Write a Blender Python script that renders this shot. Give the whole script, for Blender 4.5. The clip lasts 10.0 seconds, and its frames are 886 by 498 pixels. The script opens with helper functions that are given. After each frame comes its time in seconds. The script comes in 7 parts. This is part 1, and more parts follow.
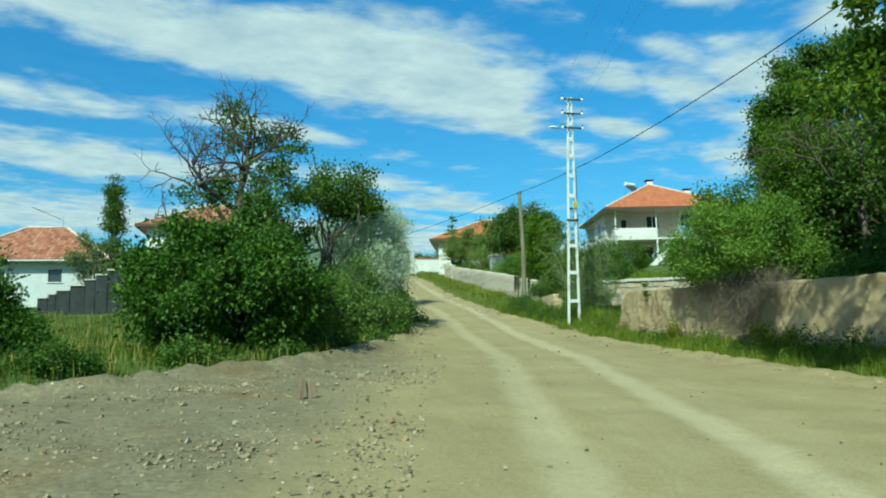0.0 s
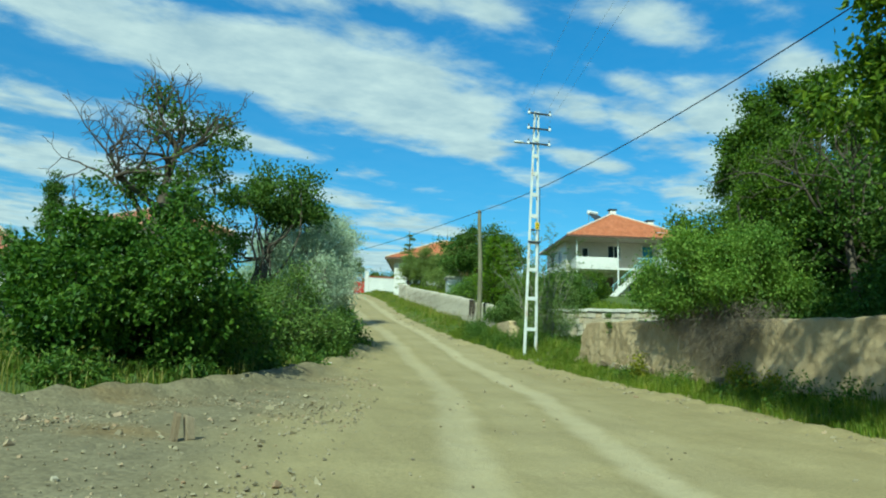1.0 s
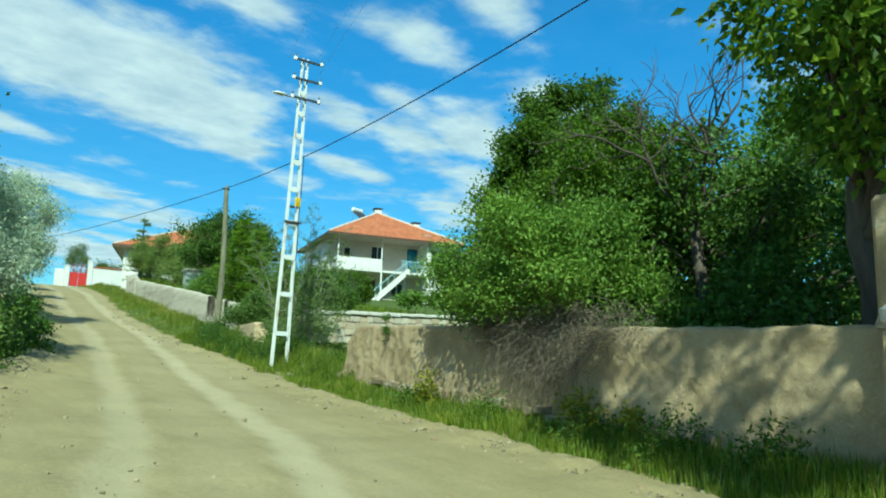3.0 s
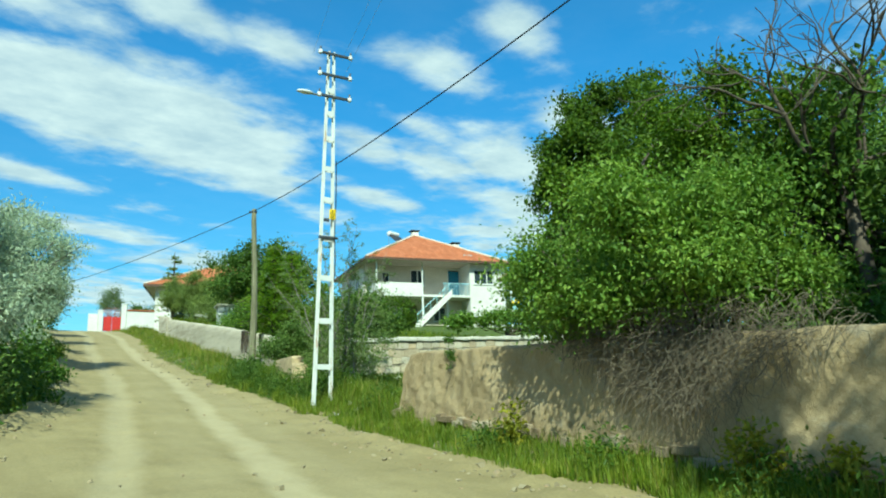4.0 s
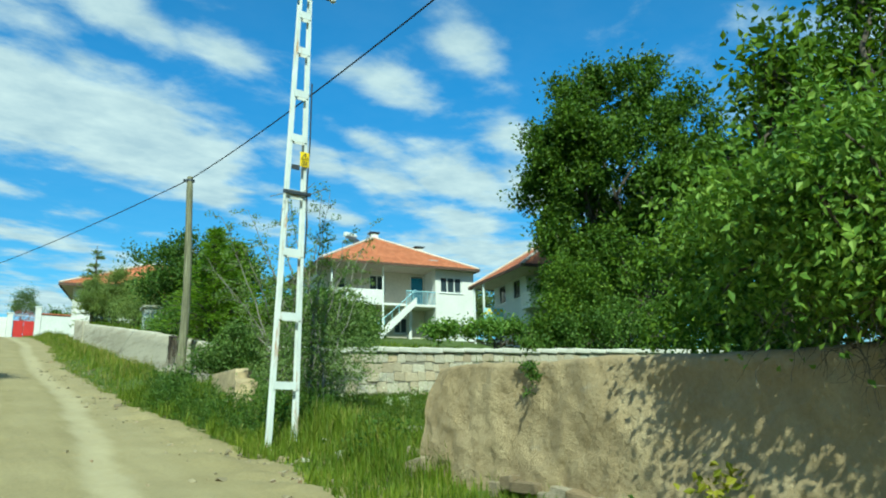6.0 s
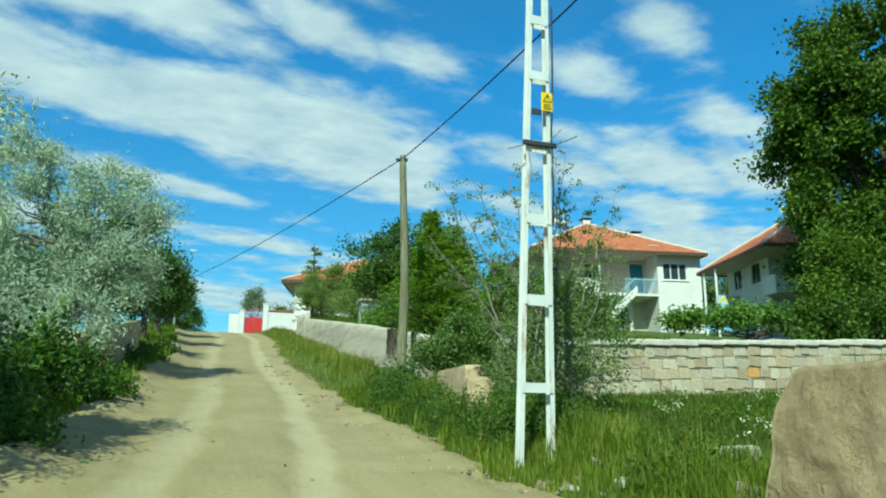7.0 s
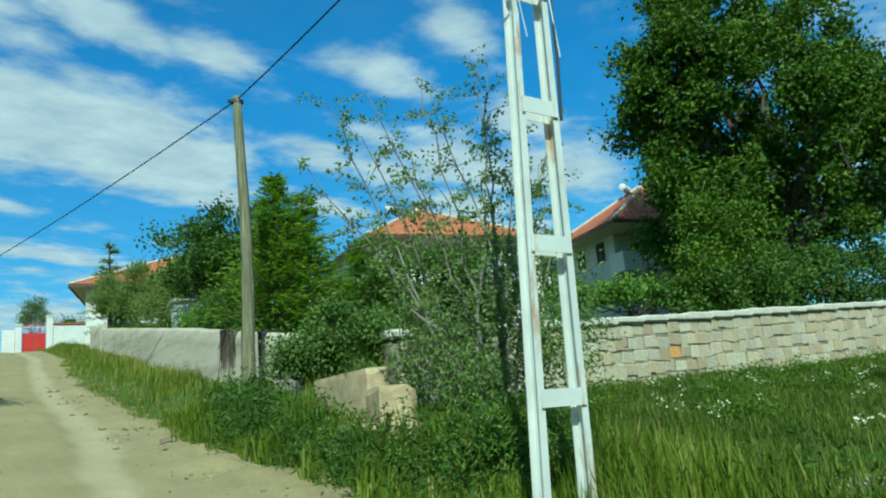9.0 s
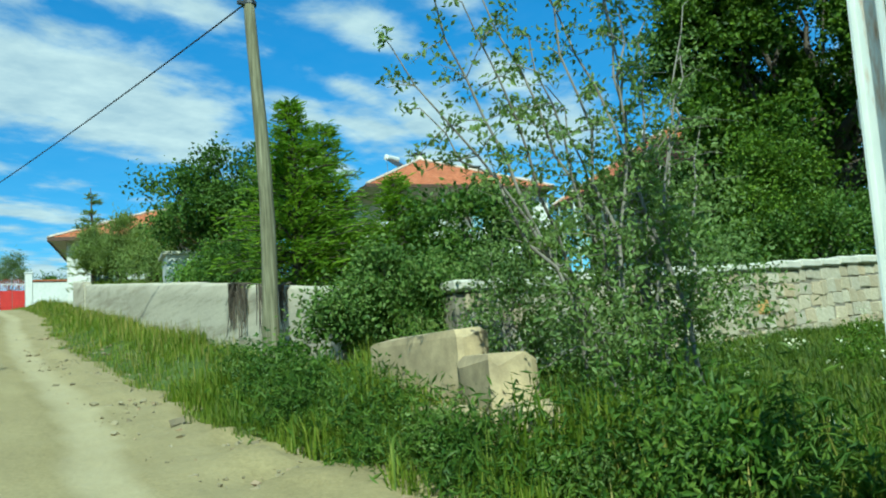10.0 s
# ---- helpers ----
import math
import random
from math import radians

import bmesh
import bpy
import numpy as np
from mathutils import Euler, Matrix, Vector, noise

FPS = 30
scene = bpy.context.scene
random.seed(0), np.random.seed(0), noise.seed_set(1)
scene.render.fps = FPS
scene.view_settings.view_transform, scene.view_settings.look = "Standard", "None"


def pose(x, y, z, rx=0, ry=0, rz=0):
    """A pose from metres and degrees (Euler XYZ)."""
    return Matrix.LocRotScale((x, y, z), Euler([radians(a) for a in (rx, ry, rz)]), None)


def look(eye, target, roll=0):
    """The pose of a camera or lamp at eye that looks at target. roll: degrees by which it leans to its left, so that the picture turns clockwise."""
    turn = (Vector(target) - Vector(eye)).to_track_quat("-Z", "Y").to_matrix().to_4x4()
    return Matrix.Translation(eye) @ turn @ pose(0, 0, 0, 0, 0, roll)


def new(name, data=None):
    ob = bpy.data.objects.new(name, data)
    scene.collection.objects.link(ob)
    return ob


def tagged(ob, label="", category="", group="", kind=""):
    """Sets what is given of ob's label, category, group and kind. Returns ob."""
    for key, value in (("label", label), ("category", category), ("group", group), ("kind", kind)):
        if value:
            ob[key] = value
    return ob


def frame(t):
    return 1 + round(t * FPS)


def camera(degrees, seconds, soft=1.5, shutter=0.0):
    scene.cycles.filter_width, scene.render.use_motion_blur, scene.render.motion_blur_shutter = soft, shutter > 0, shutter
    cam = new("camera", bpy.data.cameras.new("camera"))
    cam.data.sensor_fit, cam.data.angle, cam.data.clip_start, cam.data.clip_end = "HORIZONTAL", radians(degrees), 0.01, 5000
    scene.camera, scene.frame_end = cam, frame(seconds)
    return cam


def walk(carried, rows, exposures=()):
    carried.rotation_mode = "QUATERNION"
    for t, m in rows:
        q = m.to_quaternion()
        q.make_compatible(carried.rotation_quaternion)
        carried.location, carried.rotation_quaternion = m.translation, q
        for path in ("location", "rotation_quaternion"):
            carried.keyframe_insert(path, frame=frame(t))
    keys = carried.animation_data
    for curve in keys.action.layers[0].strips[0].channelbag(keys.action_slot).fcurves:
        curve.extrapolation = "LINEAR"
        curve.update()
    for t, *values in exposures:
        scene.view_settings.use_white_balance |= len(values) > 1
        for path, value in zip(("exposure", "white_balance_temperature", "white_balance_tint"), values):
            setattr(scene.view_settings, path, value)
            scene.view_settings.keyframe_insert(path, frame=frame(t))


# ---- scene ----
cam = camera(60.0, 10.0, 2.0)
PATH = [
    (0, (-0.127, -0.597, 1.44), (0.325, 1.335, 1.696), -1.4),
    (0.5, (0.317, 0.519, 1.514), (0.901, 2.416, 1.757), -1.0),
    (1, (0.73, 1.476, 1.596), (1.279, 3.374, 1.908), 1.3),
    (1.5, (1.09, 2.482, 1.7), (1.694, 4.372, 1.946), 2.0),
    (2, (1.659, 3.699, 1.715), (2.402, 5.542, 1.939), 0.4),
    (2.5, (2.303, 5.225, 1.796), (3.285, 6.949, 2.049), 1.3),
    (2.7, (2.579, 5.855, 1.828), (3.687, 7.489, 2.148), 3.1),
    (3.8, (3.932, 8.968, 2.078), (4.968, 10.634, 2.464), -1.9),
    (4, (4.15, 9.574, 2.058), (5.18, 11.239, 2.464), -1.6),
    (4.5, (4.793, 11.122, 2.176), (5.884, 12.766, 2.507), 0.3),
    (5, (5.403, 12.697, 2.309), (6.562, 14.273, 2.727), -2.4),
    (5.2, (5.471, 13.257, 2.309), (6.632, 14.821, 2.764), -1.4),
    (6.3, (6.464, 16.169, 2.55), (7.593, 17.763, 2.981), -0.6),
    (6.5, (6.591, 16.756, 2.597), (7.548, 18.464, 3.006), -1.3),
    (7, (6.835, 18.111, 2.714), (7.527, 19.937, 3.146), 0.2),
    (7.5, (7.01, 19.216, 2.822), (7.593, 21.063, 3.322), 0.8),
    (8, (7.171, 20.323, 2.892), (7.812, 22.151, 3.393), -0.6),
    (8.5, (7.384, 21.413, 2.97), (8.271, 23.138, 3.458), -4.4),
    (9, (7.561, 22.589, 3.068), (8.691, 24.187, 3.479), -5.1),
    (9.5, (7.772, 23.92, 3.183), (8.939, 25.496, 3.58), -2.4),
    (10, (7.989, 25.287, 3.343), (9.158, 26.882, 3.641), -5.4),
]
walk(cam, [(t, look(eye, target, roll)) for t, eye, target, roll in PATH], [(0.0, 0.22, 5900.0, -25.0), (2.0, 0.16, 5750.0, -26.0), (2.5, 0.24, 5650.0, -26.0), (4.0, 0.44, 6050.0, -23.0), (5.0, 0.24, 5750.0, -24.0), (6.5, 0.36, 5950.0, -23.0), (7.5, 0.16, 5750.0, -26.0), (8.5, 0.13, 5700.0, -26.0), (9.0, 0.08, 5550.0, -26.0), (9.5, 0.20, 5600.0, -25.0), (10.0, 0.28, 5600.0, -25.0)])


# ---- world, sun, exposure ----
SUN = Vector((0.62, 0.95, -1.0)).normalized()          # the way the light travels
sun_data = bpy.data.lights.new("sun", "SUN")
sun_data.energy, sun_data.angle, sun_data.color = 5.0, radians(0.55), (1.0, 0.94, 0.84)
sun = new("sun", sun_data)
sun.matrix_world = look((0, 0, 60), Vector((0, 0, 60)) + SUN)

world = bpy.data.worlds.new("sky")
scene.world = world
world.use_nodes = True
wt = world.node_tree
wt.nodes.clear()


def wnode(kind):
    return wt.nodes.new(kind)


def wmath(op, a, b=None, c=None, clamp=False):
    n = wnode("ShaderNodeMath")
    n.operation, n.use_clamp = op, clamp
    for i, s in enumerate((a, b, c)):
        if s is None:
            continue
        if isinstance(s, (int, float)):
            n.inputs[i].default_value = s
        else:
            wt.links.new(s, n.inputs[i])
    return n.outputs[0]


wcoord = wnode("ShaderNodeTexCoord")
wsky = wnode("ShaderNodeTexSky")
wsky.sky_type = "NISHITA"
wsky.sun_disc = False
wsky.sun_elevation = math.asin(-SUN.z)
wsky.sun_rotation = math.atan2(-SUN.x, -SUN.y)
wsky.altitude, wsky.air_density, wsky.dust_density, wsky.ozone_density = 1100, 1.0, 0.3, 2.2
wsep = wnode("ShaderNodeSeparateXYZ")
wt.links.new(wcoord.outputs["Generated"], wsep.inputs[0])
wz = wmath("MAXIMUM", wsep.outputs[2], 0.035)
wx = wmath("DIVIDE", wsep.outputs[0], wz)
wy = wmath("DIVIDE", wsep.outputs[1], wz)
# coordinates along and across the drift of the clouds
CA, SA = math.cos(radians(27)), math.sin(radians(27))
wu = wmath("ADD", wmath("MULTIPLY", wx, CA), wmath("MULTIPLY", wy, SA))
wv = wmath("ADD", wmath("MULTIPLY", wx, -SA), wmath("MULTIPLY", wy, CA))


def wnoise(su, sv, off, scale, detail, rough, distort=0.0):
    c = wnode("ShaderNodeCombineXYZ")
    wt.links.new(wmath("MULTIPLY_ADD", wu, su, off), c.inputs[0])
    wt.links.new(wmath("MULTIPLY_ADD", wv, sv, off * 0.7), c.inputs[1])
    n = wnode("ShaderNodeTexNoise")
    n.inputs["Scale"].default_value, n.inputs["Detail"].default_value = scale, detail
    n.inputs["Roughness"].default_value, n.inputs["Distortion"].default_value = rough, distort
    wt.links.new(c.outputs[0], n.inputs["Vector"])
    return n.outputs["Fac"]


streak = wnoise(0.75, 1.2, 3.1, 1.3, 6, 0.5, 0.1)
puff = wnoise(1.0, 1.15, 8.4, 3.2, 8, 0.58, 0.2)
edge = wnoise(0.8, 0.8, 1.7, 1.0, 4, 0.55)


def wblob(u, v, ru, rv):
    """A soft bank of cloud at one place of the sky."""
    du = wmath("MULTIPLY_ADD", wu, 1 / ru, -u / ru)
    dv = wmath("MULTIPLY_ADD", wv, 1 / rv, -v / rv)
    return wmath("POWER", 2.718, wmath("MULTIPLY", wmath("MULTIPLY_ADD", du, du, wmath("MULTIPLY", dv, dv)), -1.0))


# the broad white band that crosses the sky: a straight far edge, a ragged near one, a pointed end
near_edge = wnode("ShaderNodeValToRGB")
near_edge.color_ramp.interpolation = "B_SPLINE"
while len(near_edge.color_ramp.elements) < 7:
    near_edge.color_ramp.elements.new(0.5)
for e_, (u_, v_) in zip(near_edge.color_ramp.elements, ((0.0, 2.12), (0.6, 2.12), (1.0, 2.0), (1.4, 1.78), (1.85, 1.76), (2.3, 2.05), (2.75, 2.6))):
    e_.position, e_.color = u_ / 3.0, (v_ / 3.0, v_ / 3.0, v_ / 3.0, 1)
wt.links.new(wmath("DIVIDE", wu, 3.0), near_edge.inputs[0])
wob_v = wmath("MULTIPLY_ADD", wmath("SUBTRACT", edge, 0.5), 0.22, wv)
far_side = wmath("DIVIDE", wmath("SUBTRACT", wmath("MULTIPLY_ADD", wu, 0.045, 2.43), wob_v), 0.16)
near_side = wmath("DIVIDE", wmath("SUBTRACT", wob_v, wmath("MULTIPLY", near_edge.outputs[0], 3.0)), 0.22)
band = wmath("MINIMUM", wmath("MINIMUM", far_side, near_side), wmath("MULTIPLY_ADD", wu, -1.6, 4.6))
band = wmath("MAXIMUM", wmath("MINIMUM", band, 1.0), -1.0)
field = wmath("MULTIPLY_ADD", band, 0.5, 0.5)
# the other banks and puffs: place along and across the drift, reach along and across, weight
for bank in ((0.72, 1.68, 0.36, 0.26, 0.85), (1.10, 1.46, 0.24, 0.12, 0.75), (0.25, 1.75, 0.4, 0.4, 0.8), (1.43, 1.39, 0.22, 0.085, 0.62), (1.83, 1.12, 0.26, 0.10, 0.72),
             (1.04, 1.27, 0.2, 0.07, 0.5), (1.75, 0.80, 0.3, 0.09, 0.68), (1.25, 0.85, 0.22, 0.08, 0.5), (1.52, 3.02, 0.60, 0.14, 0.82), (0.60, 3.18, 0.55, 0.17, 0.8),
             (1.1, 4.1, 0.9, 0.42, 0.9), (2.5, 3.72, 0.8, 0.20, 0.75), (3.5, 4.0, 0.8, 0.28, 0.75), (1.2, 5.8, 2.4, 0.8, 0.85), (4.6, 5.6, 2.6, 0.9, 0.85),
             (2.28, 1.73, 0.30, 0.14, 0.85), (2.62, 1.60, 0.34, 0.15, 0.9), (2.85, 2.12, 0.40, 0.13, 0.72), (2.25, 1.42, 0.22, 0.09, 0.68), (2.85, 1.36, 0.48, 0.20, 0.95),
             (2.48, 0.93, 0.26, 0.12, 0.85), (3.15, 1.02, 0.55, 0.22, 0.95), (3.45, 1.65, 0.5, 0.24, 0.9), (4.2, 1.9, 0.8, 0.5, 0.8)):
    field = wmath("MAXIMUM", field, wmath("MULTIPLY", wblob(*bank[:4]), bank[4]))
# open sky elsewhere carries scattered cloud
away = wmath("MAXIMUM", wmath("MULTIPLY_ADD", wv, -1.6, 0.7, clamp=True), wmath("MULTIPLY_ADD", wu, -1.6, 0.3, clamp=True))
field = wmath("ADD", field, wmath("MULTIPLY", away, 0.34))
amount = wmath("ADD", wmath("MULTIPLY", streak, 0.25), wmath("MULTIPLY", puff, 0.95))
amount = wmath("ADD", amount, wmath("MULTIPLY", field, 0.55))
wramp = wnode("ShaderNodeMapRange")
wramp.interpolation_type = "SMOOTHSTEP"
wt.links.new(amount, wramp.inputs["Value"])
wramp.inputs["From Min"].default_value, wramp.inputs["From Max"].default_value = 0.66, 1.02
wramp.inputs["To Min"].default_value, wramp.inputs["To Max"].default_value = 0.06, 0.94
bright = wnode("ShaderNodeMixRGB")
wt.links.new(wramp.outputs[0], bright.inputs[0])
tint = wnode("ShaderNodeMixRGB")
tint.blend_type = "MULTIPLY"
tint.inputs[0].default_value = 1.0
tgrade = wnode("ShaderNodeValToRGB")
tgrade.color_ramp.elements[0].position, tgrade.color_ramp.elements[0].color = 0.0, (0.78, 1.04, 1.06, 1)
tgrade.color_ramp.elements[1].position, tgrade.color_ramp.elements[1].color = 0.42, (0.28, 1.24, 1.85, 1)
wt.links.new(wsep.outputs[2], tgrade.inputs[0])
wt.links.new(tgrade.outputs[0], tint.inputs[2])
wt.links.new(wsky.outputs[0], tint.inputs[1])
wt.links.new(tint.outputs[0], bright.inputs[1])
cloud = wnode("ShaderNodeMixRGB")
cloud.inputs[1].default_value, cloud.inputs[2].default_value = (5.3, 5.9, 7.0, 1), (7.6, 7.8, 8.4, 1)
wt.links.new(wmath("MULTIPLY_ADD", wnoise(1.0, 1.1, 5.2, 4.6, 7, 0.6), 3.2, -1.1, clamp=True), cloud.inputs[0])
wt.links.new(cloud.outputs[0], bright.inputs[2])
wback = wnode("ShaderNodeBackground")
wback.inputs["Strength"].default_value = 0.085
wt.links.new(bright.outputs[0], wback.inputs["Color"])
wout = wnode("ShaderNodeOutputWorld")
wt.links.new(wback.outputs[0], wout.inputs["Surface"])

# ---- materials ----


class Mat:
    """A small builder of node materials."""

    def __init__(self, name, rough=0.8, metal=0.0, spec=0.4):
        self.m = bpy.data.materials.new(name)
        self.m.use_nodes = True
        self.t = self.m.node_tree
        self.b = self.t.nodes["Principled BSDF"]
        self.b.inputs["Roughness"].default_value = rough
        self.b.inputs["Metallic"].default_value = metal
        self.b.inputs["Specular IOR Level"].default_value = spec
        self.co = self.n("ShaderNodeTexCoord").outputs["Object"]

    def n(self, kind):
        return self.t.nodes.new(kind)

    def link(self, a, b):
        self.t.links.new(a, b)

    def noise(self, scale, detail=4, rough=0.55, stretch=None, distort=0.0):
        node = self.n("ShaderNodeTexNoise")
        node.inputs["Scale"].default_value, node.inputs["Detail"].default_value = scale, detail
        node.inputs["Roughness"].default_value, node.inputs["Distortion"].default_value = rough, distort
        src = self.co
        if stretch:
            mp = self.n("ShaderNodeMapping")
            mp.inputs["Scale"].default_value = stretch
            self.link(src, mp.inputs[0])
            src = mp.outputs[0]
        self.link(src, node.inputs["Vector"])
        return node.outputs["Fac"]

    def ramp(self, fac, *stops):
        node = self.n("ShaderNodeValToRGB")
        els = node.color_ramp.elements
        while len(els) < len(stops):
            els.new(0.5)
        for e, (p, c) in zip(els, stops):
            e.position, e.color = p, (*c, 1) if len(c) == 3 else c
        self.link(fac, node.inputs[0])
        return node.outputs[0]

    def mix(self, fac, a, b, kind="MIX"):
        node = self.n("ShaderNodeMixRGB")
        node.blend_type = kind
        for i, s in enumerate((fac, a, b)):
            if isinstance(s, (int, float)):
                node.inputs[i].default_value = s
            elif isinstance(s, tuple):
                node.inputs[i].default_value = (*s, 1)
            else:
                self.link(s, node.inputs[i])
        return node.outputs[0]

    def math(self, op, a, b=None, clamp=False):
        node = self.n("ShaderNodeMath")
        node.operation, node.use_clamp = op, clamp
        for i, s in enumerate((a, b)):
            if isinstance(s, (int, float)):
                node.inputs[i].default_value = s
            elif s is not None:
                self.link(s, node.inputs[i])
        return node.outputs[0]

    def attr(self, name):
        node = self.n("ShaderNodeAttribute")
        node.attribute_name = name
        return node.outputs["Fac"]

    def color(self, c):
        if isinstance(c, tuple):
            self.b.inputs["Base Color"].default_value = (*c, 1)
        else:
            self.link(c, self.b.inputs["Base Color"])
        return self

    def bump(self, h, strength=0.4, dist=0.02):
        node = self.n("ShaderNodeBump")
        node.inputs["Strength"].default_value, node.inputs["Distance"].default_value = strength, dist
        self.link(h, node.inputs["Height"])
        self.link(node.outputs[0], self.b.inputs["Normal"])
        return self


def plain(name, c, rough=0.6, metal=0.0, var=0.25, scale=6.0, spec=0.4):
    """A painted or raw surface with soft patches and fine grain."""
    k = Mat(name, rough, metal, spec)
    dark = tuple(x * (1 - var) for x in c)
    light = tuple(min(1, x * (1 + var * 0.6)) for x in c)
    big = k.ramp(k.noise(scale, 5), (0.3, dark), (0.7, light))
    fine = k.ramp(k.noise(scale * 14, 3), (0.35, (0.86, 0.86, 0.86)), (0.65, (1.0, 1.0, 1.0)))
    k.color(k.mix(1.0, big, fine, "MULTIPLY")).bump(k.noise(scale * 10, 4), 0.15, 0.004)
    return k.m


def leaf_material(name, dark, mid, light, trans=0.28, rough=0.5, glow=(1.25, 1.3, 0.55)):
    k = Mat(name, rough, 0, 0.2)
    isl = k.n("ShaderNodeNewGeometry").outputs["Random Per Island"]
    c = k.ramp(isl, (0.0, dark), (0.45, mid), (1.0, light))
    patch = k.ramp(k.noise(1.1, 4, 0.6), (0.3, (0.62, 0.68, 0.55)), (0.7, (1.18, 1.10, 0.9)))
    c = k.mix(1.0, c, patch, "MULTIPLY")
    k.color(c)
    tr = k.n("ShaderNodeBsdfTranslucent")
    k.link(k.mix(1.0, c, glow, "MULTIPLY"), tr.inputs["Color"])
    mx = k.n("ShaderNodeMixShader")
    mx.inputs[0].default_value = trans
    k.link(k.b.outputs[0], mx.inputs[1])
    k.link(tr.outputs[0], mx.inputs[2])
    k.link(mx.outputs[0], k.t.nodes["Material Output"].inputs["Surface"])
    return k.m


def bark_material(name, dark, light):
    k = Mat(name, 0.9)
    c = k.ramp(k.noise(7, 6, 0.6, (1, 1, 0.25)), (0.3, dark), (0.7, light))
    k.color(c).bump(k.noise(22, 5, 0.6, (1, 1, 0.2)), 0.6, 0.02)
    return k.m


# ground: dirt, gravel apron and grass soil, mixed by where they lie
k = Mat("ground_earth", 0.95, 0, 0.15)
earth = k.ramp(k.noise(0.8, 6, 0.6), (0.2, (0.265, 0.215, 0.108)), (0.5, (0.315, 0.258, 0.132)), (0.8, (0.365, 0.302, 0.16)))
gravel = k.ramp(k.noise(1.3, 6, 0.62), (0.25, (0.165, 0.142, 0.087)), (0.5, (0.207, 0.178, 0.111)), (0.75, (0.252, 0.22, 0.139)))
rust = k.ramp(k.noise(0.45, 4), (0.55, (1, 1, 1)), (0.75, (1.08, 0.9, 0.72)))
gravel = k.mix(1.0, gravel, rust, "MULTIPLY")
peb = k.n("ShaderNodeTexVoronoi")
peb.inputs["Scale"].default_value = 16
k.link(k.co, peb.inputs["Vector"])
pebtone = k.ramp(peb.outputs["Color"], (0.0, (0.72, 0.70, 0.68)), (1.0, (1.22, 1.2, 1.15)))
gravel = k.mix(0.75, gravel, pebtone, "MULTIPLY")
base = k.mix(k.attr("apron"), earth, gravel)
fine = k.ramp(k.noise(26, 6, 0.78), (0.3, (0.68, 0.67, 0.64)), (0.7, (1.14, 1.14, 1.12)))
base = k.mix(0.8, base, fine, "MULTIPLY")
base = k.mix(0.5, base, k.ramp(k.noise(2.6, 5, 0.65, (1.6, 0.12, 1)), (0.32, (0.86, 0.86, 0.85)), (0.62, (1.06, 1.06, 1.05))), "MULTIPLY")
rutc = k.ramp(k.noise(2.2, 5, 0.6), (0.3, (0.46, 0.39, 0.24)), (0.7, (0.53, 0.455, 0.295)))
base = k.mix(k.math("MULTIPLY", k.attr("rut"), 0.5), base, rutc)
soil = k.ramp(k.noise(1.7, 6, 0.6), (0.3, (0.06, 0.085, 0.022)), (0.55, (0.10, 0.14, 0.035)), (0.78, (0.17, 0.165, 0.07)))
soil = k.mix(0.7, soil, fine, "MULTIPLY")
gm = k.math("ADD", k.attr("grass"), k.math("MULTIPLY", k.math("SUBTRACT", k.noise(3.2, 5, 0.65), 0.5), 0.9))
gmask = k.ramp(gm, (0.42, (0, 0, 0)), (0.58, (1, 1, 1)))
k.color(k.mix(gmask, base, soil))
h = k.math("ADD", k.math("MULTIPLY", k.noise(9, 6, 0.7), 1.0), k.math("MULTIPLY", peb.outputs["Distance"], k.math("MULTIPLY", k.attr("apron"), -0.5)))
k.bump(h, 0.55, 0.035)
M_GROUND = k.m

# mud plaster over stone, patched
k = Mat("mud_plaster", 0.95, 0, 0.1)
c = k.ramp(k.noise(1.4, 6, 0.6), (0.25, (0.325, 0.245, 0.14)), (0.55, (0.395, 0.305, 0.18)), (0.8, (0.45, 0.36, 0.225)))
c = k.mix(0.7, c, k.ramp(k.noise(26, 4, 0.7), (0.3, (0.8, 0.78, 0.75)), (0.7, (1.08, 1.08, 1.08))), "MULTIPLY")
c = k.mix(0.5, c, k.ramp(k.noise(2.2, 6, 0.7, (1, 1, 0.6)), (0.32, (0.66, 0.62, 0.56)), (0.58, (1.06, 1.06, 1.05))), "MULTIPLY")
c = k.mix(k.ramp(k.noise(0.9, 5, 0.7, (1, 1, 2.2)), (0.60, (0, 0, 0)), (0.68, (0.45, 0.45, 0.45))), c, (0.40, 0.36, 0.29))
k.color(c).bump(k.noise(7, 8, 0.7), 0.75, 0.06)
M_MUD = k.m

k = Mat("rendered_wall", 0.92, 0, 0.15)
c = k.ramp(k.noise(0.9, 6, 0.62, (1, 0.16, 1.2)), (0.25, (0.40, 0.35, 0.27)), (0.5, (0.54, 0.48, 0.38)), (0.8, (0.64, 0.575, 0.46)))
c = k.mix(0.7, c, k.ramp(k.noise(1.7, 8, 0.74, (1, 0.16, 2.0)), (0.36, (0.50, 0.46, 0.41)), (0.52, (1, 1, 1))), "MULTIPLY")
c = k.mix(0.5, c, k.ramp(k.noise(1.3, 6, 0.7, (1, 0.5, 0.5)), (0.33, (0.50, 0.47, 0.43)), (0.42, (1, 1, 1))), "MULTIPLY")
c = k.mix(0.6, c, k.ramp(k.noise(22, 4, 0.7, (1, 0.4, 1)), (0.3, (0.80, 0.79, 0.77)), (0.7, (1.06, 1.06, 1.06))), "MULTIPLY")
k.color(c).bump(k.noise(7, 7, 0.65, (1, 0.3, 1)), 0.35, 0.02)
M_RENDER = k.m

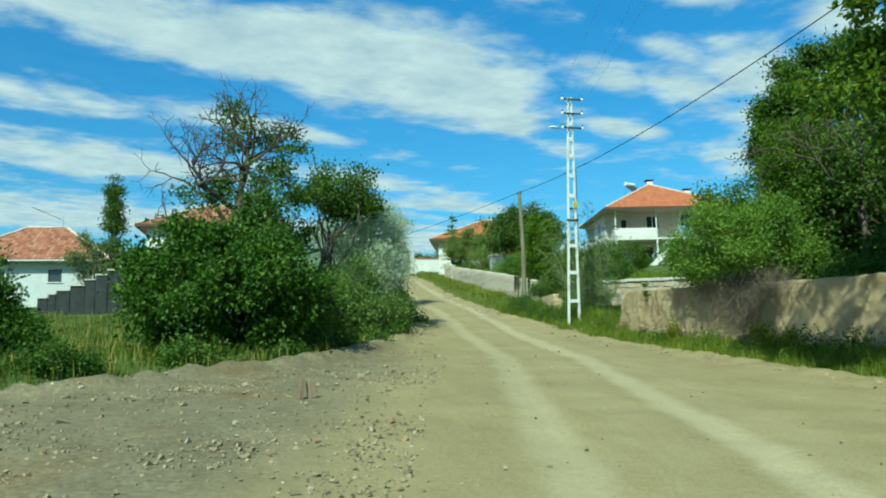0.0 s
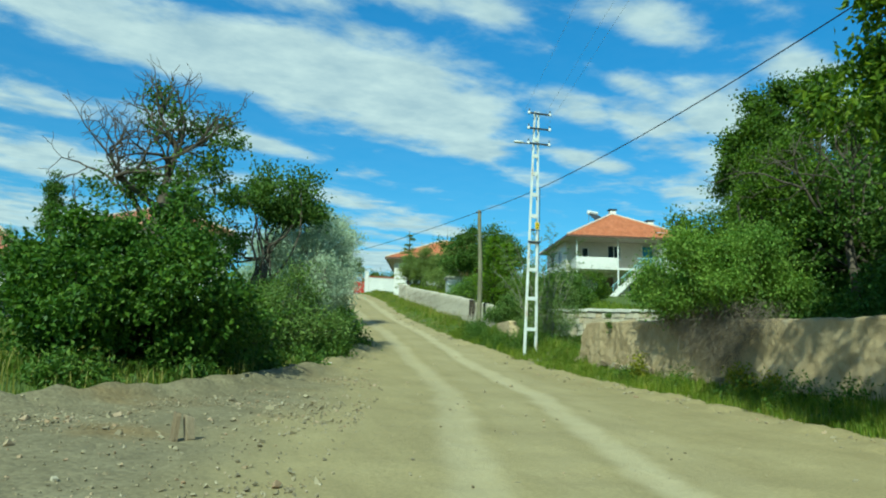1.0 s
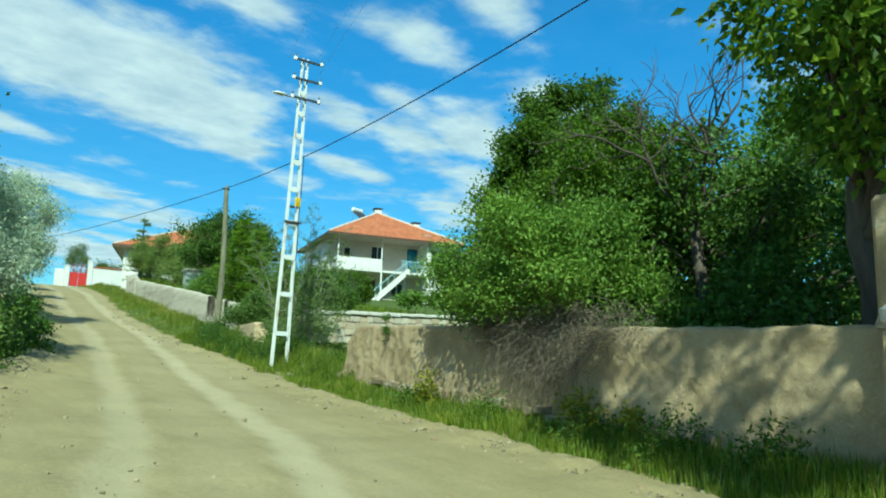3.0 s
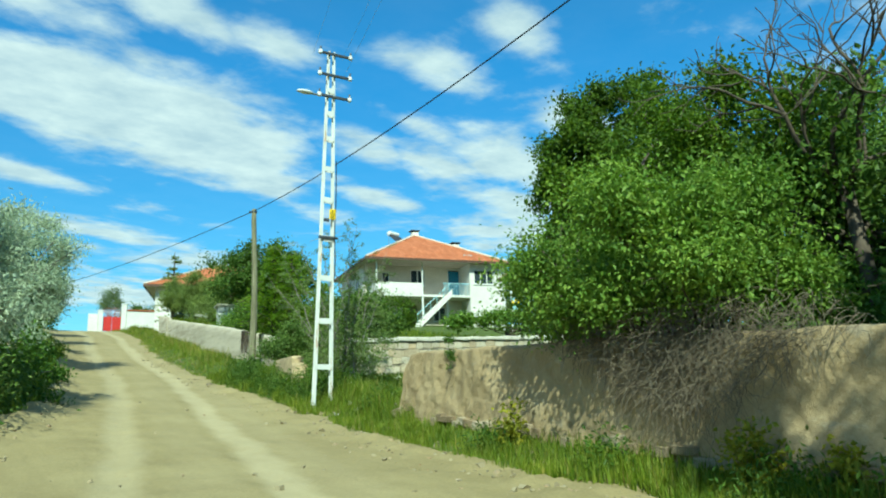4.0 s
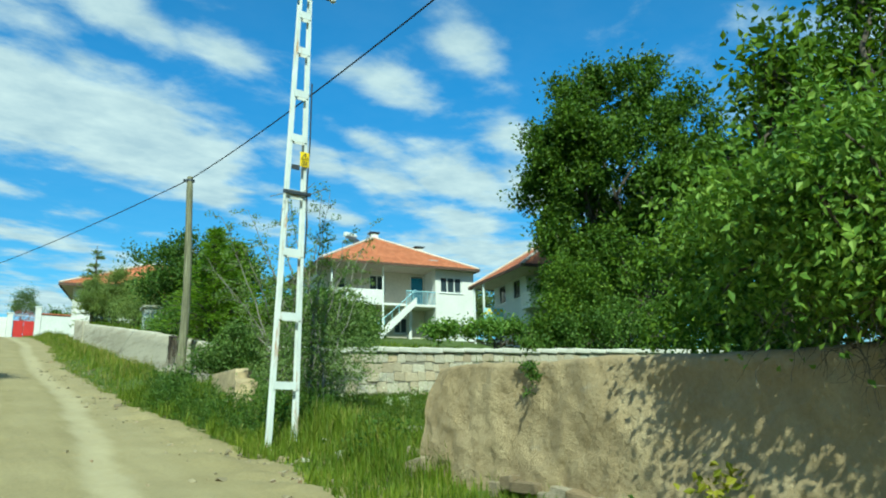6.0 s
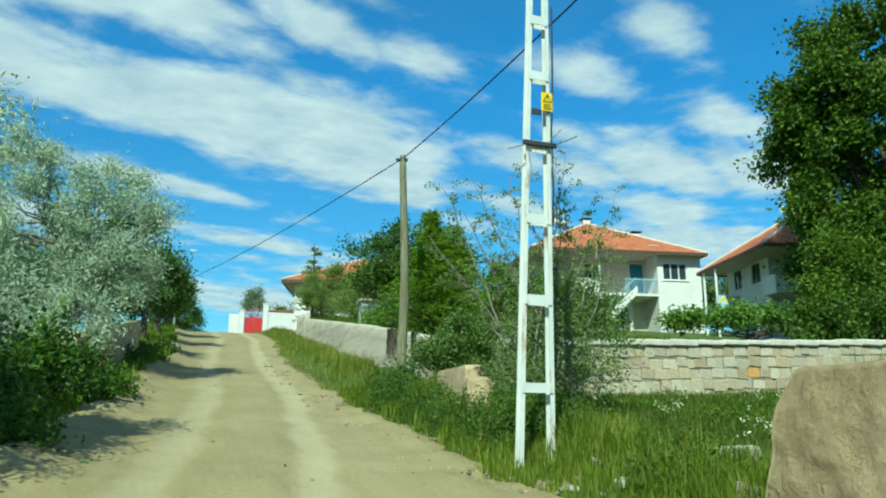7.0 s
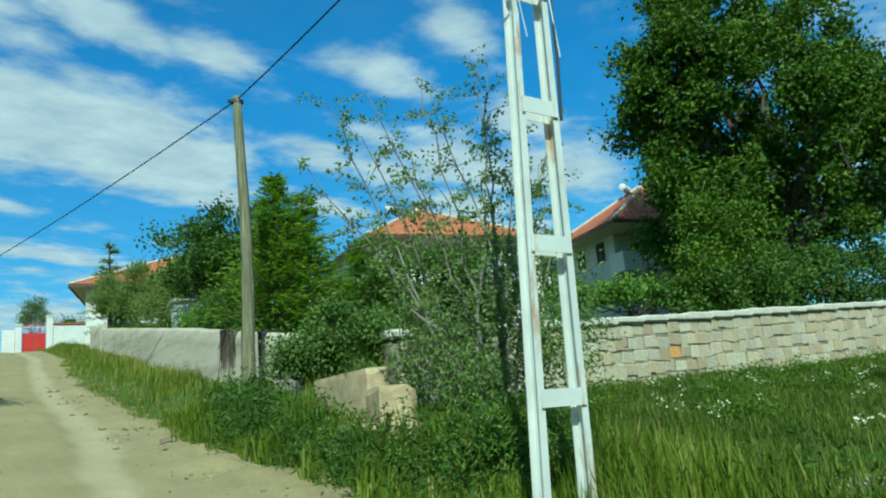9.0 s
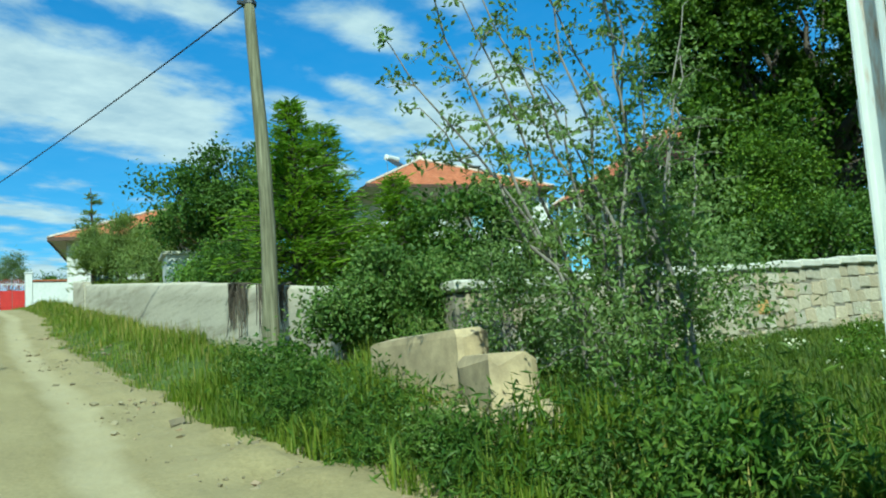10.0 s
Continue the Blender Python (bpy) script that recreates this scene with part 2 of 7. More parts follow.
k = Mat("block_stone", 0.9, 0, 0.2)
rnd = k.n("ShaderNodeObjectInfo").outputs["Random"]
c = k.ramp(rnd, (0.0, (0.38, 0.30, 0.20)), (0.25, (0.50, 0.43, 0.31)), (0.5, (0.42, 0.37, 0.29)), (0.75, (0.56, 0.50, 0.38)), (1.0, (0.47, 0.36, 0.23)))
c = k.mix(0.8, c, k.ramp(k.noise(5, 6, 0.65), (0.3, (0.7, 0.69, 0.66)), (0.7, (1.1, 1.1, 1.1))), "MULTIPLY")
k.color(c).bump(k.noise(14, 6, 0.7), 0.6, 0.02)
M_STONE = k.m
k = Mat("earthy_rubble", 0.95, 0, 0.1)
rnd = k.n("ShaderNodeObjectInfo").outputs["Random"]
c = k.ramp(rnd, (0.0, (0.25, 0.19, 0.12)), (0.4, (0.34, 0.275, 0.185)), (0.75, (0.41, 0.345, 0.25)), (1.0, (0.30, 0.22, 0.13)))
c = k.mix(0.8, c, k.ramp(k.noise(4, 6, 0.7), (0.3, (0.68, 0.66, 0.62)), (0.7, (1.1, 1.1, 1.1))), "MULTIPLY")
k.color(c).bump(k.noise(12, 6, 0.7), 0.7, 0.03)
M_RUBBLE = k.m
M_ORANGE_STONE = plain("ochre_stone", (0.55, 0.30, 0.10), 0.9, 0, 0.2, 5)
M_COPING = plain("lime_coping", (0.60, 0.56, 0.47), 0.9, 0, 0.22, 3)
M_MORTAR = plain("lime_mortar", (0.27, 0.235, 0.18), 0.95, 0, 0.25, 5)
M_WHITEWALL = plain("white_render", (0.70, 0.68, 0.64), 0.85, 0, 0.08, 0.8)
M_CREAM = plain("cream_render", (0.62, 0.57, 0.47), 0.85, 0, 0.10, 0.8)
M_GREYWALL = plain("grey_render", (0.56, 0.58, 0.58), 0.85, 0, 0.10, 0.8)
# near-black base colour holds the shade this stone wall stands in
M_SHADEWALL = plain("shaded_stone_wall", (0.04, 0.045, 0.045), 0.95, 0, 0.3, 3)
M_WHITEPAINT = plain("white_paint", (0.70, 0.71, 0.68), 0.5, 0, 0.08, 3)
M_BLUE = plain("blue_paint", (0.035, 0.19, 0.33), 0.5, 0, 0.15, 4)
M_PALEBLUE = plain("pale_blue_rail", (0.35, 0.58, 0.66), 0.5, 0, 0.12, 4)
M_RED = plain("red_gate_paint", (0.52, 0.035, 0.03), 0.45, 0, 0.15, 3)
M_WOODTRIM = plain("brown_eaves", (0.10, 0.055, 0.035), 0.7, 0, 0.25, 5)
M_SOFFIT = plain("soffit_boards", (0.45, 0.40, 0.33), 0.8, 0, 0.15, 3)
M_GALV = plain("galvanised_steel", (0.42, 0.44, 0.46), 0.4, 0.8, 0.2, 6)
M_DARKMETAL = plain("dark_steel", (0.09, 0.095, 0.10), 0.5, 0.6, 0.25, 6)
M_PORCELAIN = plain("white_porcelain", (0.78, 0.78, 0.76), 0.25, 0, 0.05, 8)
M_CABLE = plain("black_cable", (0.012, 0.012, 0.014), 0.6, 0, 0.2, 6)
M_YELLOW = plain("yellow_enamel", (0.86, 0.60, 0.012), 0.45, 0, 0.06, 6)
M_BLACK = plain("black_print", (0.012, 0.012, 0.012), 0.6, 0, 0.1, 8)
M_STEELLEAF = plain("old_masonry", (0.47, 0.365, 0.215), 0.95, 0, 0.35, 4)
M_CHALK = plain("pale_chalk_stone", (0.50, 0.46, 0.38), 0.95, 0, 0.15, 7)
M_DRAIN = plain("white_gutter", (0.72, 0.72, 0.70), 0.5, 0, 0.1, 5)

# white paint of the lattice pole, with rust runs
k = Mat("pole_paint", 0.5, 0, 0.35)
rust = k.ramp(k.noise(5, 6, 0.7, (1, 1, 0.18)), (0.56, (0, 0, 0)), (0.66, (1, 1, 1)))
c = k.mix(rust, k.ramp(k.noise(3, 5), (0.3, (0.54, 0.56, 0.54)), (0.7, (0.67, 0.69, 0.66))), (0.42, 0.24, 0.12))
k.color(c).bump(k.noise(40, 3), 0.1, 0.003)
M_POLE = k.m

k = Mat("weathered_wood", 0.9)
c = k.ramp(k.noise(9, 7, 0.65, (3, 3, 0.12)), (0.30, (0.065, 0.06, 0.034)), (0.5, (0.16, 0.15, 0.088)), (0.72, (0.30, 0.285, 0.185)))
k.color(c).bump(k.noise(20, 6, 0.6, (3, 3, 0.08)), 0.7, 0.012)
M_POLEWOOD = k.m


def tile_material(name, a, b, c3):
    """Interlocking clay tiles: courses and rolls, each tile in its own tone."""
    m = Mat(name, 0.75, 0, 0.25)
    uv = m.n("ShaderNodeUVMap").outputs[0]
    br = m.n("ShaderNodeTexBrick")
    br.offset = 0.0
    br.inputs["Scale"].default_value = 1.0
    br.inputs["Brick Width"].default_value, br.inputs["Row Height"].default_value = 0.22, 0.34
    br.inputs["Mortar Size"].default_value = 0.022
    br.inputs["Bias"].default_value = 0.0
    br.inputs["Color1"].default_value, br.inputs["Color2"].default_value = (0, 0, 0, 1), (1, 1, 1, 1)
    br.inputs["Mortar"].default_value = (0.5, 0.5, 0.5, 1)
    m.link(uv, br.inputs["Vector"])
    tone = m.ramp(br.outputs["Color"], (0.0, a), (0.5, b), (1.0, c3))
    tone = m.mix(0.75, tone, m.ramp(m.noise(0.8, 6, 0.65), (0.3, (0.78, 0.76, 0.74)), (0.7, (1.1, 1.08, 1.06))), "MULTIPLY")
    tone = m.mix(m.math("MULTIPLY", br.outputs["Fac"], 0.55), tone, (0.14, 0.06, 0.035))
    m.color(tone).bump(m.math("SUBTRACT", 1.0, br.outputs["Fac"]), 0.7, 0.05)
    return m.m


M_TILE = tile_material("clay_tiles", (0.42, 0.125, 0.05), (0.50, 0.165, 0.07), (0.56, 0.21, 0.10))
M_TILE_OLD = tile_material("old_clay_tiles", (0.22, 0.085, 0.05), (0.36, 0.14, 0.08), (0.46, 0.24, 0.15))
M_RIDGE = plain("mortared_ridge", (0.66, 0.55, 0.45), 0.9, 0, 0.2, 4)

k = Mat("window_glass", 0.06, 0, 0.7)
k.color((0.03, 0.045, 0.055))
M_GLASS = k.m

L_BUSH = leaf_material("bush_leaves", (0.028, 0.066, 0.009), (0.054, 0.118, 0.016), (0.120, 0.205, 0.028))
L_WALNUT = leaf_material("walnut_leaves", (0.050, 0.098, 0.012), (0.098, 0.178, 0.022), (0.24, 0.32, 0.04), 0.45)
L_BIG = leaf_material("tree_leaves", (0.036, 0.070, 0.008), (0.074, 0.132, 0.014), (0.135, 0.21, 0.024), 0.24)
L_YOUNG = leaf_material("young_tree_leaves", (0.048, 0.094, 0.010), (0.096, 0.168, 0.019), (0.18, 0.265, 0.032), 0.32)
L_SAP = leaf_material("sapling_leaves", (0.12, 0.18, 0.06), (0.20, 0.28, 0.10), (0.30, 0.39, 0.17), 0.4)
L_LIGHT = leaf_material("light_shrub_leaves", (0.095, 0.180, 0.032), (0.165, 0.275, 0.052), (0.27, 0.38, 0.09), 0.34)
L_SILVER = leaf_material("silver_leaves", (0.30, 0.38, 0.31), (0.45, 0.54, 0.46), (0.60, 0.68, 0.61), 0.3, 0.6, (1.0, 1.05, 0.9))
L_DARK = leaf_material("dark_tree_leaves", (0.046, 0.092, 0.017), (0.084, 0.152, 0.030), (0.14, 0.22, 0.048))
L_SPRUCE = leaf_material("spruce_needles", (0.11, 0.20, 0.022), (0.20, 0.32, 0.034), (0.30, 0.43, 0.055), 0.38)
L_PINE = leaf_material("pine_needles", (0.14, 0.19, 0.062), (0.22, 0.285, 0.10), (0.31, 0.38, 0.15), 0.42)
L_RUSTY = leaf_material("reddish_leaves", (0.078, 0.058, 0.023), (0.143, 0.098, 0.036), (0.195, 0.169, 0.052), 0.25)
L_GREY = leaf_material("grey_green_leaves", (0.077, 0.119, 0.049), (0.140, 0.196, 0.084), (0.238, 0.308, 0.154), 0.25)
L_GRASS = leaf_material("grass_blades", (0.09, 0.15, 0.014), (0.165, 0.235, 0.028), (0.27, 0.31, 0.06), 0.4)
L_DRYGRASS = leaf_material("ripening_grass", (0.132, 0.154, 0.033), (0.242, 0.231, 0.061), (0.374, 0.330, 0.121), 0.3)
L_WEED = leaf_material("weed_leaves", (0.042, 0.090, 0.016), (0.080, 0.148, 0.026), (0.145, 0.22, 0.045), 0.3)
L_BANK = leaf_material("bank_shrub_leaves", (0.075, 0.14, 0.030), (0.135, 0.215, 0.055), (0.24, 0.32, 0.11), 0.32)
L_MEADOW = leaf_material("meadow_blades", (0.054, 0.096, 0.012), (0.100, 0.152, 0.022), (0.18, 0.215, 0.045), 0.33)
L_YELLOW = leaf_material("yellow_weed", (0.150, 0.175, 0.020), (0.26, 0.265, 0.030), (0.38, 0.35, 0.050), 0.3)
L_FLOWER = leaf_material("white_umbels", (0.550, 0.550, 0.450), (0.680, 0.680, 0.580), (0.800, 0.800, 0.720), 0.2)
B_DARK = bark_material("dark_bark", (0.045, 0.035, 0.026), (0.12, 0.095, 0.07))
B_GREY = bark_material("grey_bark", (0.14, 0.12, 0.10), (0.30, 0.27, 0.23))
B_DRY = bark_material("dry_stems", (0.07, 0.055, 0.04), (0.22, 0.18, 0.125))

k = Mat("loose_stone", 0.95, 0, 0.15)
isl = k.n("ShaderNodeNewGeometry").outputs["Random Per Island"]
k.color(k.ramp(isl, (0.0, (0.17, 0.14, 0.09)), (0.4, (0.25, 0.21, 0.13)), (0.75, (0.31, 0.265, 0.17)), (0.9, (0.31, 0.21, 0.125)), (1.0, (0.42, 0.37, 0.27))))
k.bump(k.noise(40, 4), 0.4, 0.01)
M_PEBBLE = k.m

# ---- builders ----


class Geo:
    """Collects vertices and faces of one mesh."""

    def __init__(self):
        self.v, self.f, self.count = [], [], 0

    def add(self, verts, faces):
        verts = np.asarray(verts, float).reshape(-1, 3)
        faces = np.asarray(faces, int)
        self.v.append(verts)
        self.f.append(faces + self.count)
        self.count += len(verts)
        return self

    def box(self, x0, x1, y0, y1, z0, z1, c=0.0, m=None):
        """A box; c chamfers its upright and level edges."""
        bm = bmesh.new()
        bmesh.ops.create_cube(bm, size=1.0)
        for v in bm.verts:
            v.co = Vector(((x0 + x1) / 2 + v.co.x * (x1 - x0), (y0 + y1) / 2 + v.co.y * (y1 - y0), (z0 + z1) / 2 + v.co.z * (z1 - z0)))
        if c:
            bmesh.ops.bevel(bm, geom=bm.edges[:], offset=c, segments=1, affect="EDGES")
        return self.bm(bm, m)

    def bm(self, bm, m=None):
        bmesh.ops.triangulate(bm, faces=[f for f in bm.faces if len(f.verts) > 4])
        bm.verts.index_update()
        vs = [(m @ v.co) if m else v.co for v in bm.verts]
        self.v.append(np.array([tuple(v) for v in vs]))
        for n in (3, 4):
            fs = [[v.index for v in f.verts] for f in bm.faces if len(f.verts) == n]
            if fs:
                self.f.append(np.array(fs) + self.count)
        self.count += len(vs)
        bm.free()
        return self

    def tube(self, pts, radii, sides=6, cap=True):
        pts = np.asarray(pts, float)
        n = len(pts)
        tan = np.gradient(pts, axis=0)
        tan /= np.linalg.norm(tan, axis=1)[:, None] + 1e-9
        ref = np.array([0.0, 0.0, 1.0]) if abs(tan[:, 2]).mean() < 0.8 else np.array([1.0, 0.0, 0.0])
        a = np.cross(tan, ref)
        a /= np.linalg.norm(a, axis=1)[:, None] + 1e-9
        b = np.cross(tan, a)
        th = np.arange(sides) * 2 * math.pi / sides
        r = np.broadcast_to(np.asarray(radii, float), (n,))
        ring = pts[:, None] + r[:, None, None] * (np.cos(th)[None, :, None] * a[:, None] + np.sin(th)[None, :, None] * b[:, None])
        i, j = np.meshgrid(np.arange(n - 1), np.arange(sides), indexing="ij")
        j2 = (j + 1) % sides
        quads = np.stack([i * sides + j, i * sides + j2, (i + 1) * sides + j2, (i + 1) * sides + j], -1).reshape(-1, 4)
        base = self.count
        self.add(ring, quads)
        if cap:
            for k, o in ((0, 0), (n - 1, (n - 1) * sides)):
                self.v.append(pts[k][None])
                fan = [[base + o + q, base + o + (q + 1) % sides, self.count] for q in range(sides)]
                if k == 0:
                    fan = [[p[1], p[0], p[2]] for p in fan]
                self.f.append(np.array(fan))
                self.count += 1
        return self

    def mesh(self, name, mat, smooth=False, uv=None):
        me = bpy.data.meshes.new(name)
        V = np.concatenate(self.v) if self.v else np.zeros((0, 3))
        loops = np.concatenate([f.ravel() for f in self.f])
        sizes = np.concatenate([np.full(len(f), f.shape[1]) for f in self.f])
        starts = np.concatenate([[0], np.cumsum(sizes)[:-1]])
        me.vertices.add(len(V))
        me.vertices.foreach_set("co", V.ravel())
        me.loops.add(len(loops))
        me.loops.foreach_set("vertex_index", loops.astype(np.int32))
        me.polygons.add(len(sizes))
        me.polygons.foreach_set("loop_start", starts.astype(np.int32))
        me.polygons.foreach_set("use_smooth", np.full(len(sizes), smooth))
        me.update(calc_edges=True)
        me.validate()
        if mat:
            me.materials.append(mat)
        return me


def part(name, geo, material, parent=None, label="", smooth=False):
    """Links what geo collected as one mesh object under a thing or a part."""
    ob = new(name, geo.mesh(name, material, smooth))
    if parent:
        ob.parent = parent
    return tagged(ob, label)


def thing(name, label, category, m=None, group="", kind=""):
    """An Empty at the base of a thing, for its parts."""
    ob = new(name)
    ob.empty_display_size = 0.2
    if m is not None:
        ob.matrix_world = m
    return tagged(ob, label, category, group, kind)


def smooth01(a, b, x):
    t = np.clip((x - a) / (b - a), 0, 1)
    return t * t * (3 - 2 * t)


# ---- lie of the land ----
ROAD_Y = [-60, -20, -1.3, 10, 20, 25, 30, 36, 50, 65, 72, 78, 90, 120, 400]
ROAD_Z = [-4.0, -1.3, 0.0, 0.78, 1.42, 1.85, 2.45, 3.2, 5.2, 7.4, 8.4, 9.0, 9.2, 8.6, 4.0]
_yy = np.linspace(-60, 400, 4601)
_zz = np.interp(_yy, ROAD_Y, ROAD_Z)
_ker = np.hanning(41)
_zz = np.convolve(np.pad(_zz, 20, mode="edge"), _ker / _ker.sum(), mode="valid")


def road_z(y):
    return np.interp(y, _yy, _zz)


def right_edge(y):
    return np.interp(y, [-30, -5, 5, 12, 15, 20, 25, 30, 40, 50, 60, 66, 75, 80], [6.0, 8.2, 9.05, 9.7, 10.05, 10.35, 10.9, 11.0, 11.2, 11.8, 13.2, 13.6, 14.2, 14.6])


def left_edge(y):
    return np.interp(y, [-30, 4, 8, 10, 12, 15, 17, 21, 25, 29, 35, 40, 45, 60, 75, 90], [-60, -40, -20, -9.5, -3.2, -0.3, 1.15, 2.9, 4.5, 5.55, 6.1, 6.5, 7.3, 7.7, 8.2, 8.8])


def centre_line(y):
    return np.interp(y, [-30, -5, 7, 16, 20.5, 28.8, 37, 45, 61, 75, 95], [-4.0, 0.4, 3.6, 6.0, 6.7, 8.1, 9.1, 9.5, 11.2, 11.6, 11.7])


def mud_wall_x(y):
    return 10.95 + (y - 14) * 0.062


def plaster_wall_x(y):
    return 12.95 + (y - 34.6) * 0.054


STONE_WALL_Y = 33.0


def land(x, y):
    """Height of the ground."""
    x, y = np.asarray(x, float), np.asarray(y, float)
    z = road_z(y)
    # verge and lawn to the right
    z = z + 0.30 * smooth01(0.1, 1.1, x - right_edge(y)) + np.clip(x - 12.5, 0, 30) * 0.022 * (y < 200)
    # terraces behind the walls
    behind_mud = smooth01(0.05, 0.35, x - mud_wall_x(y)) * (1 - smooth01(22.4, 23.2, y))
    z = z + 0.85 * behind_mud
    behind_stone = smooth01(STONE_WALL_Y + 0.05, STONE_WALL_Y + 0.4, y) * smooth01(12.9, 13.4, x - np.clip(y - 34, 0, 60) * 0.054 - 2.4 * smooth01(60.3, 62.3, y)) * (1 - smooth01(72, 76, y))
    z = z + 0.85 * behind_stone
    # bank of earth along the left edge, meadow beyond
    d = left_edge(y) - x
    z = z + 0.16 * np.exp(-((d + 0.25) / 0.45) ** 2) * smooth01(6, 11, y) + 0.2 * smooth01(0.2, 1.5, d) - 0.75 * smooth01(2.0, 9.0, d) * smooth01(14, 30, y)
    # wheel ruts
    for s in (-0.85, 0.85):
        z = z - 0.03 * np.exp(-((x - centre_line(y) - s) / 0.22) ** 2)
    # far country
    r = np.hypot(x - 8, y - 20)
    z = z - smooth01(140, 900, r) * (6 + 0.004 * r)
    return z


def spot(x, y, dz=0.0):
    return Vector((x, y, float(land(x, y)) + dz))


def axis(spans):
    """Grid lines from (from, to, step) spans."""
    out = []
    for a, b, s in spans:
        out.extend(np.arange(a, b - 1e-6, s))
    out.append(spans[-1][1])
    return np.array(out)


gx = axis([(-2500, -500, 500), (-500, -100, 80), (-100, -30, 7), (-30, -8, 1.0), (-8, 15, 0.14), (15, 32, 0.5), (32, 60, 2), (60, 140, 10), (140, 500, 60), (500, 2500, 500)])
gy = axis([(-2500, -500, 500), (-500, -100, 80), (-100, -20, 8), (-20, 1, 0.5), (1, 36, 0.14), (36, 52, 0.3), (52, 90, 0.6), (90, 140, 5), (140, 500, 40), (500, 2500, 250)])
GX, GY = np.meshgrid(gx, gy)
GZ = land(GX, GY)
near = (GX > -8) & (GX < 15) & (GY > 1) & (GY < 52)
rng = np.random.default_rng(3)


def fbm(x, y, scale, seed):
    """Smooth value noise on a plane."""
    out = np.zeros_like(x)
    amp = 1.0
    for o in range(3):
        xs, ys = x * scale + seed * 13.7, y * scale + seed * 7.1
        xi, yi = np.floor(xs).astype(int), np.floor(ys).astype(int)
        fx, fy = xs - xi, ys - yi
        fx, fy = fx * fx * (3 - 2 * fx), fy * fy * (3 - 2 * fy)

        def hsh(a, b):
            q = (a * 374761393 + b * 668265263 + seed * 69069 + o * 977) & 0x7FFFFFFF
            q = ((q ^ (q >> 13)) * 1274126177) & 0x7FFFFFFF
            return (q & 0xFFFF) / 65535.0

        v = (hsh(xi, yi) * (1 - fx) + hsh(xi + 1, yi) * fx) * (1 - fy) + (hsh(xi, yi + 1) * (1 - fx) + hsh(xi + 1, yi + 1) * fx) * fy
        out = out + amp * (v - 0.5)
        amp *= 0.5
        scale *= 2.1
    return out


GZ = GZ + np.where(near, 0.030 * fbm(GX, GY, 1.6, 1) + 0.014 * fbm(GX, GY, 6.0, 2), 0.0)
DL, DR = GX - left_edge(GY), right_edge(GY) - GX
berm = np.exp(-((DR - 0.45) / 0.55) ** 2) + 1.2 * np.exp(-((DL - 0.3) / 0.6) ** 2) * (GY > 8)
GZ = GZ + np.where(near, berm * (0.035 + 0.13 * fbm(GX, GY, 2.2, 31) + 0.05 * fbm(GX, GY, 5.5, 32)), 0.0)
wob = 0.55 * fbm(GX, GY, 0.8, 4)
grass_at = 1 - smooth01(-0.25, 0.25, np.minimum(DL, DR) + wob)
grass_at = np.where(GY > 95, 1.0, grass_at)
off_track = GX - centre_line(GY)
apron_at = smooth01(-2.4, -4.2, off_track + wob) * (1 - smooth01(23, 29, GY))
apron_at = np.maximum(apron_at, 0.0)
rut_at = np.zeros_like(GX)
wander = 0.20 * fbm(GX * 0.1, GY, 0.09, 21)
rag = 0.12 * fbm(GX, GY, 1.3, 22)
for s, w, amp in ((-0.85, 0.26, 0.75), (0.95, 0.24, 1.0), (1.6, 0.30, 0.22), (0.1, 0.35, 0.15)):
    rut_at = np.maximum(rut_at, amp * (1 - smooth01(w * 0.55, w * 1.5, np.abs(off_track - s + wander + rag))))
rut_at = rut_at * smooth01(-30, -6, GY) * (GY < 95)
ground_geo = Geo()
ny, nx = GX.shape
ii, jj = np.meshgrid(np.arange(ny - 1), np.arange(nx - 1), indexing="ij")
ground_geo.add(np.stack([GX, GY, GZ], -1).reshape(-1, 3), np.stack([ii * nx + jj, ii * nx + jj + 1, (ii + 1) * nx + jj + 1, (ii + 1) * nx + jj], -1).reshape(-1, 4))
ground = part("ground", ground_geo, M_GROUND, smooth=True)
for key, arr in (("grass", grass_at), ("apron", apron_at), ("rut", rut_at)):
    ground.data.attributes.new(key, "FLOAT", "POINT").data.foreach_set("value", arr.ravel().astype(np.float32))
tagged(ground, "dirt road with pale wheel tracks, gravel apron and grassy verges", "ground", kind="structure")

# ---- plants ----


def leaf_mesh(geo, p, a, b, n, ln, w, fold=0.18):
    """Leaves: two triangles each, folded along the middle. p base, a along, b across, n face."""
    ln, w = np.asarray(ln)[:, None], np.asarray(w)[:, None]
    mid = p + a * ln * 0.45
    left = mid + b * w * 0.5 + n * w * fold
    right = mid - b * w * 0.5 + n * w * fold
    tip = p + a * ln - n * ln * 0.08
    V = np.stack([p, right, tip, left], 1)
    k = np.arange(len(p))[:, None] * 4
    geo.add(V.reshape(-1, 3), np.concatenate([k + np.array([0, 1, 2]), k + np.array([0, 2, 3])]))


def unit(v):
    return v / (np.linalg.norm(v, axis=-1, keepdims=True) + 1e-9)


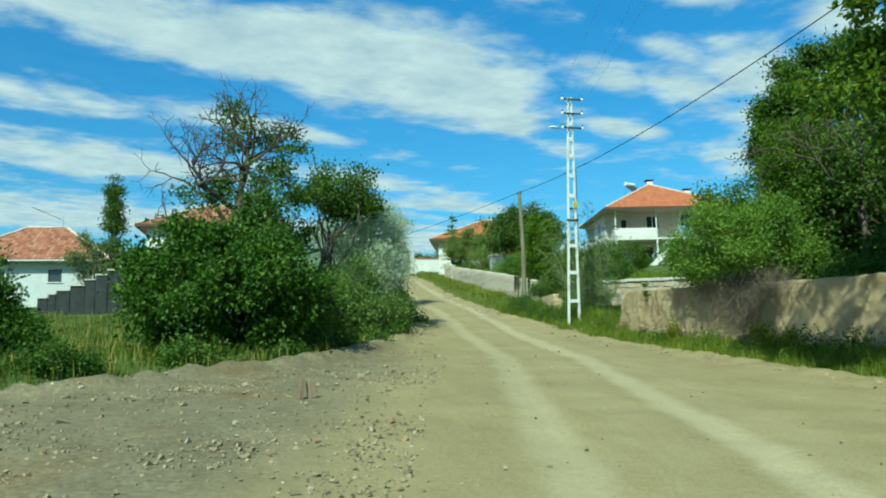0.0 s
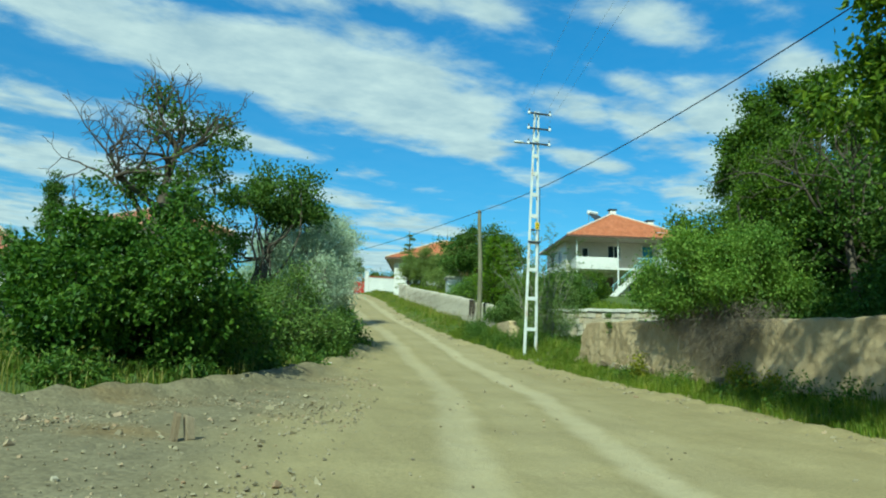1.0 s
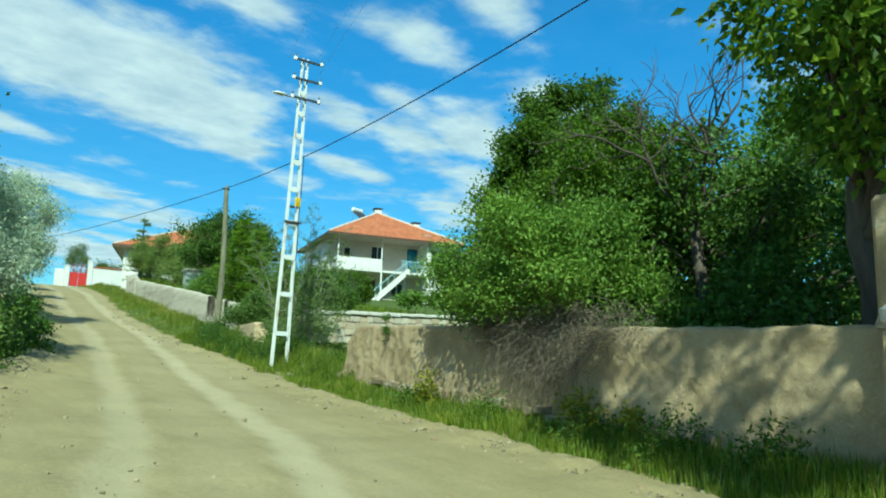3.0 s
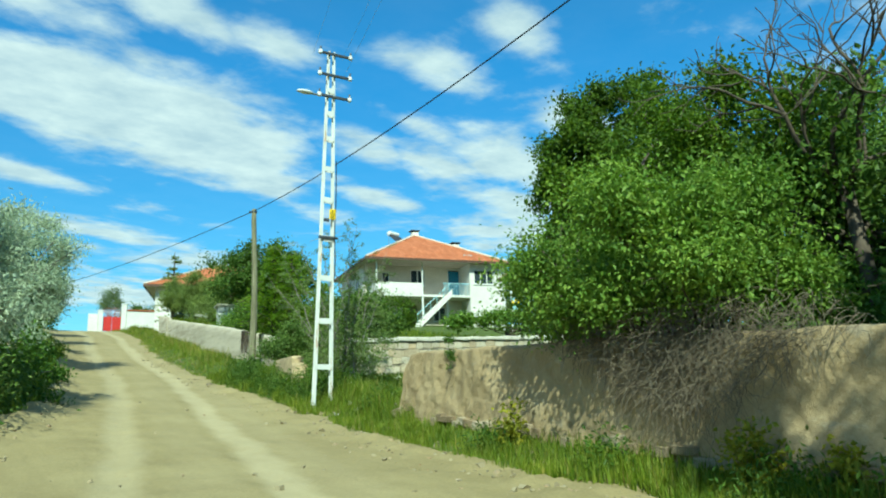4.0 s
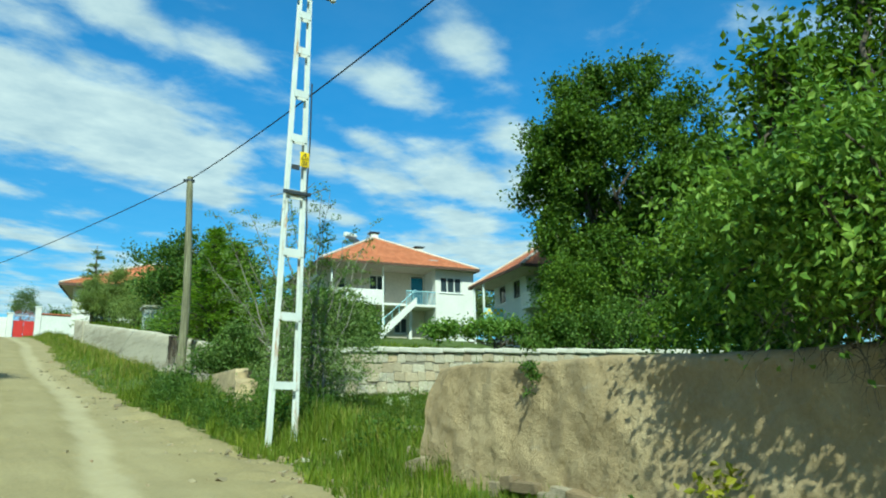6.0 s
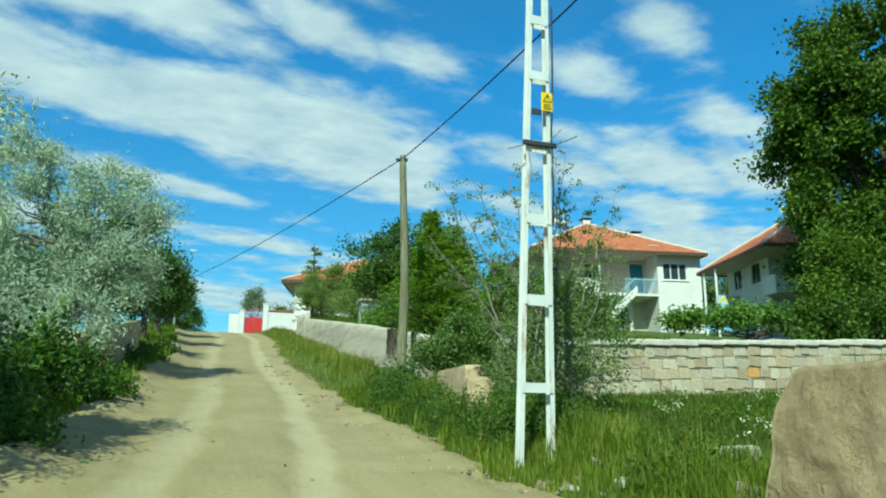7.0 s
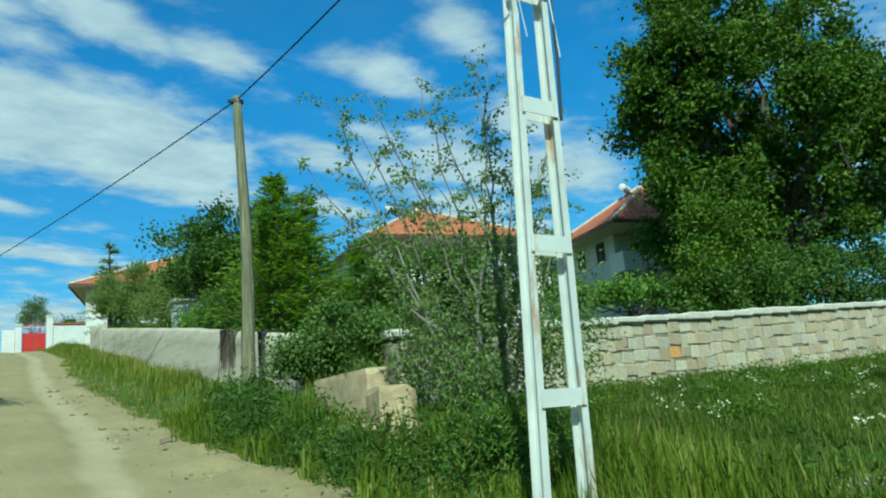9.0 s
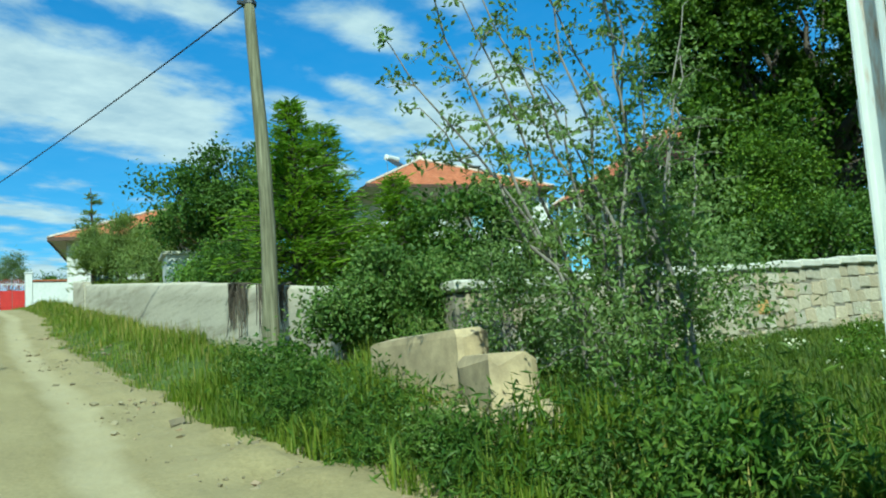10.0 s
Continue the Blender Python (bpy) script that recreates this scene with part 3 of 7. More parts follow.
def spread_leaves(geo, rng, centres, spreads, per, ln, w, droop=0.2, out=None, up=0.35):
    n = len(centres) * per
    c = np.repeat(centres, per, axis=0)
    s = np.repeat(spreads, per)[:, None]
    p = c + rng.normal(size=(n, 3)) * s * np.array([1, 1, 0.8])
    a = rng.normal(size=(n, 3))
    if out is not None:
        a = a + np.repeat(out, per, axis=0) * 0.8
    a[:, 2] -= droop
    a = unit(a)
    nn = rng.normal(size=(n, 3))
    nn[:, 2] += up * 2
    nn = unit(nn - (nn * a).sum(1, keepdims=True) * a)
    b = np.cross(nn, a)
    size = rng.uniform(0.65, 1.25, n)
    leaf_mesh(geo, p, a, b, nn, ln * size, w * size)


def clump_centres(rng, blobs, count, shell=0.5, rough=0.35):
    """Points near the skins of the blobs (x, y, z, rx, ry, rz), with an uneven outline."""
    blobs = np.asarray(blobs, float)
    wgt = (blobs[:, 3] * blobs[:, 4] * blobs[:, 5]) ** (2 / 3)
    pick = rng.choice(len(blobs), size=count, p=wgt / wgt.sum())
    d = unit(rng.normal(size=(count, 3)))
    lump = 1 + rough * (np.sin(d[:, 0] * 4.1 + pick * 1.7) * np.cos(d[:, 1] * 3.7 + pick) + 0.6 * np.sin(d[:, 2] * 6.3 + d[:, 0] * 5 + pick * 2.3)) * 0.6
    r = (shell + (1 - shell) * rng.uniform(0, 1, count) ** 0.6) * lump
    c = blobs[pick, :3] + d * r[:, None] * blobs[pick, 3:6]
    # gather into bunches, with hollows between them
    bunch = max(8, count // 11)
    q = c[:bunch]
    near_ = ((c[:, None, :] - q[None]) ** 2).sum(-1).argmin(1) if count * bunch < 900000 else np.arange(count) % bunch
    c = c + (q[near_] - c) * 0.50
    return c, d


def bent(rng, p, q, n=6, sag=0.1, wob=0.06):
    p, q = np.asarray(p, float), np.asarray(q, float)
    t = np.linspace(0, 1, n)[:, None]
    ln = np.linalg.norm(q - p)
    mid = rng.normal(size=3) * sag * ln
    pts = p + (q - p) * t + mid * (t * (1 - t) * 2)
    pts[1:-1] += rng.normal(size=(n - 2, 3)) * wob * ln / n * 2
    return pts


def tree(name, label, x, y, trunk_h, trunk_r, blobs, clumps, per, ln, w, leaf, bark, spread=0.28, limbs=16, shell=0.5,
         seed=1, droop=0.2, lean=(0, 0), dz=-0.05, rough=0.35, category="tree", up=0.35, group="", twigs=0):
    """A trunk with limbs under a crown of leaf clumps. blobs lie in metres from the foot of the trunk."""
    rg = np.random.default_rng(seed)
    root = thing(name, label, category, Matrix.Translation(spot(x, y, dz)), group)
    C, out = clump_centres(rg, blobs, clumps, shell, rough)
    wood = Geo()
    fork = np.array([lean[0], lean[1], trunk_h])
    tp = bent(rg, (0, 0, 0), fork, 7, 0.05, 0.05)
    wood.tube(tp, np.linspace(trunk_r * 1.25, trunk_r * 0.8, 7), 9)
    order = rg.permutation(len(C))[:limbs]
    ends = C[order]
    for e in ends:
        s = tp[rg.integers(3, 7)]
        pts = bent(rg, s, e, 7, 0.14, 0.1)
        r0 = trunk_r * rg.uniform(0.35, 0.6)
        wood.tube(pts, np.linspace(r0, 0.012, 7), 6, False)
    for q in rg.permutation(len(C))[:twigs]:
        e = ends[np.argmin(((ends - C[q]) ** 2).sum(1))]
        wood.tube(bent(rg, e * 0.75 + fork * 0.25, C[q], 5, 0.1, 0.1), np.linspace(0.03, 0.008, 5), 4, False)
    part("trunk", wood, bark, root, smooth=True)
    crown = Geo()
    spread_leaves(crown, rg, C, rg.uniform(0.7, 1.3, len(C)) * spread, per, ln, w, droop, out, up)
    part("crown", crown, leaf, root)
    return root


def branching(geo, rng, p, d, ln, r, depth, tips, spread=0.55, min_r=0.006, lift=0.1):
    """Bare boughs that fork again and again."""
    n = 5
    pts = [np.array(p)]
    dd = np.array(d, float)
    for _ in range(n):
        dd = unit(dd + rng.normal(size=3) * 0.17 + np.array([0, 0, lift * 0.3]))
        pts.append(pts[-1] + dd * ln / n)
    geo.tube(pts, np.linspace(r, max(r * 0.62, min_r), n + 1), 6 if r > 0.03 else 4, False)
    if depth == 0:
        tips.append(pts[-1])
        return
    for i in range(rng.integers(2, 4)):
        nd = unit(dd + rng.normal(size=3) * spread + np.array([0, 0, lift]))
        branching(geo, rng, pts[rng.integers(2, n + 1)] if i else pts[-1], nd, ln * rng.uniform(0.6, 0.85), max(r * 0.6, min_r), depth - 1, tips, spread, min_r, lift)


def conifer(name, label, x, y, h, r, leaf, seed, whorls=20, per=12, needle=0.2, bare=0.06, bark=B_DARK, full=1.0, rise=0.22, fall=0.38, tilt=-0.12, ragged=0.3, taper=0.75):
    """Whorls of drooping boughs, thick with needle sprays, on a straight trunk."""
    rg = np.random.default_rng(seed)
    root = thing(name, label, "tree", Matrix.Translation(spot(x, y, -0.05)))
    wood, crown = Geo(), Geo()
    wood.tube([(0, 0, 0), (0.04, 0, h * 0.5), (0, 0.03, h)], [0.13, 0.08, 0.015], 8)
    P, A = [], []
    for i in range(whorls):
        f = bare + (1 - bare) * (i + rg.uniform(-0.3, 0.3)) / whorls
        z = h * f
        reach = r * (1 - f) ** taper * (0.35 + 0.65 * min(1, f / 0.22))
        for k in range(7 + int(5 * (1 - f))):
            th = rg.uniform(0, 2 * math.pi)
            ln = reach * rg.uniform(1 - ragged * 1.2, 1 + ragged * 0.7) + 0.12
            d = np.array([math.cos(th), math.sin(th), 0])
            t = np.linspace(0, 1, 6)[:, None]
            pts = np.array([0, 0, z]) + d * ln * t + np.array([0, 0, 1]) * ln * (rise * t - fall * t ** 2)
            wood.tube(pts, np.linspace(0.022, 0.005, 6), 4, False)
            m = int(2.2 * per * (0.6 + ln) * full)
            u = rg.uniform(0.2, 1.02, m)[:, None]
            q = np.array([0, 0, z]) + d * ln * u + np.array([0, 0, 1]) * ln * (rise * u - fall * u ** 2)
            side = np.cross(d, (0, 0, 1))
            P.append(q + rg.normal(size=(m, 3)) * 0.05 + side * rg.normal(size=(m, 1)) * 0.16 * ln)
            A.append(d * 0.9 + side * rg.normal(size=(m, 1)) * 0.7 + rg.normal(size=(m, 3)) * 0.25 + np.array([0, 0, tilt]))
    P, A = np.concatenate(P), unit(np.concatenate(A))
    nn = rg.normal(size=P.shape) * 0.5 + np.array([0, 0, 1.0])
    nn = unit(nn - (nn * A).sum(1, keepdims=True) * A)
    s = rg.uniform(0.7, 1.3, len(P))
    leaf_mesh(crown, P, A, np.cross(nn, A), nn, needle * s, needle * 0.2 * s, 0.25)
    part("trunk", wood, bark, root, smooth=True)
    part("crown", crown, leaf, root)
    return root

# ---- walls ----


def rough_block(rng, c=0.18):
    """A worn, six-sided block of about unit size."""
    bm = bmesh.new()
    bmesh.ops.create_cube(bm, size=1.0)
    for v in bm.verts:
        v.co += Vector(rng.uniform(-0.09, 0.09, 3))
    bmesh.ops.bevel(bm, geom=bm.edges[:], offset=c * 0.5, segments=1, affect="EDGES")
    for v in bm.verts:
        v.co += Vector(rng.uniform(-0.025, 0.025, 3))
    return Geo().bm(bm)


_rb = np.random.default_rng(11)
BLOCKS = [rough_block(_rb).mesh("stone", M_STONE) for _ in range(9)]
RUBBLE = [rough_block(_rb, 0.16).mesh("stone", M_RUBBLE) for _ in range(7)]
CHALKS = [rough_block(_rb, 0.40).mesh("stone", M_CHALK) for _ in range(4)]
ORANGE = rough_block(_rb).mesh("stone", M_ORANGE_STONE)


def lay(mesh, parent, c, size, turn=(0, 0, 0), name="stone"):
    ob = new(name, mesh)
    ob.parent = parent
    ob.matrix_basis = Matrix.LocRotScale(c, Euler(turn), size)
    return ob


def mud_top(y):
    return np.interp(y, [6, 10.4, 14.2, 17.8, 22.2, 23.0], [2.5, 2.56, 2.70, 2.92, 3.08, 3.12])


# earth-plastered wall beside the road
y0, y1 = 10.3, 22.85
sy = np.linspace(y0, y1, 300)
prof = [(-0.02, -0.5)] + [(0, t) for t in np.linspace(0, 1, 30)] + [(0.12, 1.02), (0.26, 1.015), (0.42, 1.0), (0.45, 0.5), (0.45, -0.5)]
V = np.zeros((len(prof), len(sy), 3))
top = mud_top(sy) + 0.05 * fbm(sy, sy * 0, 1.7, 5) + 0.02 * fbm(sy, sy * 0, 6, 6)
foot = land(mud_wall_x(sy) - 0.15, sy) + 0.15
for i, (u, t) in enumerate(prof):
    z = foot + (top - foot) * t
    face = 1.0 if u <= 0 else 0.2
    V[i, :, 0] = mud_wall_x(sy) + u - face * (0.12 * (1 - np.clip(t, 0, 1)) + 0.09 * fbm(sy, z, 1.3, 7) + 0.045 * fbm(sy, z, 4.5, 8) + 0.010 * fbm(sy, z, 13, 9) + 0.008 * fbm(sy, z * 0.3, 5, 10))
    V[i, :, 1] = sy + 0.22 * (1 - np.clip(t, 0, 1)) * smooth01(y1 - 1.2, y1, sy) - 0.25 * np.clip(t - 0.75, 0, 1) * smooth01(y1 - 0.6, y1, sy)
    V[i, :, 2] = z
mud_geo = Geo()
npf, nsy = V.shape[:2]
a, b = np.meshgrid(np.arange(npf - 1), np.arange(nsy - 1), indexing="ij")
mud_geo.add(V.reshape(-1, 3), np.stack([a * nsy + b, (a + 1) * nsy + b, (a + 1) * nsy + b + 1, a * nsy + b + 1], -1).reshape(-1, 4))
for e in (0, nsy - 1):
    ring = np.array([q * nsy + e for q in range(npf)])
    mid = V[:, e].mean(0)
    k0 = mud_geo.count
    mud_geo.v.append(mid[None])
    mud_geo.count += 1
    mud_geo.f.append(np.array([[ring[q + 1], ring[q], k0] if e else [ring[q], ring[q + 1], k0] for q in range(npf - 1)]))
wall_mud = part("wall_mud", mud_geo, M_MUD, smooth=True)
tagged(wall_mud, "earth-plastered roadside wall with crumbling foot and stones showing", "wall", kind="structure")


# taller stone corner at the near end of that wall
pier = Geo().box(10.42, 11.1, 4.0, 10.38, 0.2, 3.80, 0.05)
wall_corner = part("wall_corner", pier, M_MUD)
tagged(wall_corner, "tall rubble corner wall with earth plaster falling off", "wall", kind="structure")

# stone garden wall with pale coping
SX0, SX1 = 13.8, 33.0


def stone_top(x):
    return 4.30 + (x - 15.8) * 0.037


core = Geo()
sx = np.linspace(SX0, SX1, 60)
for i in range(len(sx) - 1):
    zt = float(stone_top((sx[i] + sx[i + 1]) / 2))
    core.add([(sx[i], 33.06, 2.2), (sx[i + 1], 33.06, 2.2), (sx[i + 1], 33.06, stone_top(sx[i + 1])), (sx[i], 33.06, stone_top(sx[i])),
              (sx[i], 33.42, 2.2), (sx[i + 1], 33.42, 2.2), (sx[i + 1], 33.42, stone_top(sx[i + 1])), (sx[i], 33.42, stone_top(sx[i]))],
             [(0, 1, 2, 3), (5, 4, 7, 6), (3, 2, 6, 7)])
core.add([(SX0, 33.06, 2.2), (SX0, 33.42, 2.2), (SX0, 33.42, stone_top(SX0)), (SX0, 33.06, stone_top(SX0))], [(1, 0, 3, 2)])
wall_stone = part("wall_stone", core, M_MORTAR)
tagged(wall_stone, "garden wall of squared pale stones under a lime coping", "wall", kind="structure")
rs = np.random.default_rng(5)
cop = Geo()
for i in range(26):
    xa = SX0 - 0.05 + i * (SX1 - SX0 + 0.1) / 26
    xb = xa + (SX1 - SX0 + 0.1) / 26 - 0.004
    zt = float(stone_top((xa + xb) / 2))
    cop.box(xa, xb, 32.95 + rs.uniform(-0.015, 0.015), 33.5, zt + rs.uniform(-0.012, 0.012), zt + 0.15 + rs.uniform(-0.015, 0.02), 0.03)
part("coping", cop, M_COPING, wall_stone, "pale lime coping")

# rendered wall along the road
pw = Geo()
py = np.linspace(34.5, 61.0, 90)
pt = road_z(py) + 0.30 + np.interp(py, [34.5, 40, 46, 54, 61], [1.20, 1.27, 1.26, 1.17, 1.12]) + 0.035 * fbm(py, py * 0, 0.9, 9)
for nm, lo, hi in (("a", 0, 78), ("b", 79, 90)):
    q = slice(lo, hi)
    yy, tt = py[q], pt[q] + (0.12 if nm == "b" else 0)
    xx = plaster_wall_x(yy) + 0.04 * fbm(yy, yy * 0, 0.3, 3)
    rows = [(-0.02, None), (-0.03, 0.25), (0.0, 0.5), (0.0, 0.8), (0.0, 0.96), (0.03, 1.0), (0.27, 1.0), (0.3, 0.96), (0.3, None)]
    W = np.zeros((len(rows), len(yy), 3))
    lo_z = road_z(yy) - 0.1
    for i, (u, f) in enumerate(rows):
        z = lo_z if f is None else lo_z + (tt - lo_z) * f
        W[i] = np.stack([xx + u + (0.018 * fbm(yy, z, 0.7, 2) if u <= 0 else 0), yy, z], -1)
    nn_ = len(yy)
    a, b = np.meshgrid(np.arange(len(rows) - 1), np.arange(nn_ - 1), indexing="ij")
    off_ = pw.count
    pw.add(W.reshape(-1, 3), np.stack([a * nn_ + b, (a + 1) * nn_ + b, (a + 1) * nn_ + b + 1, a * nn_ + b + 1], -1).reshape(-1, 4))
    for e in (0, nn_ - 1):
        pw.add(W[:, e], [[0, k2, k2 + 1] if e else [0, k2 + 1, k2] for k2 in range(1, len(rows) - 1)])
wall_rendered = part("wall_rendered", pw, M_RENDER, smooth=True)
tagged(wall_rendered, "weathered pale rendered garden wall along the dirt road", "wall", kind="structure")

# broken stub of masonry on the line between the two garden walls
stub = Geo()
for cx, cy, z0_, z1_, wx_, wy_, tn in ((12.28, 31.6, 2.3, 3.66, 0.36, 1.75, 0.06), (12.08, 30.3, 2.2, 3.38, 0.42, 0.80, 0.30), (12.02, 31.0, 2.2, 2.98, 0.46, 1.5, 0.10), (11.86, 29.7, 2.2, 3.0, 0.4, 0.5, 0.5)):
    base_ = stub.count
    stub.box(-wx_ / 2, wx_ / 2, -wy_ / 2, wy_ / 2, z0_, z1_, 0.06)
    vs_ = np.concatenate(stub.v)[base_:]
    vs_ = vs_ + _rb.uniform(-0.035, 0.035, vs_.shape)
    vs_ = np.stack([vs_[:, 0] * math.cos(tn) + vs_[:, 1] * math.sin(tn) + cx, vs_[:, 1] * math.cos(tn) - vs_[:, 0] * math.sin(tn) + cy, vs_[:, 2]], -1)
    stub.v = [np.concatenate([np.concatenate(stub.v)[:base_], vs_])]
wall_stub = part("wall_stub", stub, M_STEELLEAF)
tagged(wall_stub, "broken stub of pale masonry in the weeds", "wall", kind="structure")

# wall and gate post on the far left side of the road
lw = Geo()
for ya, yb, xa, xb, h in ((36.2, 38.6, 5.35, 5.75, 1.15), (39.3, 46.0, 5.85, 6.45, 1.3)):
    for i in range(6):
        f0, f1 = i / 6, (i + 1) / 6
        p0, p1 = (xa + (xb - xa) * f0, ya + (yb - ya) * f0), (xa + (xb - xa) * f1, ya + (yb - ya) * f1)
        z0, z1 = float(road_z(p0[1])), float(road_z(p1[1]))
        lw.add([(p0[0], p0[1], z0 - 0.2), (p1[0], p1[1], z1 - 0.2), (p1[0], p1[1], z1 + h), (p0[0], p0[1], z0 + h),
                (p0[0] - 0.3, p0[1], z0 - 0.2), (p1[0] - 0.3, p1[1], z1 - 0.2), (p1[0] - 0.3, p1[1], z1 + h), (p0[0] - 0.3, p0[1], z0 + h)],
               [(0, 1, 2, 3), (5, 4, 7, 6), (3, 2, 6, 7), (4, 0, 3, 7), (1, 5, 6, 2)])
lw.box(5.5, 5.92, 38.65, 39.1, 3.2, 5.35, 0.03)
wall_left = part("wall_left", lw, M_STEELLEAF)
tagged(wall_left, "old earth-coloured garden wall with a square gate post", "wall", kind="structure")

# stepped wall in the meadow, near-black because its shade is in the colour
dw, dark_steps, xa, zt_ = Geo(), [], -11.6, 4.48
rw = np.random.default_rng(19)
while xa < -7.4:
    w_ = rw.uniform(0.35, 0.75)
    dark_steps.append((xa, w_, zt_))
    dw.box(xa, xa + w_ - 0.003, 42.8 + rw.uniform(-0.03, 0.03), 43.15, 3.2, zt_, 0.03)
    xa, zt_ = xa + w_, zt_ + w_ * rw.uniform(0.30, 0.58)
wall_dark = part("wall_dark", dw, M_SHADEWALL)
for xa, w_, zt_ in dark_steps:
    part("coping", Geo().box(xa - 0.04, xa + w_ * 0.96, 42.74, 43.19, zt_ + 0.002, zt_ + rw.uniform(0.05, 0.09), 0.015), M_COPING, wall_dark)
tagged(wall_dark, "stone wall stepping up the meadow, its shade put into the colour", "wall", kind="structure")

# ---- houses ----


def wall_panel(u0, u1, z0, z1, v0, v1, openings=(), flip=False):
    """A wall slab in one piece, with real openings (u0, u1, z0, z1); flip runs it along y instead of x."""
    us = sorted({u0, u1, *[o[0] for o in openings], *[o[1] for o in openings]})
    zs = sorted({z0, z1, *[o[2] for o in openings], *[o[3] for o in openings]})
    nu, nz = len(us), len(zs)

    def solid(i, j):
        if not (0 <= i < nu - 1 and 0 <= j < nz - 1):
            return False
        mu, mz = (us[i] + us[i + 1]) / 2, (zs[j] + zs[j + 1]) / 2
        return not any(o[0] < mu < o[1] and o[2] < mz < o[3] for o in openings)

    verts = [(v, u, z) if flip else (u, v, z) for v in (v0, v1) for z in zs for u in us]

    def at(side, i, j):
        return side * nu * nz + j * nu + i

    faces = []
    for i in range(nu - 1):
        for j in range(nz - 1):
            if not solid(i, j):
                continue
            faces.append((at(0, i, j), at(0, i + 1, j), at(0, i + 1, j + 1), at(0, i, j + 1)))
            faces.append((at(1, i + 1, j), at(1, i, j), at(1, i, j + 1), at(1, i + 1, j + 1)))
            for di, dj, (a, b) in ((-1, 0, ((i, j + 1), (i, j))), (1, 0, ((i + 1, j), (i + 1, j + 1))), (0, -1, ((i, j), (i + 1, j))), (0, 1, ((i + 1, j + 1), (i, j + 1)))):
                if not solid(i + di, j + dj):
                    faces.append((at(0, *b), at(0, *a), at(1, *a), at(1, *b)))
    if flip:
        faces = [f[::-1] for f in faces]
    return Geo().add(verts, faces)


def window(parent, u0, u1, z0, z1, v, bars=1, frame=M_WHITEPAINT, flip=False, pane=M_GLASS, name="window"):
    """Frame, mullions, panes and sill set into an opening whose outer face lies at v (towards -y, or -x with flip)."""
    def slab(g, a, b, p, q, c, d, ch=0.0):
        if flip:
            g.box(p, q, a, b, c, d, ch)
        else:
            g.box(a, b, p, q, c, d, ch)
    g = Geo()
    t = 0.07
    slab(g, u0, u0 + t, v + 0.05, v + 0.12, z0, z1)
    slab(g, u1 - t, u1, v + 0.05, v + 0.12, z0, z1)
    slab(g, u0 + t, u1 - t, v + 0.05, v + 0.12, z1 - t, z1)
    slab(g, u0 + t, u1 - t, v + 0.05, v + 0.12, z0, z0 + t)
    for i in range(1, bars + 1):
        m = u0 + (u1 - u0) * i / (bars + 1)
        slab(g, m - 0.035, m + 0.035, v + 0.055, v + 0.115, z0 + t, z1 - t)
    w = part(name, g, frame, parent)
    for i in range(bars + 1):
        a = u0 + (u1 - u0) * i / (bars + 1) + 0.03
        b = u0 + (u1 - u0) * (i + 1) / (bars + 1) - 0.03
        p = Geo()
        slab(p, a, b, v + 0.08, v + 0.095, z0 + 0.05, z1 - 0.05)
        part("pane", p, pane, w)
    s = Geo()
    slab(s, u0 - 0.08, u1 + 0.08, v - 0.07, v + 0.05, z0 - 0.06, z0 - 0.003, 0.01)
    part("sill", s, M_WHITEPAINT, w)
    return w


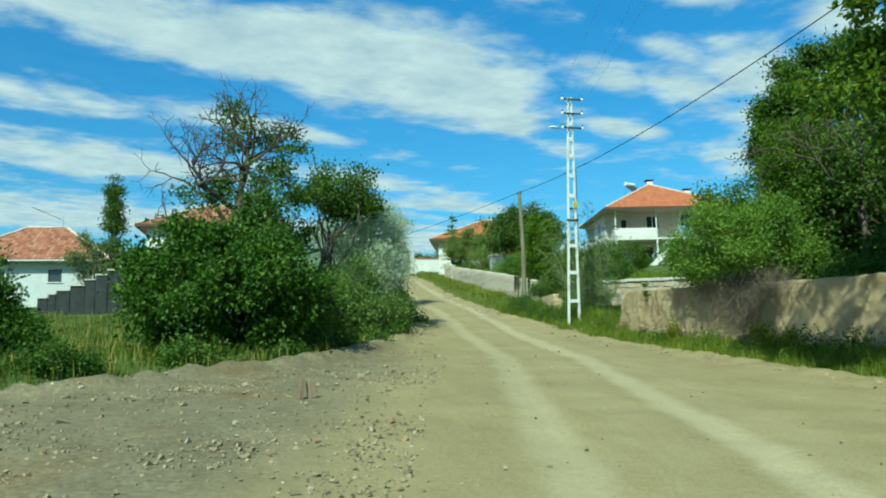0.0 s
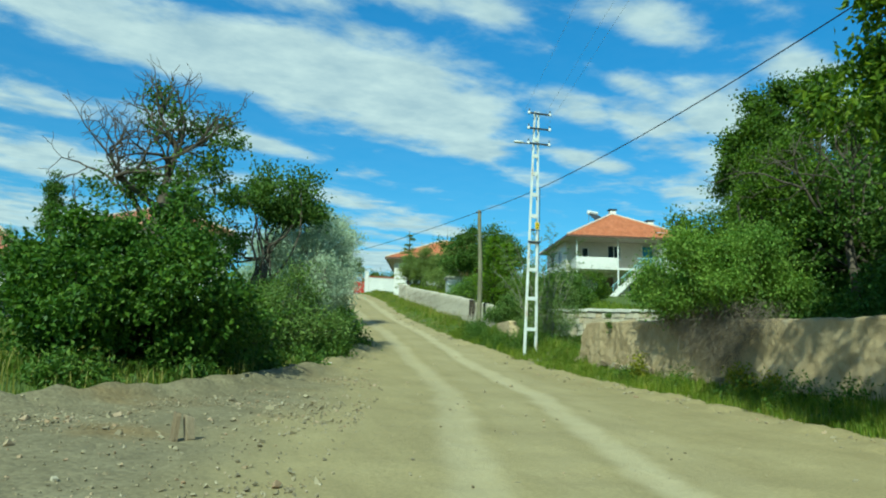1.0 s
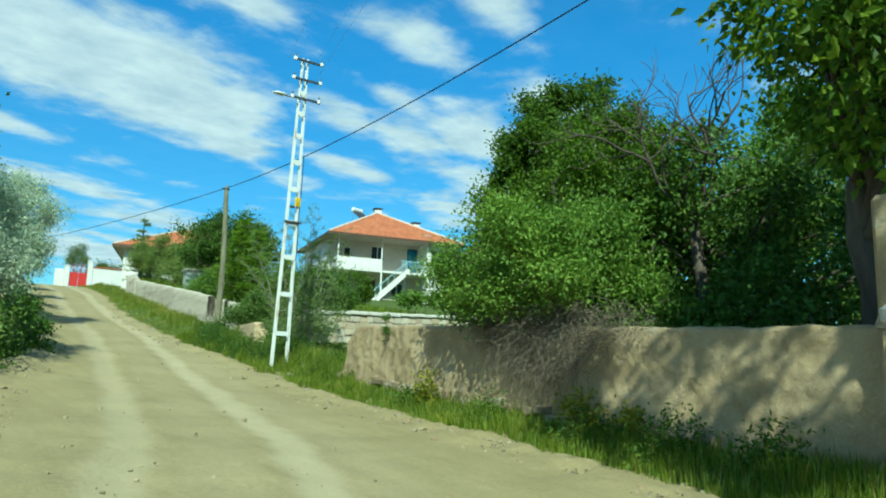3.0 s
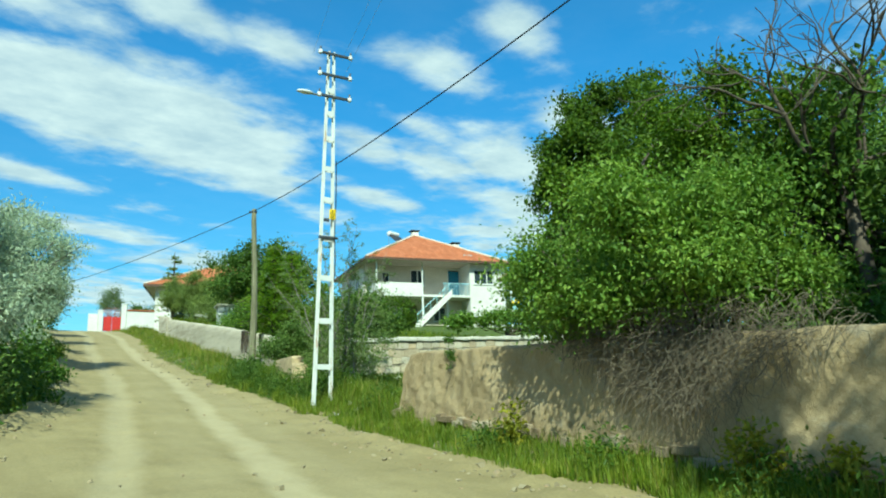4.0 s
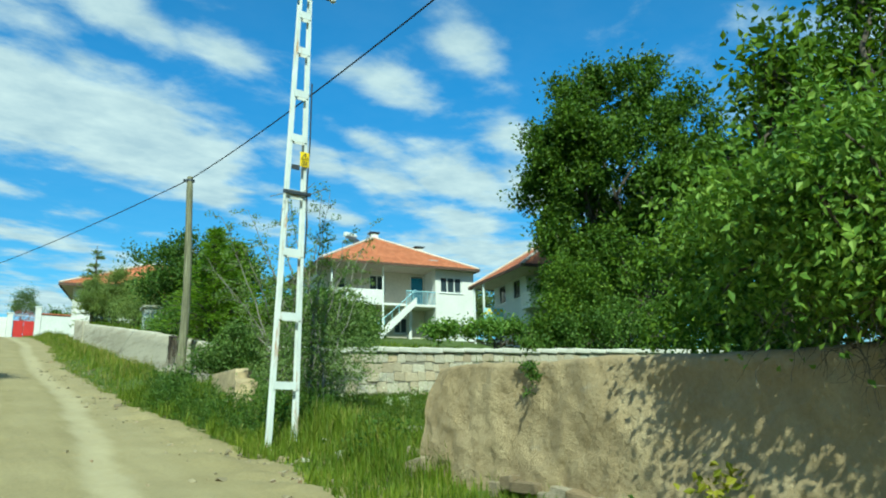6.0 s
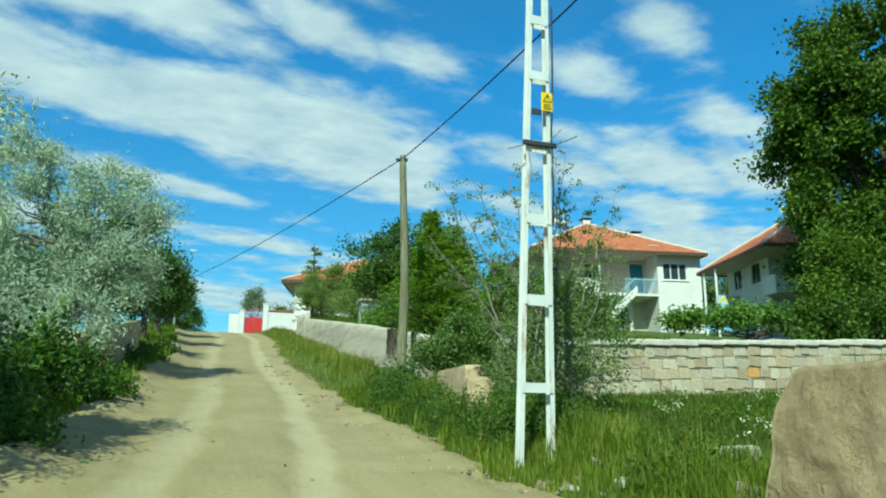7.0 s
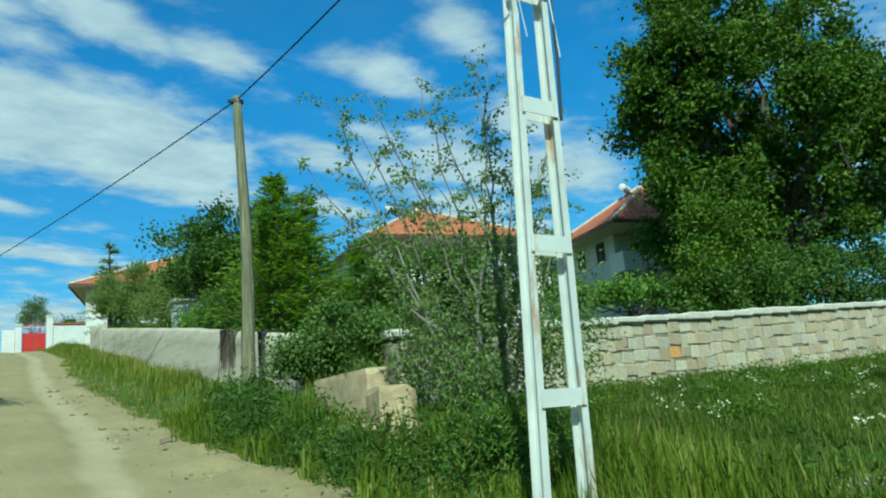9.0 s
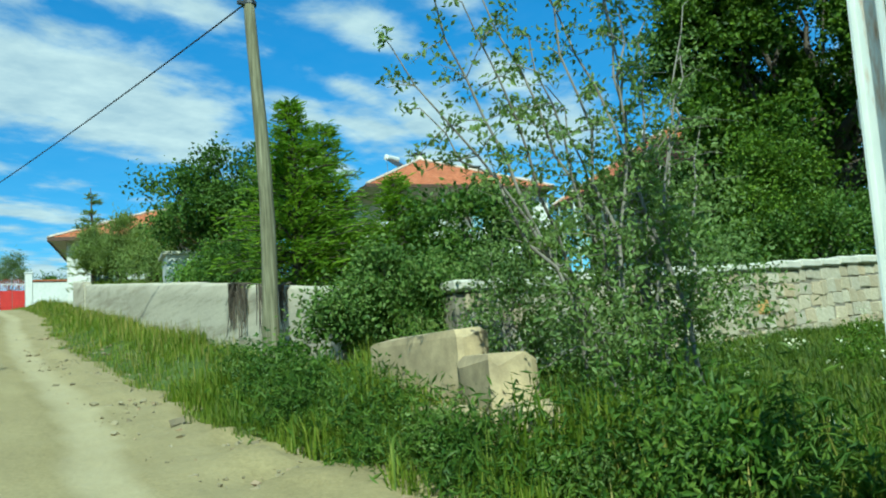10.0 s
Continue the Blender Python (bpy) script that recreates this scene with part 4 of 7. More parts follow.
def hip_roof(parent, x0, x1, y0, y1, z, rise, ridge, tiles, over=0.6, gable=False):
    """Hipped tile roof with boarded eaves and mortared ridges. ridge: ((x, y), (x, y))."""
    x0, x1, y0, y1 = x0 - over, x1 + over, y0 - over, y1 + over
    (ax, ay), (bx, by) = ridge
    A, B = (ax, ay, z + rise), (bx, by, z + rise)
    c = [(x0, y0, z), (x1, y0, z), (x1, y1, z), (x0, y1, z)]
    along_x = abs(bx - ax) >= abs(by - ay)
    if along_x:
        faces = [[c[0], c[1], B, A], [c[1], c[2], B], [c[2], c[3], A, B], [c[3], c[0], A]]
    else:
        faces = [[c[0], c[1], A], [c[1], c[2], B, A], [c[2], c[3], B], [c[3], c[0], A, B]]
    me = bpy.data.meshes.new("roof")
    verts, polys, uvs = [], [], []
    for f in faces:
        k0 = len(verts)
        e = (Vector(f[1]) - Vector(f[0])).normalized()
        nrm = e.cross(Vector(f[2]) - Vector(f[0])).normalized()
        up_ = nrm.cross(e)
        for p in f:
            verts.append(p)
            d = Vector(p) - Vector(f[0])
            uvs.append((d.dot(e), d.dot(up_)))
        polys.append(list(range(k0, k0 + len(f))))
    me.from_pydata(verts, [], polys)
    lay_ = me.uv_layers.new(name="UVMap")
    for i, q in enumerate(uvs):
        lay_.data[i].uv = q
    me.materials.append(tiles)
    roof = new("roof", me)
    roof.parent = parent
    so = Geo()
    so.box(x0 + 0.02, x1 - 0.02, y0 + 0.02, y1 - 0.02, z - 0.10, z - 0.006)
    part("soffit", so, M_SOFFIT, roof)
    fa = Geo()
    fa.box(x0 - 0.03, x1 + 0.03, y0 - 0.05, y0 - 0.002, z - 0.16, z + 0.015)
    fa.box(x0 - 0.03, x1 + 0.03, y1 + 0.002, y1 + 0.05, z - 0.16, z + 0.015)
    fa.box(x0 - 0.05, x0 - 0.002, y0, y1, z - 0.16, z + 0.012)
    fa.box(x1 + 0.002, x1 + 0.05, y0, y1, z - 0.16, z + 0.012)
    part("fascia", fa, M_WOODTRIM, roof)
    rd = Geo()
    hips = [(c[0], A), (c[1], B if along_x else A), (c[2], B), (c[3], A if along_x else B), (A, B)]
    for p, q in hips:
        if (Vector(p) - Vector(q)).length > 0.3:
            n = 14
            pts = [np.array(p) + (np.array(q) - np.array(p)) * i / n + np.array([0, 0, 0.02 + 0.015 * (i % 2)]) for i in range(n + 1)]
            rd.tube(pts, 0.09, 6)
    part("ridge", rd, M_RIDGE, roof)
    return roof


def chimney(parent, x, y, z0, z1, mat=M_WHITEWALL):
    g = Geo().box(x - 0.28, x + 0.28, y - 0.28, y + 0.28, z0, z1, 0.015)
    c = part("chimney", g, mat, parent)
    part("cap", Geo().box(x - 0.38, x + 0.38, y - 0.38, y + 0.38, z1 + 0.10, z1 + 0.18, 0.015).box(x - 0.2, x - 0.12, y - 0.2, y + 0.2, z1, z1 + 0.1).box(x + 0.12, x + 0.2, y - 0.2, y + 0.2, z1, z1 + 0.1), M_DARKMETAL, c)


def solar_heater(name, m):
    """Tilted collector, tank and legs of a roof water heater."""
    root = thing(name, "roof solar water heater with white tank and tilted collector", "water heater", m, "solar heaters")
    part("collector", Geo().box(-0.95, 0.95, -0.95, 0.95, -0.04, 0.04, 0.01, pose(0, -0.35, 0.72, 38)), M_DARKMETAL, root)
    part("tank", Geo().tube([(-0.8, 0.55, 1.55), (-0.74, 0.55, 1.55), (0.74, 0.55, 1.55), (0.8, 0.55, 1.55)], [0.12, 0.27, 0.27, 0.12], 14), M_WHITEPAINT, root)
    for sx_ in (-0.7, 0.7):
        part("leg", Geo().tube([(sx_, 0.55, -0.6), (sx_, 0.55, 1.4)], 0.03, 5), M_GALV, root)
        part("leg", Geo().tube([(sx_, -1.05, -0.5), (sx_, -1.05, 0.3)], 0.03, 5), M_GALV, root)
    return root


# white two-storey house with an outdoor stair
A_ROT = -11.4
MA = pose(28.45, 58.85, 7.75, 0, 0, A_ROT)
house_a = thing("house", "white two-storey house with hipped clay tile roof and outdoor stair", "house", MA)
HW, HD, HE, F2 = 10.6, 9.4, 5.05, 2.55
part("wall", wall_panel(0.0, HW, -0.8, HE, 1.9, 2.15, [(3.6, 4.75, 3.55, 4.75), (6.65, 7.6, 2.62, 4.8), (1.35, 1.95, 3.45, 4.5), (3.2, 4.1, 0.2, 2.0), (5.4, 6.4, 0.8, 1.9)]), M_CREAM, house_a)
part("wall", wall_panel(0.0, HW, -0.8, HE, HD - 0.25, HD), M_WHITEWALL, house_a)
part("wall", wall_panel(2.152, HD - 0.252, -0.8, HE, 0.0, 0.25, [(3.6, 4.9, 3.35, 4.5), (6.3, 7.4, 3.35, 4.5)], True), M_WHITEWALL, house_a)
part("wall", wall_panel(2.152, HD - 0.252, -0.8, HE, HW - 0.25, HW, (), True), M_WHITEWALL, house_a)
part("wall", wall_panel(7.7, HW, -0.8, HE, 0.0, 0.25, [(8.05, 9.68, 3.45, 4.55)]), M_WHITEWALL, house_a)
part("wall", wall_panel(0.252, 1.898, -0.8, HE, 7.7, 7.95, (), True), M_WHITEWALL, house_a)
part("wall", wall_panel(0.252, 1.898, -0.8, HE, HW - 0.25, HW, (), True), M_WHITEWALL, house_a)
window(house_a, 8.05, 9.68, 3.45, 4.55, 0.0, 2)
window(house_a, 3.6, 4.75, 3.55, 4.75, 1.9, 1)
window(house_a, 1.35, 1.95, 3.45, 4.5, 1.9, 0)
window(house_a, 5.4, 6.4, 0.8, 1.9, 1.9, 1)
for a_, b_ in ((3.6, 4.9), (6.3, 7.4)):
    window(house_a, a_, b_, 3.35, 4.5, 0.0, 1, flip=True)
d = Geo().box(6.68, 7.57, 1.96, 2.02, 2.62, 4.72, 0.01)
d.box(6.8, 7.1, 1.945, 1.958, 2.8, 3.6, 0.005).box(7.17, 7.47, 1.945, 1.958, 2.8, 3.6, 0.005).box(6.8, 7.47, 1.945, 1.958, 3.8, 4.55, 0.005)
door = part("door", d, M_BLUE, house_a, "blue panelled door")
part("handle", Geo().box(7.46, 7.52, 1.9, 1.95, 3.62, 3.68, 0.008), M_GALV, door)
part("door_frame", Geo().box(6.6, 6.66, 1.86, 1.896, 2.56, 4.86).box(7.59, 7.65, 1.86, 1.896, 2.56, 4.86).box(6.662, 7.588, 1.86, 1.896, 4.8, 4.86), M_WHITEPAINT, house_a)
part("door", Geo().box(3.23, 4.07, 1.97, 2.03, -0.1, 1.97, 0.01), M_WOODTRIM, house_a, "dark ground-floor door")
part("balcony", Geo().box(0.35, 7.69, -0.05, 1.89, F2 - 0.16, F2, 0.01), M_WHITEWALL, house_a)
part("parapet", Geo().box(0.35, 3.85, -0.05, 0.08, F2 + 0.003, F2 + 0.85, 0.012), M_WHITEWALL, house_a)
part("parapet", Geo().box(0.35, 0.48, 0.083, 1.89, F2 + 0.003, F2 + 0.85, 0.012), M_WHITEWALL, house_a)
for i in range(17):
    u = 5.6 + i * 0.125
    part("baluster", Geo().box(u - 0.012, u + 0.012, 0.0, 0.025, F2, F2 + 0.86), M_PALEBLUE, house_a)
part("handrail", Geo().box(5.55, 7.69, -0.02, 0.045, F2 + 0.862, F2 + 0.92, 0.008), M_PALEBLUE, house_a)
for u in (3.92, 0.42):
    part("column", Geo().tube([(u, 0.02, -0.6), (u, 0.02, F2 - 0.16)], 0.07, 10), M_WHITEPAINT, house_a)
    part("column", Geo().tube([(u, 0.02, F2), (u, 0.02, HE - 0.1)], 0.055, 10), M_WHITEPAINT, house_a)
part("column", Geo().box(5.75, 5.95, 0.0, 0.2, -0.6, F2 - 0.165, 0.01), M_WHITEWALL, house_a)
st = Geo()
for i in range(14):
    u = 2.95 + i * 0.2
    st.box(u, u + 0.2, -1.08, -0.12, -0.2 + i * 0.195 - 0.18, -0.2 + (i + 1) * 0.195)
part("stair", st, M_COPING, house_a)
sg = Geo()
q = [(2.85, -0.45), (5.8, 2.32), (5.8, 2.80), (2.85, 0.15)]
sg.add([(u, -1.22, z) for u, z in q] + [(u, -1.09, z) for u, z in q], [(0, 1, 2, 3), (5, 4, 7, 6), (3, 2, 6, 7), (1, 0, 4, 5), (4, 0, 3, 7), (1, 5, 6, 2)])
part("stringer", sg, M_WHITEWALL, house_a, "white stair stringer")
for i in range(6):
    u = 3.1 + i * 0.5
    z = -0.05 + i * 0.45
    part("baluster", Geo().box(u - 0.015, u + 0.015, -1.17, -1.14, z + 0.1, z + 0.95), M_PALEBLUE, house_a)
part("handrail", Geo().tube([(3.0, -1.155, 0.85), (5.75, -1.155, 3.3)], 0.03, 6), M_PALEBLUE, house_a)
RA = hip_roof(house_a, 0.1, 10.1, 0.0, HD, HE + 0.06, 3.1, ((5.05, 5.2), (5.25, 6.0)), M_TILE, 0.65)
part("skylight", Geo().box(7.5, 8.2, 0.6, 1.35, -0.03, 0.04, 0.01, pose(0, 0, HE + 0.72, 0) @ pose(0, 0, 0, 0)), M_PALEBLUE, RA)
chimney(RA, 5.3, 5.9, HE + 2.5, HE + 3.55)
chimney(RA, 8.2, 4.2, HE + 1.2, HE + 2.3)
solar_heater("solar_water_heater", MA @ pose(3.5, 5.0, HE + 2.1, 0, 0, 30) @ Matrix.Scale(0.72, 4))
solar_heater("solar_water_heater", MA @ pose(7.2, 7.0, HE + 1.65, 0, 0, 0) @ Matrix.Scale(0.72, 4))

# grey-white house on the right, partly behind the tree
C_ROT = -16.0
MC = pose(35.4, 46.2, 6.35, 0, 0, C_ROT)
house_c = thing("house", "pale grey two-storey house with tiled hip roof and patterned balcony", "house", MC)
part("wall", wall_panel(0.0, 9.0, -0.6, 4.55, 2.0, 2.25, [(0.9, 2.1, 3.1, 4.2), (4.0, 5.2, 3.1, 4.2)]), M_GREYWALL, house_c)
part("wall", wall_panel(2.252, 6.4, -0.6, 4.55, 0.0, 0.25, [(2.9, 3.8, 3.35, 4.42), (4.95, 5.85, 3.35, 4.42)], True), M_GREYWALL, house_c)
part("wall", wall_panel(2.252, 6.4, -0.6, 4.55, 8.75, 9.0, (), True), M_GREYWALL, house_c)
part("wall", wall_panel(0.0, 9.0, -0.6, 4.55, 6.402, 6.65), M_GREYWALL, house_c)
for a_, b_ in ((2.9, 3.8), (4.95, 5.85)):
    window(house_c, a_, b_, 3.35, 4.42, 0.0, 1, frame=M_DARKMETAL, flip=True)
window(house_c, 0.9, 2.1, 3.1, 4.2, 2.0, 1)
window(house_c, 4.0, 5.2, 3.1, 4.2, 2.0, 1)
part("balcony", Geo().box(-0.4, 3.6, 0.7, 1.99, 2.45, 2.6, 0.01), M_WHITEWALL, house_c)
part("parapet", Geo().box(-0.4, 3.6, 0.7, 0.84, 2.603, 3.4, 0.01).box(-0.4, -0.26, 0.843, 1.99, 2.603, 3.4, 0.01), M_WHITEWALL, house_c)
part("balcony", Geo().box(-1.5, -0.01, 4.9, 6.6, 1.95, 2.1, 0.01), M_WHITEWALL, house_c)
bp = part("balcony_panel", Geo().box(-1.5, -0.2, 4.86, 4.92, 2.1, 2.95, 0.005), M_PALEBLUE, house_c, "blue balcony panel with yellow squares")
for r_ in range(2):
    for c_ in range(6):
        if (r_ + c_) % 2 == 0:
            part("panel_square", Geo().box(-1.46 + c_ * 0.2, -1.28 + c_ * 0.2, 4.845, 4.857, 2.55 + r_ * 0.18, 2.71 + r_ * 0.18), M_YELLOW, bp)
for u, v in ((-1.44, 5.0), (-1.44, 6.5)):
    part("column", Geo().tube([(u, v, -0.6), (u, v, 4.5)], 0.07, 8), M_WHITEPAINT, house_c)
hip_roof(house_c, -0.9, 9.0, 0.0, 6.65, 4.6, 3.0, ((3.2, 3.3), (5.8, 3.3)), M_TILE, 0.6)
solar_heater("solar_water_heater", MC @ pose(2.6, 3.6, 4.6 + 1.75, 0, 0, 40) @ Matrix.Scale(0.72, 4))

# house behind the pines
MB = pose(14.95, 65.6, 7.9, 0, 0, -17)
house_b = thing("house", "low white house with red tile roof behind pines", "house", MB)
part("wall", wall_panel(0.0, 9.0, -0.6, 3.1, 0.0, 0.25, [(1.0, 2.1, 0.9, 2.2), (5.0, 6.1, 0.9, 2.2)]), M_WHITEWALL, house_b)
part("wall", wall_panel(0.252, 7.6, -0.6, 3.1, 0.0, 0.25, [(2.5, 3.5, 0.9, 2.2)], True), M_WHITEWALL, house_b)
part("wall", wall_panel(0.252, 7.6, -0.6, 3.1, 8.75, 9.0, (), True), M_WHITEWALL, house_b)
part("wall", wall_panel(0.0, 9.0, -0.6, 3.1, 7.602, 7.85), M_WHITEWALL, house_b)
window(house_b, 1.0, 2.1, 0.9, 2.2, 0.0, 1)
window(house_b, 5.0, 6.1, 0.9, 2.2, 0.0, 1)
window(house_b, 2.5, 3.5, 0.9, 2.2, 0.0, 1, flip=True)
RB = hip_roof(house_b, 0.0, 9.0, 0.0, 7.85, 3.15, 2.2, ((3.9, 3.9), (5.1, 3.9)), M_TILE, 0.7)
part("antenna", Geo().tube([(4.5, 3.9, 5.3), (4.5, 3.9, 6.6)], 0.02, 5).tube([(4.1, 3.9, 6.4), (4.9, 3.9, 6.4)], 0.012, 4), M_GALV, RB)

# small white well house in the garden
well = thing("well_house", "small whitewashed garden well house with a flat slab roof", "outbuilding", pose(16.3, 51.0, float(land(16.3, 51.0)) - 0.1, 0, 0, -10))
part("wall", wall_panel(-0.9, 0.9, 0.0, 1.25, -0.6, -0.45, [(0.1, 0.6, 0.0, 0.95)]), M_WHITEWALL, well)
part("wall", wall_panel(-0.9, 0.9, 0.0, 1.25, 0.45, 0.6), M_WHITEWALL, well)
part("wall", wall_panel(-0.448, 0.448, 0.0, 1.25, -0.9, -0.75, (), True), M_WHITEWALL, well)
part("wall", wall_panel(-0.448, 0.448, 0.0, 1.25, 0.75, 0.9, (), True), M_WHITEWALL, well)
part("roof", Geo().box(-1.02, 1.02, -0.72, 0.72, 1.253, 1.36, 0.015), M_COPING, well, "pale concrete slab roof")
part("door", Geo().box(0.12, 0.58, -0.53, -0.49, 0.0, 0.93, 0.006), M_PALEBLUE, well, "pale blue plank door")

# low old house in the meadow
MD = pose(-17.8, 48.3, 4.85, 0, 0, -3)
house_d = thing("house", "low old white house with mossy clay tile roof", "house", MD)
# white walls given the grey render: their shade is put into the colour
part("wall", wall_panel(0.0, 8.3, -1.0, 2.2, 0.0, 0.3, [(5.35, 6.1, 0.95, 1.7), (2.2, 3.0, 0.95, 1.7)]), M_GREYWALL, house_d)
part("wall", wall_panel(0.302, 6.5, -1.0, 2.2, 0.0, 0.3, (), True), M_GREYWALL, house_d)
part("wall", wall_panel(0.302, 6.5, -1.0, 2.2, 8.0, 8.3, (), True), M_GREYWALL, house_d)
part("wall", wall_panel(0.0, 8.3, -1.0, 2.2, 6.502, 6.8), M_GREYWALL, house_d)
window(house_d, 5.35, 6.1, 0.95, 1.7, 0.0, 0, frame=M_WOODTRIM)
window(house_d, 2.2, 3.0, 0.95, 1.7, 0.0, 0, frame=M_WOODTRIM)
RD = hip_roof(house_d, 0.0, 8.3, 0.0, 6.8, 2.24, 2.45, ((3.0, 3.4), (5.3, 3.4)), M_TILE_OLD, 0.55)
part("gutter", Geo().tube([(-0.6, -0.62, 2.16), (8.9, -0.62, 2.16)], 0.05, 6), M_DRAIN, RD)
part("antenna", Geo().tube([(5.2, 3.0, 4.3), (5.2, 3.0, 5.3)], 0.02, 5).tube([(5.2, 3.0, 5.1), (3.6, 2.2, 5.8)], 0.02, 4), M_GALV, RD)

# house behind the roadside trees
ME = pose(-7.5, 51.0, 5.6, 0, 0, -2)
house_e = thing("house", "white house with old tile roof behind the trees", "house", ME)
part("wall", wall_panel(0.0, 8.4, -1.0, 4.05, 0.0, 0.3, [(1.2, 2.3, 2.2, 3.4), (5.8, 6.9, 2.2, 3.4)]), M_WHITEWALL, house_e)
part("wall", wall_panel(0.302, 7.0, -1.0, 4.05, 0.0, 0.3, (), True), M_WHITEWALL, house_e)
part("wall", wall_panel(0.302, 7.0, -1.0, 4.05, 8.1, 8.4, [(2.0, 3.1, 2.2, 3.4)], True), M_WHITEWALL, house_e)
part("wall", wall_panel(0.0, 8.4, -1.0, 4.05, 7.002, 7.3), M_WHITEWALL, house_e)
window(house_e, 1.2, 2.3, 2.2, 3.4, 0.0, 1)
window(house_e, 5.8, 6.9, 2.2, 3.4, 0.0, 1)
hip_roof(house_e, 0.0, 8.4, 0.0, 7.3, 4.1, 2.0, ((3.4, 3.65), (5.0, 3.65)), M_TILE_OLD, 0.6)

# gate at the top of the road
gate = thing("gate", "red sheet-metal gate with scrolled bars between white posts", "gate", Matrix.Translation((0, 79.0, 9.05)))
for xa, xb, zt in ((13.05, 13.42, 1.75), (14.86, 15.24, 2.35)):
    po = part("gate_post", Geo().box(xa, xb, -0.18, 0.18, -0.3, zt, 0.015), M_WHITEWALL, gate)
    part("cap", Geo().box(xa - 0.05, xb + 0.05, -0.23, 0.23, zt + 0.002, zt + 0.1, 0.02), M_WHITEPAINT, po)
for i in range(2):
    xa = 13.46 + i * 0.7
    lf = part("gate_leaf", Geo().box(xa, xa + 0.67, -0.03, 0.03, 0.10, 1.3, 0.006).box(xa + 0.08, xa + 0.3, -0.045, -0.032, 0.25, 1.2, 0.004).box(xa + 0.37, xa + 0.6, -0.045, -0.032, 0.25, 1.2, 0.004), M_RED, gate, "red sheet-metal leaf")
    for j in range(6):
        u = xa + 0.06 + j * 0.11
        part("bar", Geo().tube([(u, 0, 1.3), (u, 0, 1.95 + 0.12 * math.sin(j * 0.6 + i * 0.6))], 0.012, 5), M_RED, lf)
    part("rail", Geo().box(xa, xa + 0.67, -0.02, 0.02, 1.68, 1.72), M_WHITEPAINT, lf)
gw = Geo().box(15.26, 18.9, -0.12, 0.12, -0.3, 1.62, 0.01)
wall_gate = new("wall_gate", gw.mesh("wall_gate", M_WHITEWALL))
wall_gate.matrix_world = Matrix.Translation((0, 79.0, 9.25))
tagged(wall_gate, "white rendered yard wall with red tile coping", "wall", kind="structure")
part("coping", Geo().box(15.26, 18.9, -0.2, 0.2, 1.624, 1.76, 0.03), M_TILE, wall_gate)
wg2 = Geo().box(12.3, 13.03, 78.9, 79.15, 8.7, 10.55, 0.01)
wall_gate_left = part("wall_gate_left", wg2, M_WHITEWALL)
tagged(wall_gate_left, "white yard wall beside the gate", "wall", kind="structure")

# ---- poles and wires ----
PX, PY, PZ = 11.29, 26.69, 2.22
pole = thing("lattice_pole", "white-painted lattice steel power pole with street light, rust streaked", "utility pole", pose(PX, PY, PZ, 2.6, 0.3, 0))
PH = 8.75


def half(z):
    return 0.245 - 0.155 * min(z, PH) / PH


def channel(side):
    """A rolled channel, leaning in towards the top; the groove faces -x."""
    g = Geo()
    d, f, t = 0.062, 0.060, 0.010
    sec = [(-f / 2, -d), (f / 2, -d), (f / 2, d), (-f / 2, d), (-f / 2, d - t), (f / 2 - t, d - t), (f / 2 - t, -d + t), (-f / 2, -d + t)]
    rows = []
    for z in (-0.4, 0.0, PH * 0.5, PH):
        s = 1.0 - 0.25 * max(z, 0) / PH
        cx = side * (half(z) - f / 2 * s)
        rows.append([(cx + a * s, b * s, z) for a, b in sec])
    n = len(sec)
    g.add(np.array(rows), [[i * n + j, i * n + (j + 1) % n, (i + 1) * n + (j + 1) % n, (i + 1) * n + j] for i in range(3) for j in range(n)])
    k0 = 3 * n
    g.f.append(np.array([[k0 + 0, k0 + 1, k0 + 6, k0 + 7], [k0 + 1, k0 + 2, k0 + 5, k0 + 6], [k0 + 2, k0 + 3, k0 + 4, k0 + 5]]))
    return g


for side in (-1, 1):
    part("leg", channel(side), M_POLE, pole)
for z in (0.87, 1.95, 2.98, 3.95, 4.90, 5.68, 6.45, 7.1, 7.7):
    h = half(z) - 0.02
    s = 1.0 - 0.25 * z / PH
    part("batten", Geo().box(-h, h, -0.07 * s - 0.009, -0.07 * s - 0.001, z - 0.06, z + 0.06), M_POLE, pole)
    part("batten", Geo().box(-h, h, 0.07 * s + 0.001, 0.07 * s + 0.009, z - 0.06, z + 0.06), M_POLE, pole)
for z in (8.65, 8.09, 7.53):
    arm = part("cross_arm", Geo().box(-0.36, 0.52, -0.125, -0.07, z - 0.03, z + 0.03, 0.004), M_DARKMETAL, pole, "dark steel cross-arm")
    for u in (-0.33, 0.48):
        part("insulator", Geo().tube([(u, -0.10, z - 0.05), (u, -0.10, z - 0.03), (u, -0.10, z + 0.05), (u, -0.10, z + 0.065)], [0.03, 0.055, 0.055, 0.03], 10), M_PORCELAIN, arm, "white porcelain insulator")
        part("pin", Geo().tube([(u, -0.10, z + 0.065), (u, -0.10, z + 0.15)], 0.022, 6), M_DARKMETAL, arm)
light = part("lamp_arm", Geo().tube([(-0.30, -0.1, 7.53), (-0.45, -0.12, 7.50), (-0.52, -0.12, 7.50)], 0.025, 6), M_GALV, pole, "grey lamp bracket")
bm = bmesh.new()
bmesh.ops.create_uvsphere(bm, u_segments=16, v_segments=8, radius=1.0)
for v in bm.verts:
    v.co = Vector((-0.71 + v.co.x * 0.22, -0.12 + v.co.y * 0.10, 7.51 + v.co.z * (0.055 if v.co.z > 0 else 0.045)))
